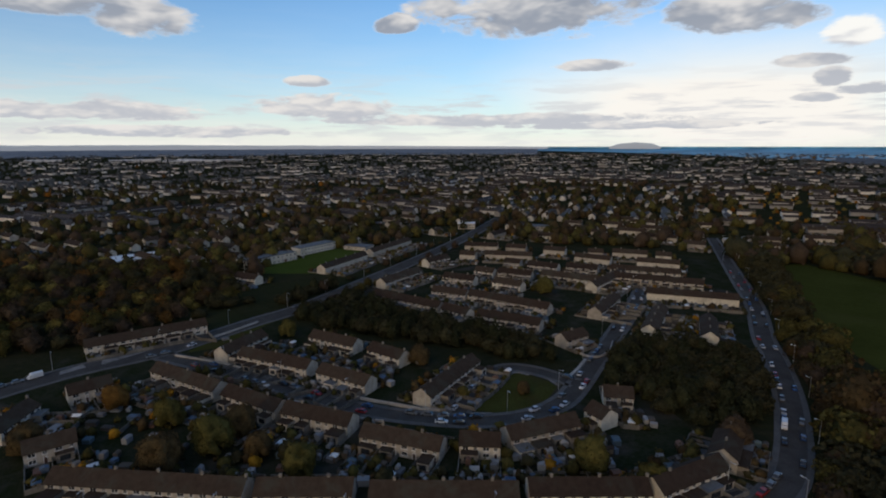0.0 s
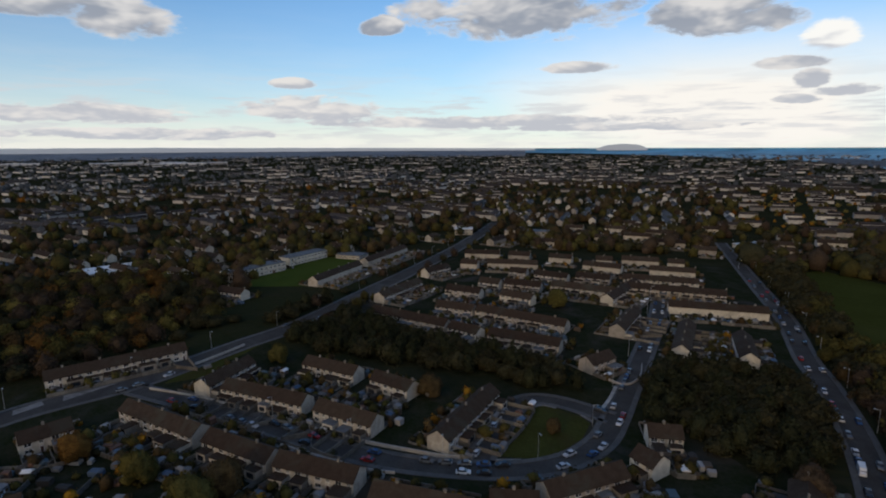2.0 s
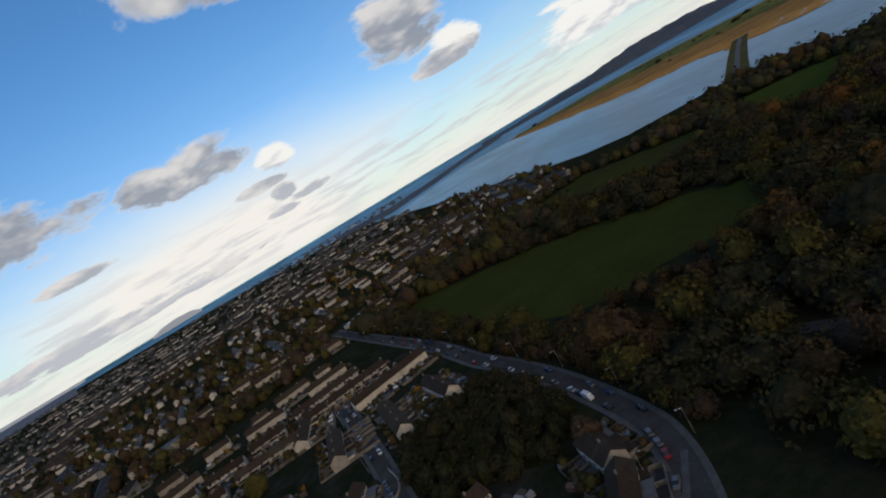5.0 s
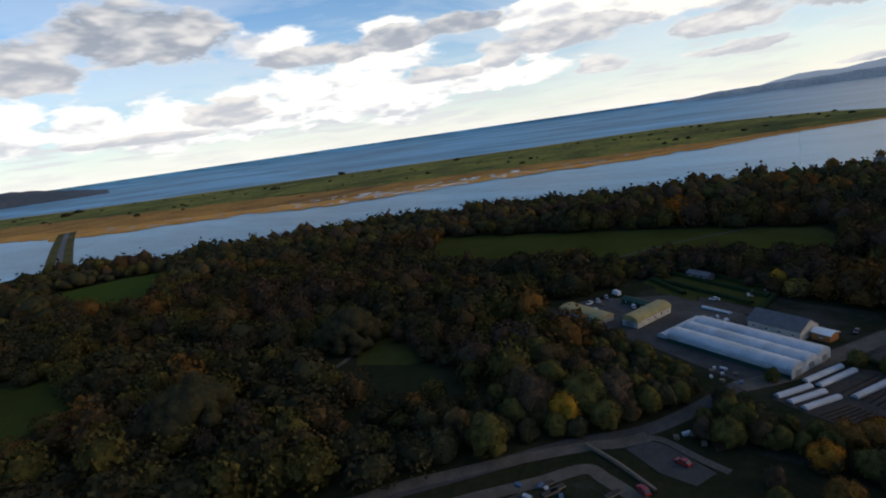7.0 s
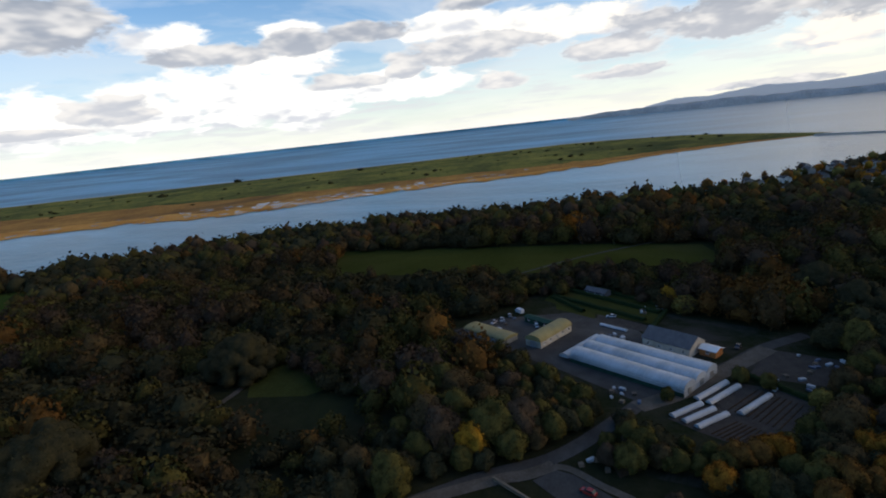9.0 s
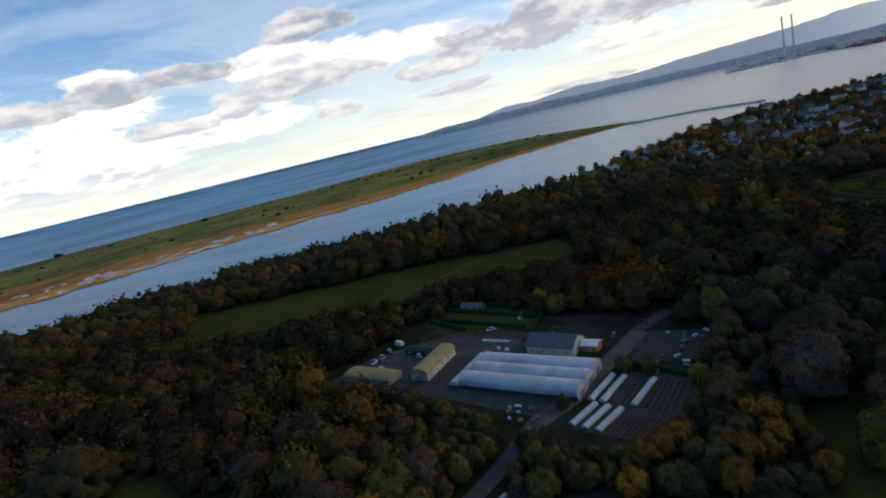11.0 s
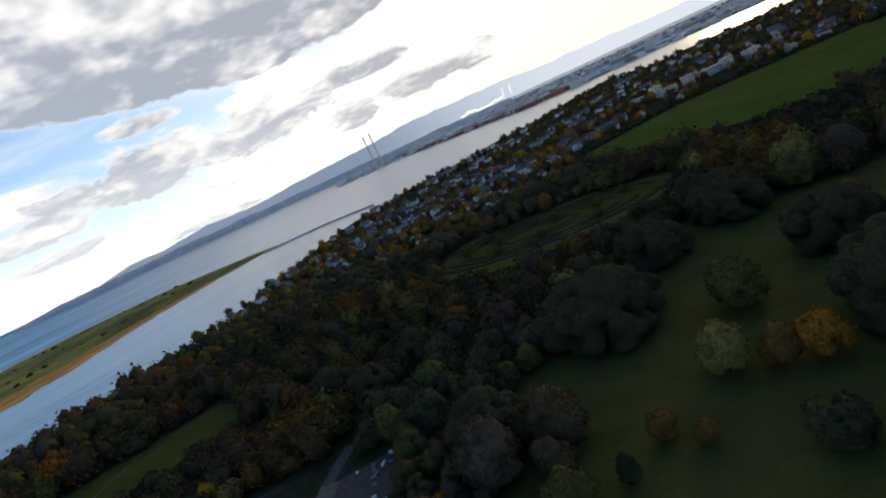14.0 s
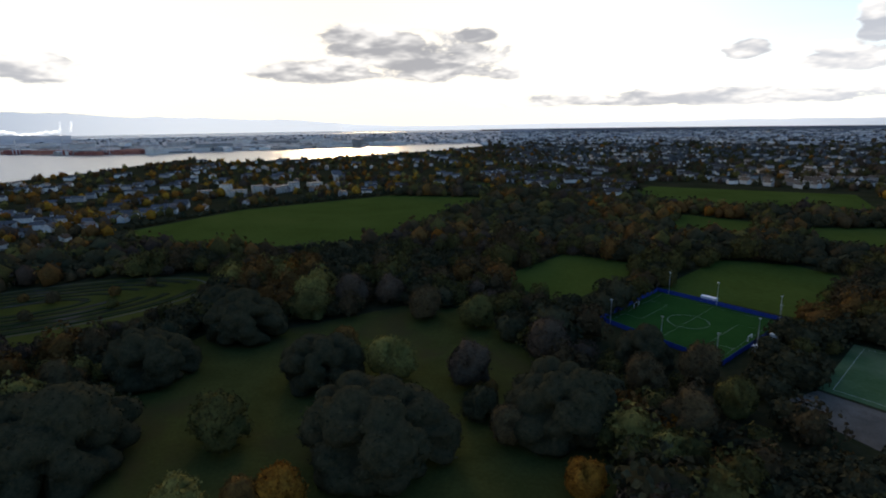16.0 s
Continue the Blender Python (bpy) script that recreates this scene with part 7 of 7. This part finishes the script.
for x, y, L, W, e, h, a in CLUTTER:
    L, W, e = L * 0.85, W * 0.85, e * 0.9
    c, s, i = math.cos(a), math.sin(a), len(cv)
    for px, py, pz in ((-L, -W, 0), (L, -W, 0), (L, W, 0), (-L, W, 0), (-L, -W, e), (L, -W, e), (L, W, e), (-L, W, e), (-L, 0, e + h), (L, 0, e + h)):
        cv.append((x + px * c - py * s, y + px * s + py * c, pz + 0.02))
    for q in ((0, 1, 5, 4), (2, 3, 7, 6), (4, 5, 9, 8), (6, 7, 8, 9)):
        cf += [(i + q[0], i + q[1], i + q[2]), (i + q[0], i + q[2], i + q[3])]
    for q in ((1, 2, 6, 9, 5), (3, 0, 4, 8, 7)):
        cf += [(i + q[0], i + q[1], i + q[2]), (i + q[0], i + q[2], i + q[3]), (i + q[0], i + q[3], i + q[4])]
tagged(new("garden_clutter", fast_mesh("garden_clutter", np.array(cv), np.array(cf), M_MIXED)), "small sheds, lean-tos, tanks and bins in the back gardens", "garden clutter", "", "stuff")

# ---------- larger buildings among the suburbs ----------


def block(x, y, ang, length, depth, floors, label, category, wall=M_RENDER, roof=M_FELT):
    b = new("building")
    b.matrix_basis = pose(x, y, 0, 0, 0, ang)
    tagged(b, label, category)
    h = floors * 3.1
    bm = bmesh.new()
    box_into(bm, -length / 2, -depth / 2, -0.2, length / 2, depth / 2, h)
    part("wall", bm, wall, b)
    bm = bmesh.new()
    box_into(bm, -length / 2 - 0.3, -depth / 2 - 0.3, h, length / 2 + 0.3, depth / 2 + 0.3, h + 0.35)
    part("roof", bm, roof, b)
    n = int(length / 3.6)
    for f in range(floors):
        for i in range(n):
            for s, r in ((-1, 0), (1, 180)):
                child("window", WIN_BIG, b, pose(-length / 2 + (i + 0.5) * length / n, s * (depth / 2 + 0.005), f * 3.1 + 0.95, 0, 0, r))
    return b


block(-346, 138.8, 102.4, 46, 12, 2, "white flat-roofed school block beside the playing field", "school")
block(-366.3, 188.3, 106.4, 40, 12, 2, "long school wing with bands of windows", "school")
block(-351.3, 223.8, 26.4, 22, 14, 1, "low school hall with a flat roof", "school")
block(-424.4, 65.6, 90.4, 34, 24, 1, "low pale building with a wide flat roof", "building", roof=M_WHITE)
block(-376.7, 375.2, 46.4, 18, 14, 2, "white building with a pale sloping roof", "building", roof=M_WHITE)
block(-144.9, 512.1, 66.4, 36, 16, 1, "long low building with a pale blue metal roof", "building", roof=M_PLASTIC)
block(-321.6, 411, 31.4, 44, 14, 2, "long pale two-storey building", "building")
for x, y, ang, n, fl in ((372, -806, 48, 20, 3), (393, -780, 30, 15, 4), (404, -752, 66, 26, 3), (425, -733, 40, 14, 4), (440, -708, 22, 22, 3), (462, -716, 75, 12, 5), (482, -698, 40, 18, 3), (415, -795, 40, 16, 2)):
    block(x, y, ang, n, 12, fl, "white apartment block near the park", "apartments", wall=M_RENDER)
block(890, -700, 65, 60, 18, 2, "long building with a green-grey roof by the shore", "building", roof=M_GREEN_NET)

# ---------- island bushes and pools, port, chimneys ----------
bushes = []
for _ in range(110):
    t, u = RNG.uniform(0, 0.93), RNG.uniform(0.25, 0.95)
    k = min(len(INNER) - 2, int(t * (len(INNER) - 1)))
    f = t * (len(INNER) - 1) - k
    p = Vector(INNER[k]).lerp(Vector(INNER[k + 1]), f).lerp(Vector(OUTER[k]).lerp(Vector(OUTER[k + 1]), f), u)
    bushes.append((p.x, p.y, 1.5, RNG.uniform(2, 7) * (2.2 if RNG.random() < 0.08 else 1), RNG.uniform(0.4, 0.7)))
scatter("island_bushes", SMALL["holm"], bushes, LEAF["holm"], "low dark bushes on the dunes", "bushes", bend=True)
pv, pf = [], []
for _ in range(170):
    t, u = RNG.choice((RNG.uniform(0.38, 0.58), RNG.uniform(0.24, 0.66))), RNG.uniform(0.0, 0.13)
    k = min(len(INNER) - 2, int(t * (len(INNER) - 1)))
    f = t * (len(INNER) - 1) - k
    p = Vector(INNER[k]).lerp(Vector(INNER[k + 1]), f).lerp(Vector(OUTER[k]).lerp(Vector(OUTER[k + 1]), f), u)
    a, w, h, i = RNG.uniform(0, 3), RNG.uniform(2, 9), RNG.uniform(1.5, 5), len(pv)
    for j in range(8):
        b, s = j * math.pi / 4, RNG.uniform(0.6, 1.5)
        pv.append((p.x + w * s * math.cos(b) * math.cos(a) - h * s * math.sin(b) * math.sin(a), p.y + w * s * math.cos(b) * math.sin(a) + h * s * math.sin(b) * math.cos(a), 1.5))
    pf += [(i, i + j, i + j + 1) for j in range(1, 7)]
tagged(new("water_pools", fast_mesh("water_pools", far(pv), np.array(pf), M_POOL)), "small bright pools in the salt marsh", "pools", "", "stuff")
SCALE_PORT = float(far([polar(121.5, 4000)])[0][0] - MID[0]) / (polar(121.5, 4000)[0] - MID[0])
M_STACK = surface("striped_concrete", (0.50, 0.48, 0.47), (0.58, 0.55, 0.53), 0.01, 0.9, 0.0, 5.0)
for az, h in ((121.55, 250), (122.25, 250)):
    x, y, z = far([polar(az, 4000)])[0]
    c = new("chimney_stack")
    c.matrix_basis = pose(x, y, z)
    tagged(c, "tall slim power-station chimney across the bay", "chimney", "power-station chimneys")
    bm = bmesh.new()
    bmesh.ops.create_cone(bm, segments=14, radius1=6.5 * SCALE_PORT, radius2=3.6 * SCALE_PORT, depth=h * SCALE_PORT, cap_ends=True, matrix=Matrix.Translation((0, 0, h * SCALE_PORT / 2)))
    part("shaft", bm, M_STACK, c)
    bm = bmesh.new()
    for f in (0.82, 0.92, 0.99):
        bmesh.ops.create_cone(bm, segments=14, radius1=4.6 * SCALE_PORT, radius2=4.4 * SCALE_PORT, depth=h * 0.03 * SCALE_PORT, cap_ends=True, matrix=Matrix.Translation((0, 0, h * SCALE_PORT * f)))
    part("band", bm, paint("red_band", (0.38, 0.22, 0.19), 0.9), c)
rows = []
for _ in range(420):
    az = RNG.uniform(118, 165)
    r = port(az) * RNG.uniform(1.02, 1.45)
    x, y, z = polar(az, r)
    big = RNG.random() < 0.16
    rows.append((x, y, RNG.uniform(20, 60) * (1.6 if big else 1), RNG.uniform(10, 22), RNG.uniform(6, 16) * (2.0 if big else 1), 2.0, RNG.uniform(0, 3)))
far_rows("dock_buildings", rows, "pale sheds and tanks of the port", M_RENDER_FAR)
M_RED = surface("rust_red_containers", (0.22, 0.07, 0.05), (0.30, 0.11, 0.08), 0.02, 0.8, 0.0, 6.0, vary=0.6, island=True)
bv, bf = [], []
for _ in range(220):
    az = RNG.uniform(126, 142)
    r = port(az) * RNG.uniform(1.01, 1.12)
    x, y, z = polar(az, r, 1)
    i, a, L, W, H = len(bv), RNG.uniform(0, 0.4), RNG.uniform(14, 40), 8, RNG.uniform(6, 15)
    for px, py, pz in ((-L, -W, 0), (L, -W, 0), (L, W, 0), (-L, W, 0), (-L, -W, H), (L, -W, H), (L, W, H), (-L, W, H)):
        bv.append((x + px * math.cos(a) - py * math.sin(a), y + px * math.sin(a) + py * math.cos(a), 1 + pz))
    for q in ((0, 1, 5, 4), (1, 2, 6, 5), (2, 3, 7, 6), (3, 0, 4, 7), (4, 5, 6, 7)):
        bf += [(i + q[0], i + q[1], i + q[2]), (i + q[0], i + q[2], i + q[3])]
tagged(new("container_stacks", fast_mesh("container_stacks", far(bv), np.array(bf), M_RED)), "rust-red container stacks on the quays", "containers", "", "stuff")

# ---------- street lamps ----------
M_LIT = glowing(surface("sodium_lamp_lens", (0.9, 0.6, 0.3), (0.95, 0.65, 0.35), 1.0, 0.4, 0.0, 3.0), (1.0, 0.55, 0.2), 30.0)


def street_lamp(x, y, turn, lit=False):
    """A tapered pole with a curved arm and a lamp head over the road."""
    ob = new("street_lamp")
    ob.matrix_basis = pose(x, y, 0.05, 0, 0, turn)
    tagged(ob, "tall grey street lamp with a lit orange head" if lit else "tall grey street lamp beside the road", "street lamp", "street lamps")
    bm = bmesh.new()
    bmesh.ops.create_cone(bm, segments=8, radius1=0.11, radius2=0.06, depth=7.6, cap_ends=True, matrix=Matrix.Translation((0, 0, 3.8)))
    part("pole", bm, M_STEEL, ob)
    bm = bmesh.new()
    bmesh.ops.create_cone(bm, segments=6, radius1=0.05, radius2=0.04, depth=1.5, cap_ends=True, matrix=Matrix.Translation((0.65, 0, 7.75)) @ Matrix.Rotation(radians(80), 4, "Y"))
    part("arm", bm, M_STEEL, ob)
    bm = bmesh.new()
    box_into(bm, 1.2, -0.14, 7.82, 1.85, 0.14, 8.0, 0, 0.04)
    head = part("lamp_head", bm, M_STEEL, ob)
    bm = bmesh.new()
    box_into(bm, 1.27, -0.10, 7.76, 1.78, 0.10, 7.83, 0, 0.02)
    part("lens", bm, M_LIT if lit else M_WHITE, head)


for line, off, gap in ((AVENUE, 8.6, 34), (CRESCENT, 5.4, 30), (PARK_ROAD, -6.4, 34), (BACK_ROAD, 5.0, 30)):
    run = 0.0
    for p, q in zip(line, line[1:]):
        d = q - p
        run += d.length
        if run > gap:
            run = 0.0
            t = d.normalized()
            n = Vector((-t.y, t.x))
            c = q + n * off
            if not blocked(c.x, c.y, -1.5):
                street_lamp(c.x, c.y, math.degrees(math.atan2(-n.y * off, -n.x * off)))
street_lamp(-120.6, 409.2, -24, True)

# ---------- drives and patios ----------
pv, pf = [], []
for cx, cy, hl, hd, d in list(HOUSES):
    L, W = hl - 2.0, hd - 2.0
    n = Vector((-d.y, d.x))
    c = Vector((cx, cy))
    k = max(1, round(2 * L / 6.0))
    for i in range(k):
        for side, depth in ((1, RNG.uniform(4.5, 7)), (-1, RNG.uniform(2.5, 7))):
            if RNG.random() < 0.25:
                continue
            a = c + d * (-L + 2 * L * (i + RNG.uniform(0.05, 0.4)) / k) + n * side * W
            w = RNG.uniform(2.0, 3.6)
            j = len(pv)
            for q in (a, a + d * w, a + d * w + n * side * depth, a + n * side * depth):
                pv.append((q.x, q.y, 0.075))
            pf += [(j, j + 1, j + 2), (j, j + 2, j + 3)] if side > 0 else [(j, j + 2, j + 1), (j, j + 3, j + 2)]
M_PATIO = surface("worn_patio_slabs", (0.075, 0.07, 0.062), (0.15, 0.14, 0.125), 0.25, 0.9, 0.2, 8.0, vary=1.0, island=True)
tagged(new("pavement_drives", fast_mesh("pavement_drives", np.array(pv), np.array(pf), M_PATIO)), "concrete drives and patios beside the houses", "paving", "", "stuff")

# ---------- port details: cranes, tanks, steam ----------


def crane(az, r, label):
    x, y, z = far([polar(az, r)])[0]
    s = SCALE_PORT
    c = new("dock_crane")
    c.matrix_basis = pose(x, y, z, 0, 0, RNG.uniform(0, 180))
    tagged(c, label, "crane", "dock cranes")
    bm = bmesh.new()
    for px in (-9, 9):
        for py in (-8, 8):
            box_into(bm, (px - 1) * s, (py - 1) * s, 0, (px + 1) * s, (py + 1) * s, 42 * s)
    part("leg_frame", bm, M_STACK, c)
    bm = bmesh.new()
    box_into(bm, -20 * s, -2 * s, 42 * s, 52 * s, 2 * s, 46 * s)
    part("boom", bm, M_STACK, c)
    bm = bmesh.new()
    box_into(bm, -2 * s, -2 * s, 46 * s, 2 * s, 2 * s, 66 * s)
    part("mast", bm, M_STACK, c)


for az, r in ((126.6, 3480), (127.2, 3460), (128.3, 3260), (129.6, 3060), (133.0, 2730), (136.2, 2500), (139.5, 2370)):
    crane(az, r, "tall pale dock crane on the quay")
for az in (128.8, 129.3, 129.8, 130.9, 131.5, 134.5, 135.0, 140.6, 141.2, 142.1):
    x, y, z = far([polar(az, port(az) * 1.05)])[0]
    t = new("storage_tank")
    t.matrix_basis = pose(x, y, z)
    tagged(t, "white cylindrical storage tank in the port", "tank", "port tanks")
    s = SCALE_PORT
    bm = bmesh.new()
    bmesh.ops.create_cone(bm, segments=20, radius1=20 * s, radius2=20 * s, depth=16 * s, cap_ends=True, matrix=Matrix.Translation((0, 0, 8 * s)))
    part("shell", bm, M_WHITE, t)
    bm = bmesh.new()
    bmesh.ops.create_cone(bm, segments=20, radius1=20.5 * s, radius2=2 * s, depth=3 * s, cap_ends=True, matrix=Matrix.Translation((0, 0, 17.5 * s)))
    part("lid", bm, M_FELT, t)

# ---------- steam over the power station ----------
for k, (az0, az1, lo, hi) in enumerate(((131.6, 135.9, 60, 96), (136.1, 136.2, 70, 120), (136.9, 137.0, 90, 118))):
    puffs = []
    n = 26 if k == 0 else 7
    for i in range(n):
        u = i / (n - 1)
        az = az0 + (az1 - az0) * u
        x, y, z = polar(az, 3050)
        puffs.append((x, y, lo + (hi - lo) * (u if k else 0.45 + 0.15 * math.sin(u * 9)) + RNG.uniform(-4, 4), RNG.uniform(5, 9) if k == 0 else RNG.uniform(3, 6), RNG.uniform(0.6, 0.9)))
    scatter("steam_plume", MIDDLE["lime"], puffs, M_STEAM, "white steam drifting from the port's stacks", "steam", bend=True)
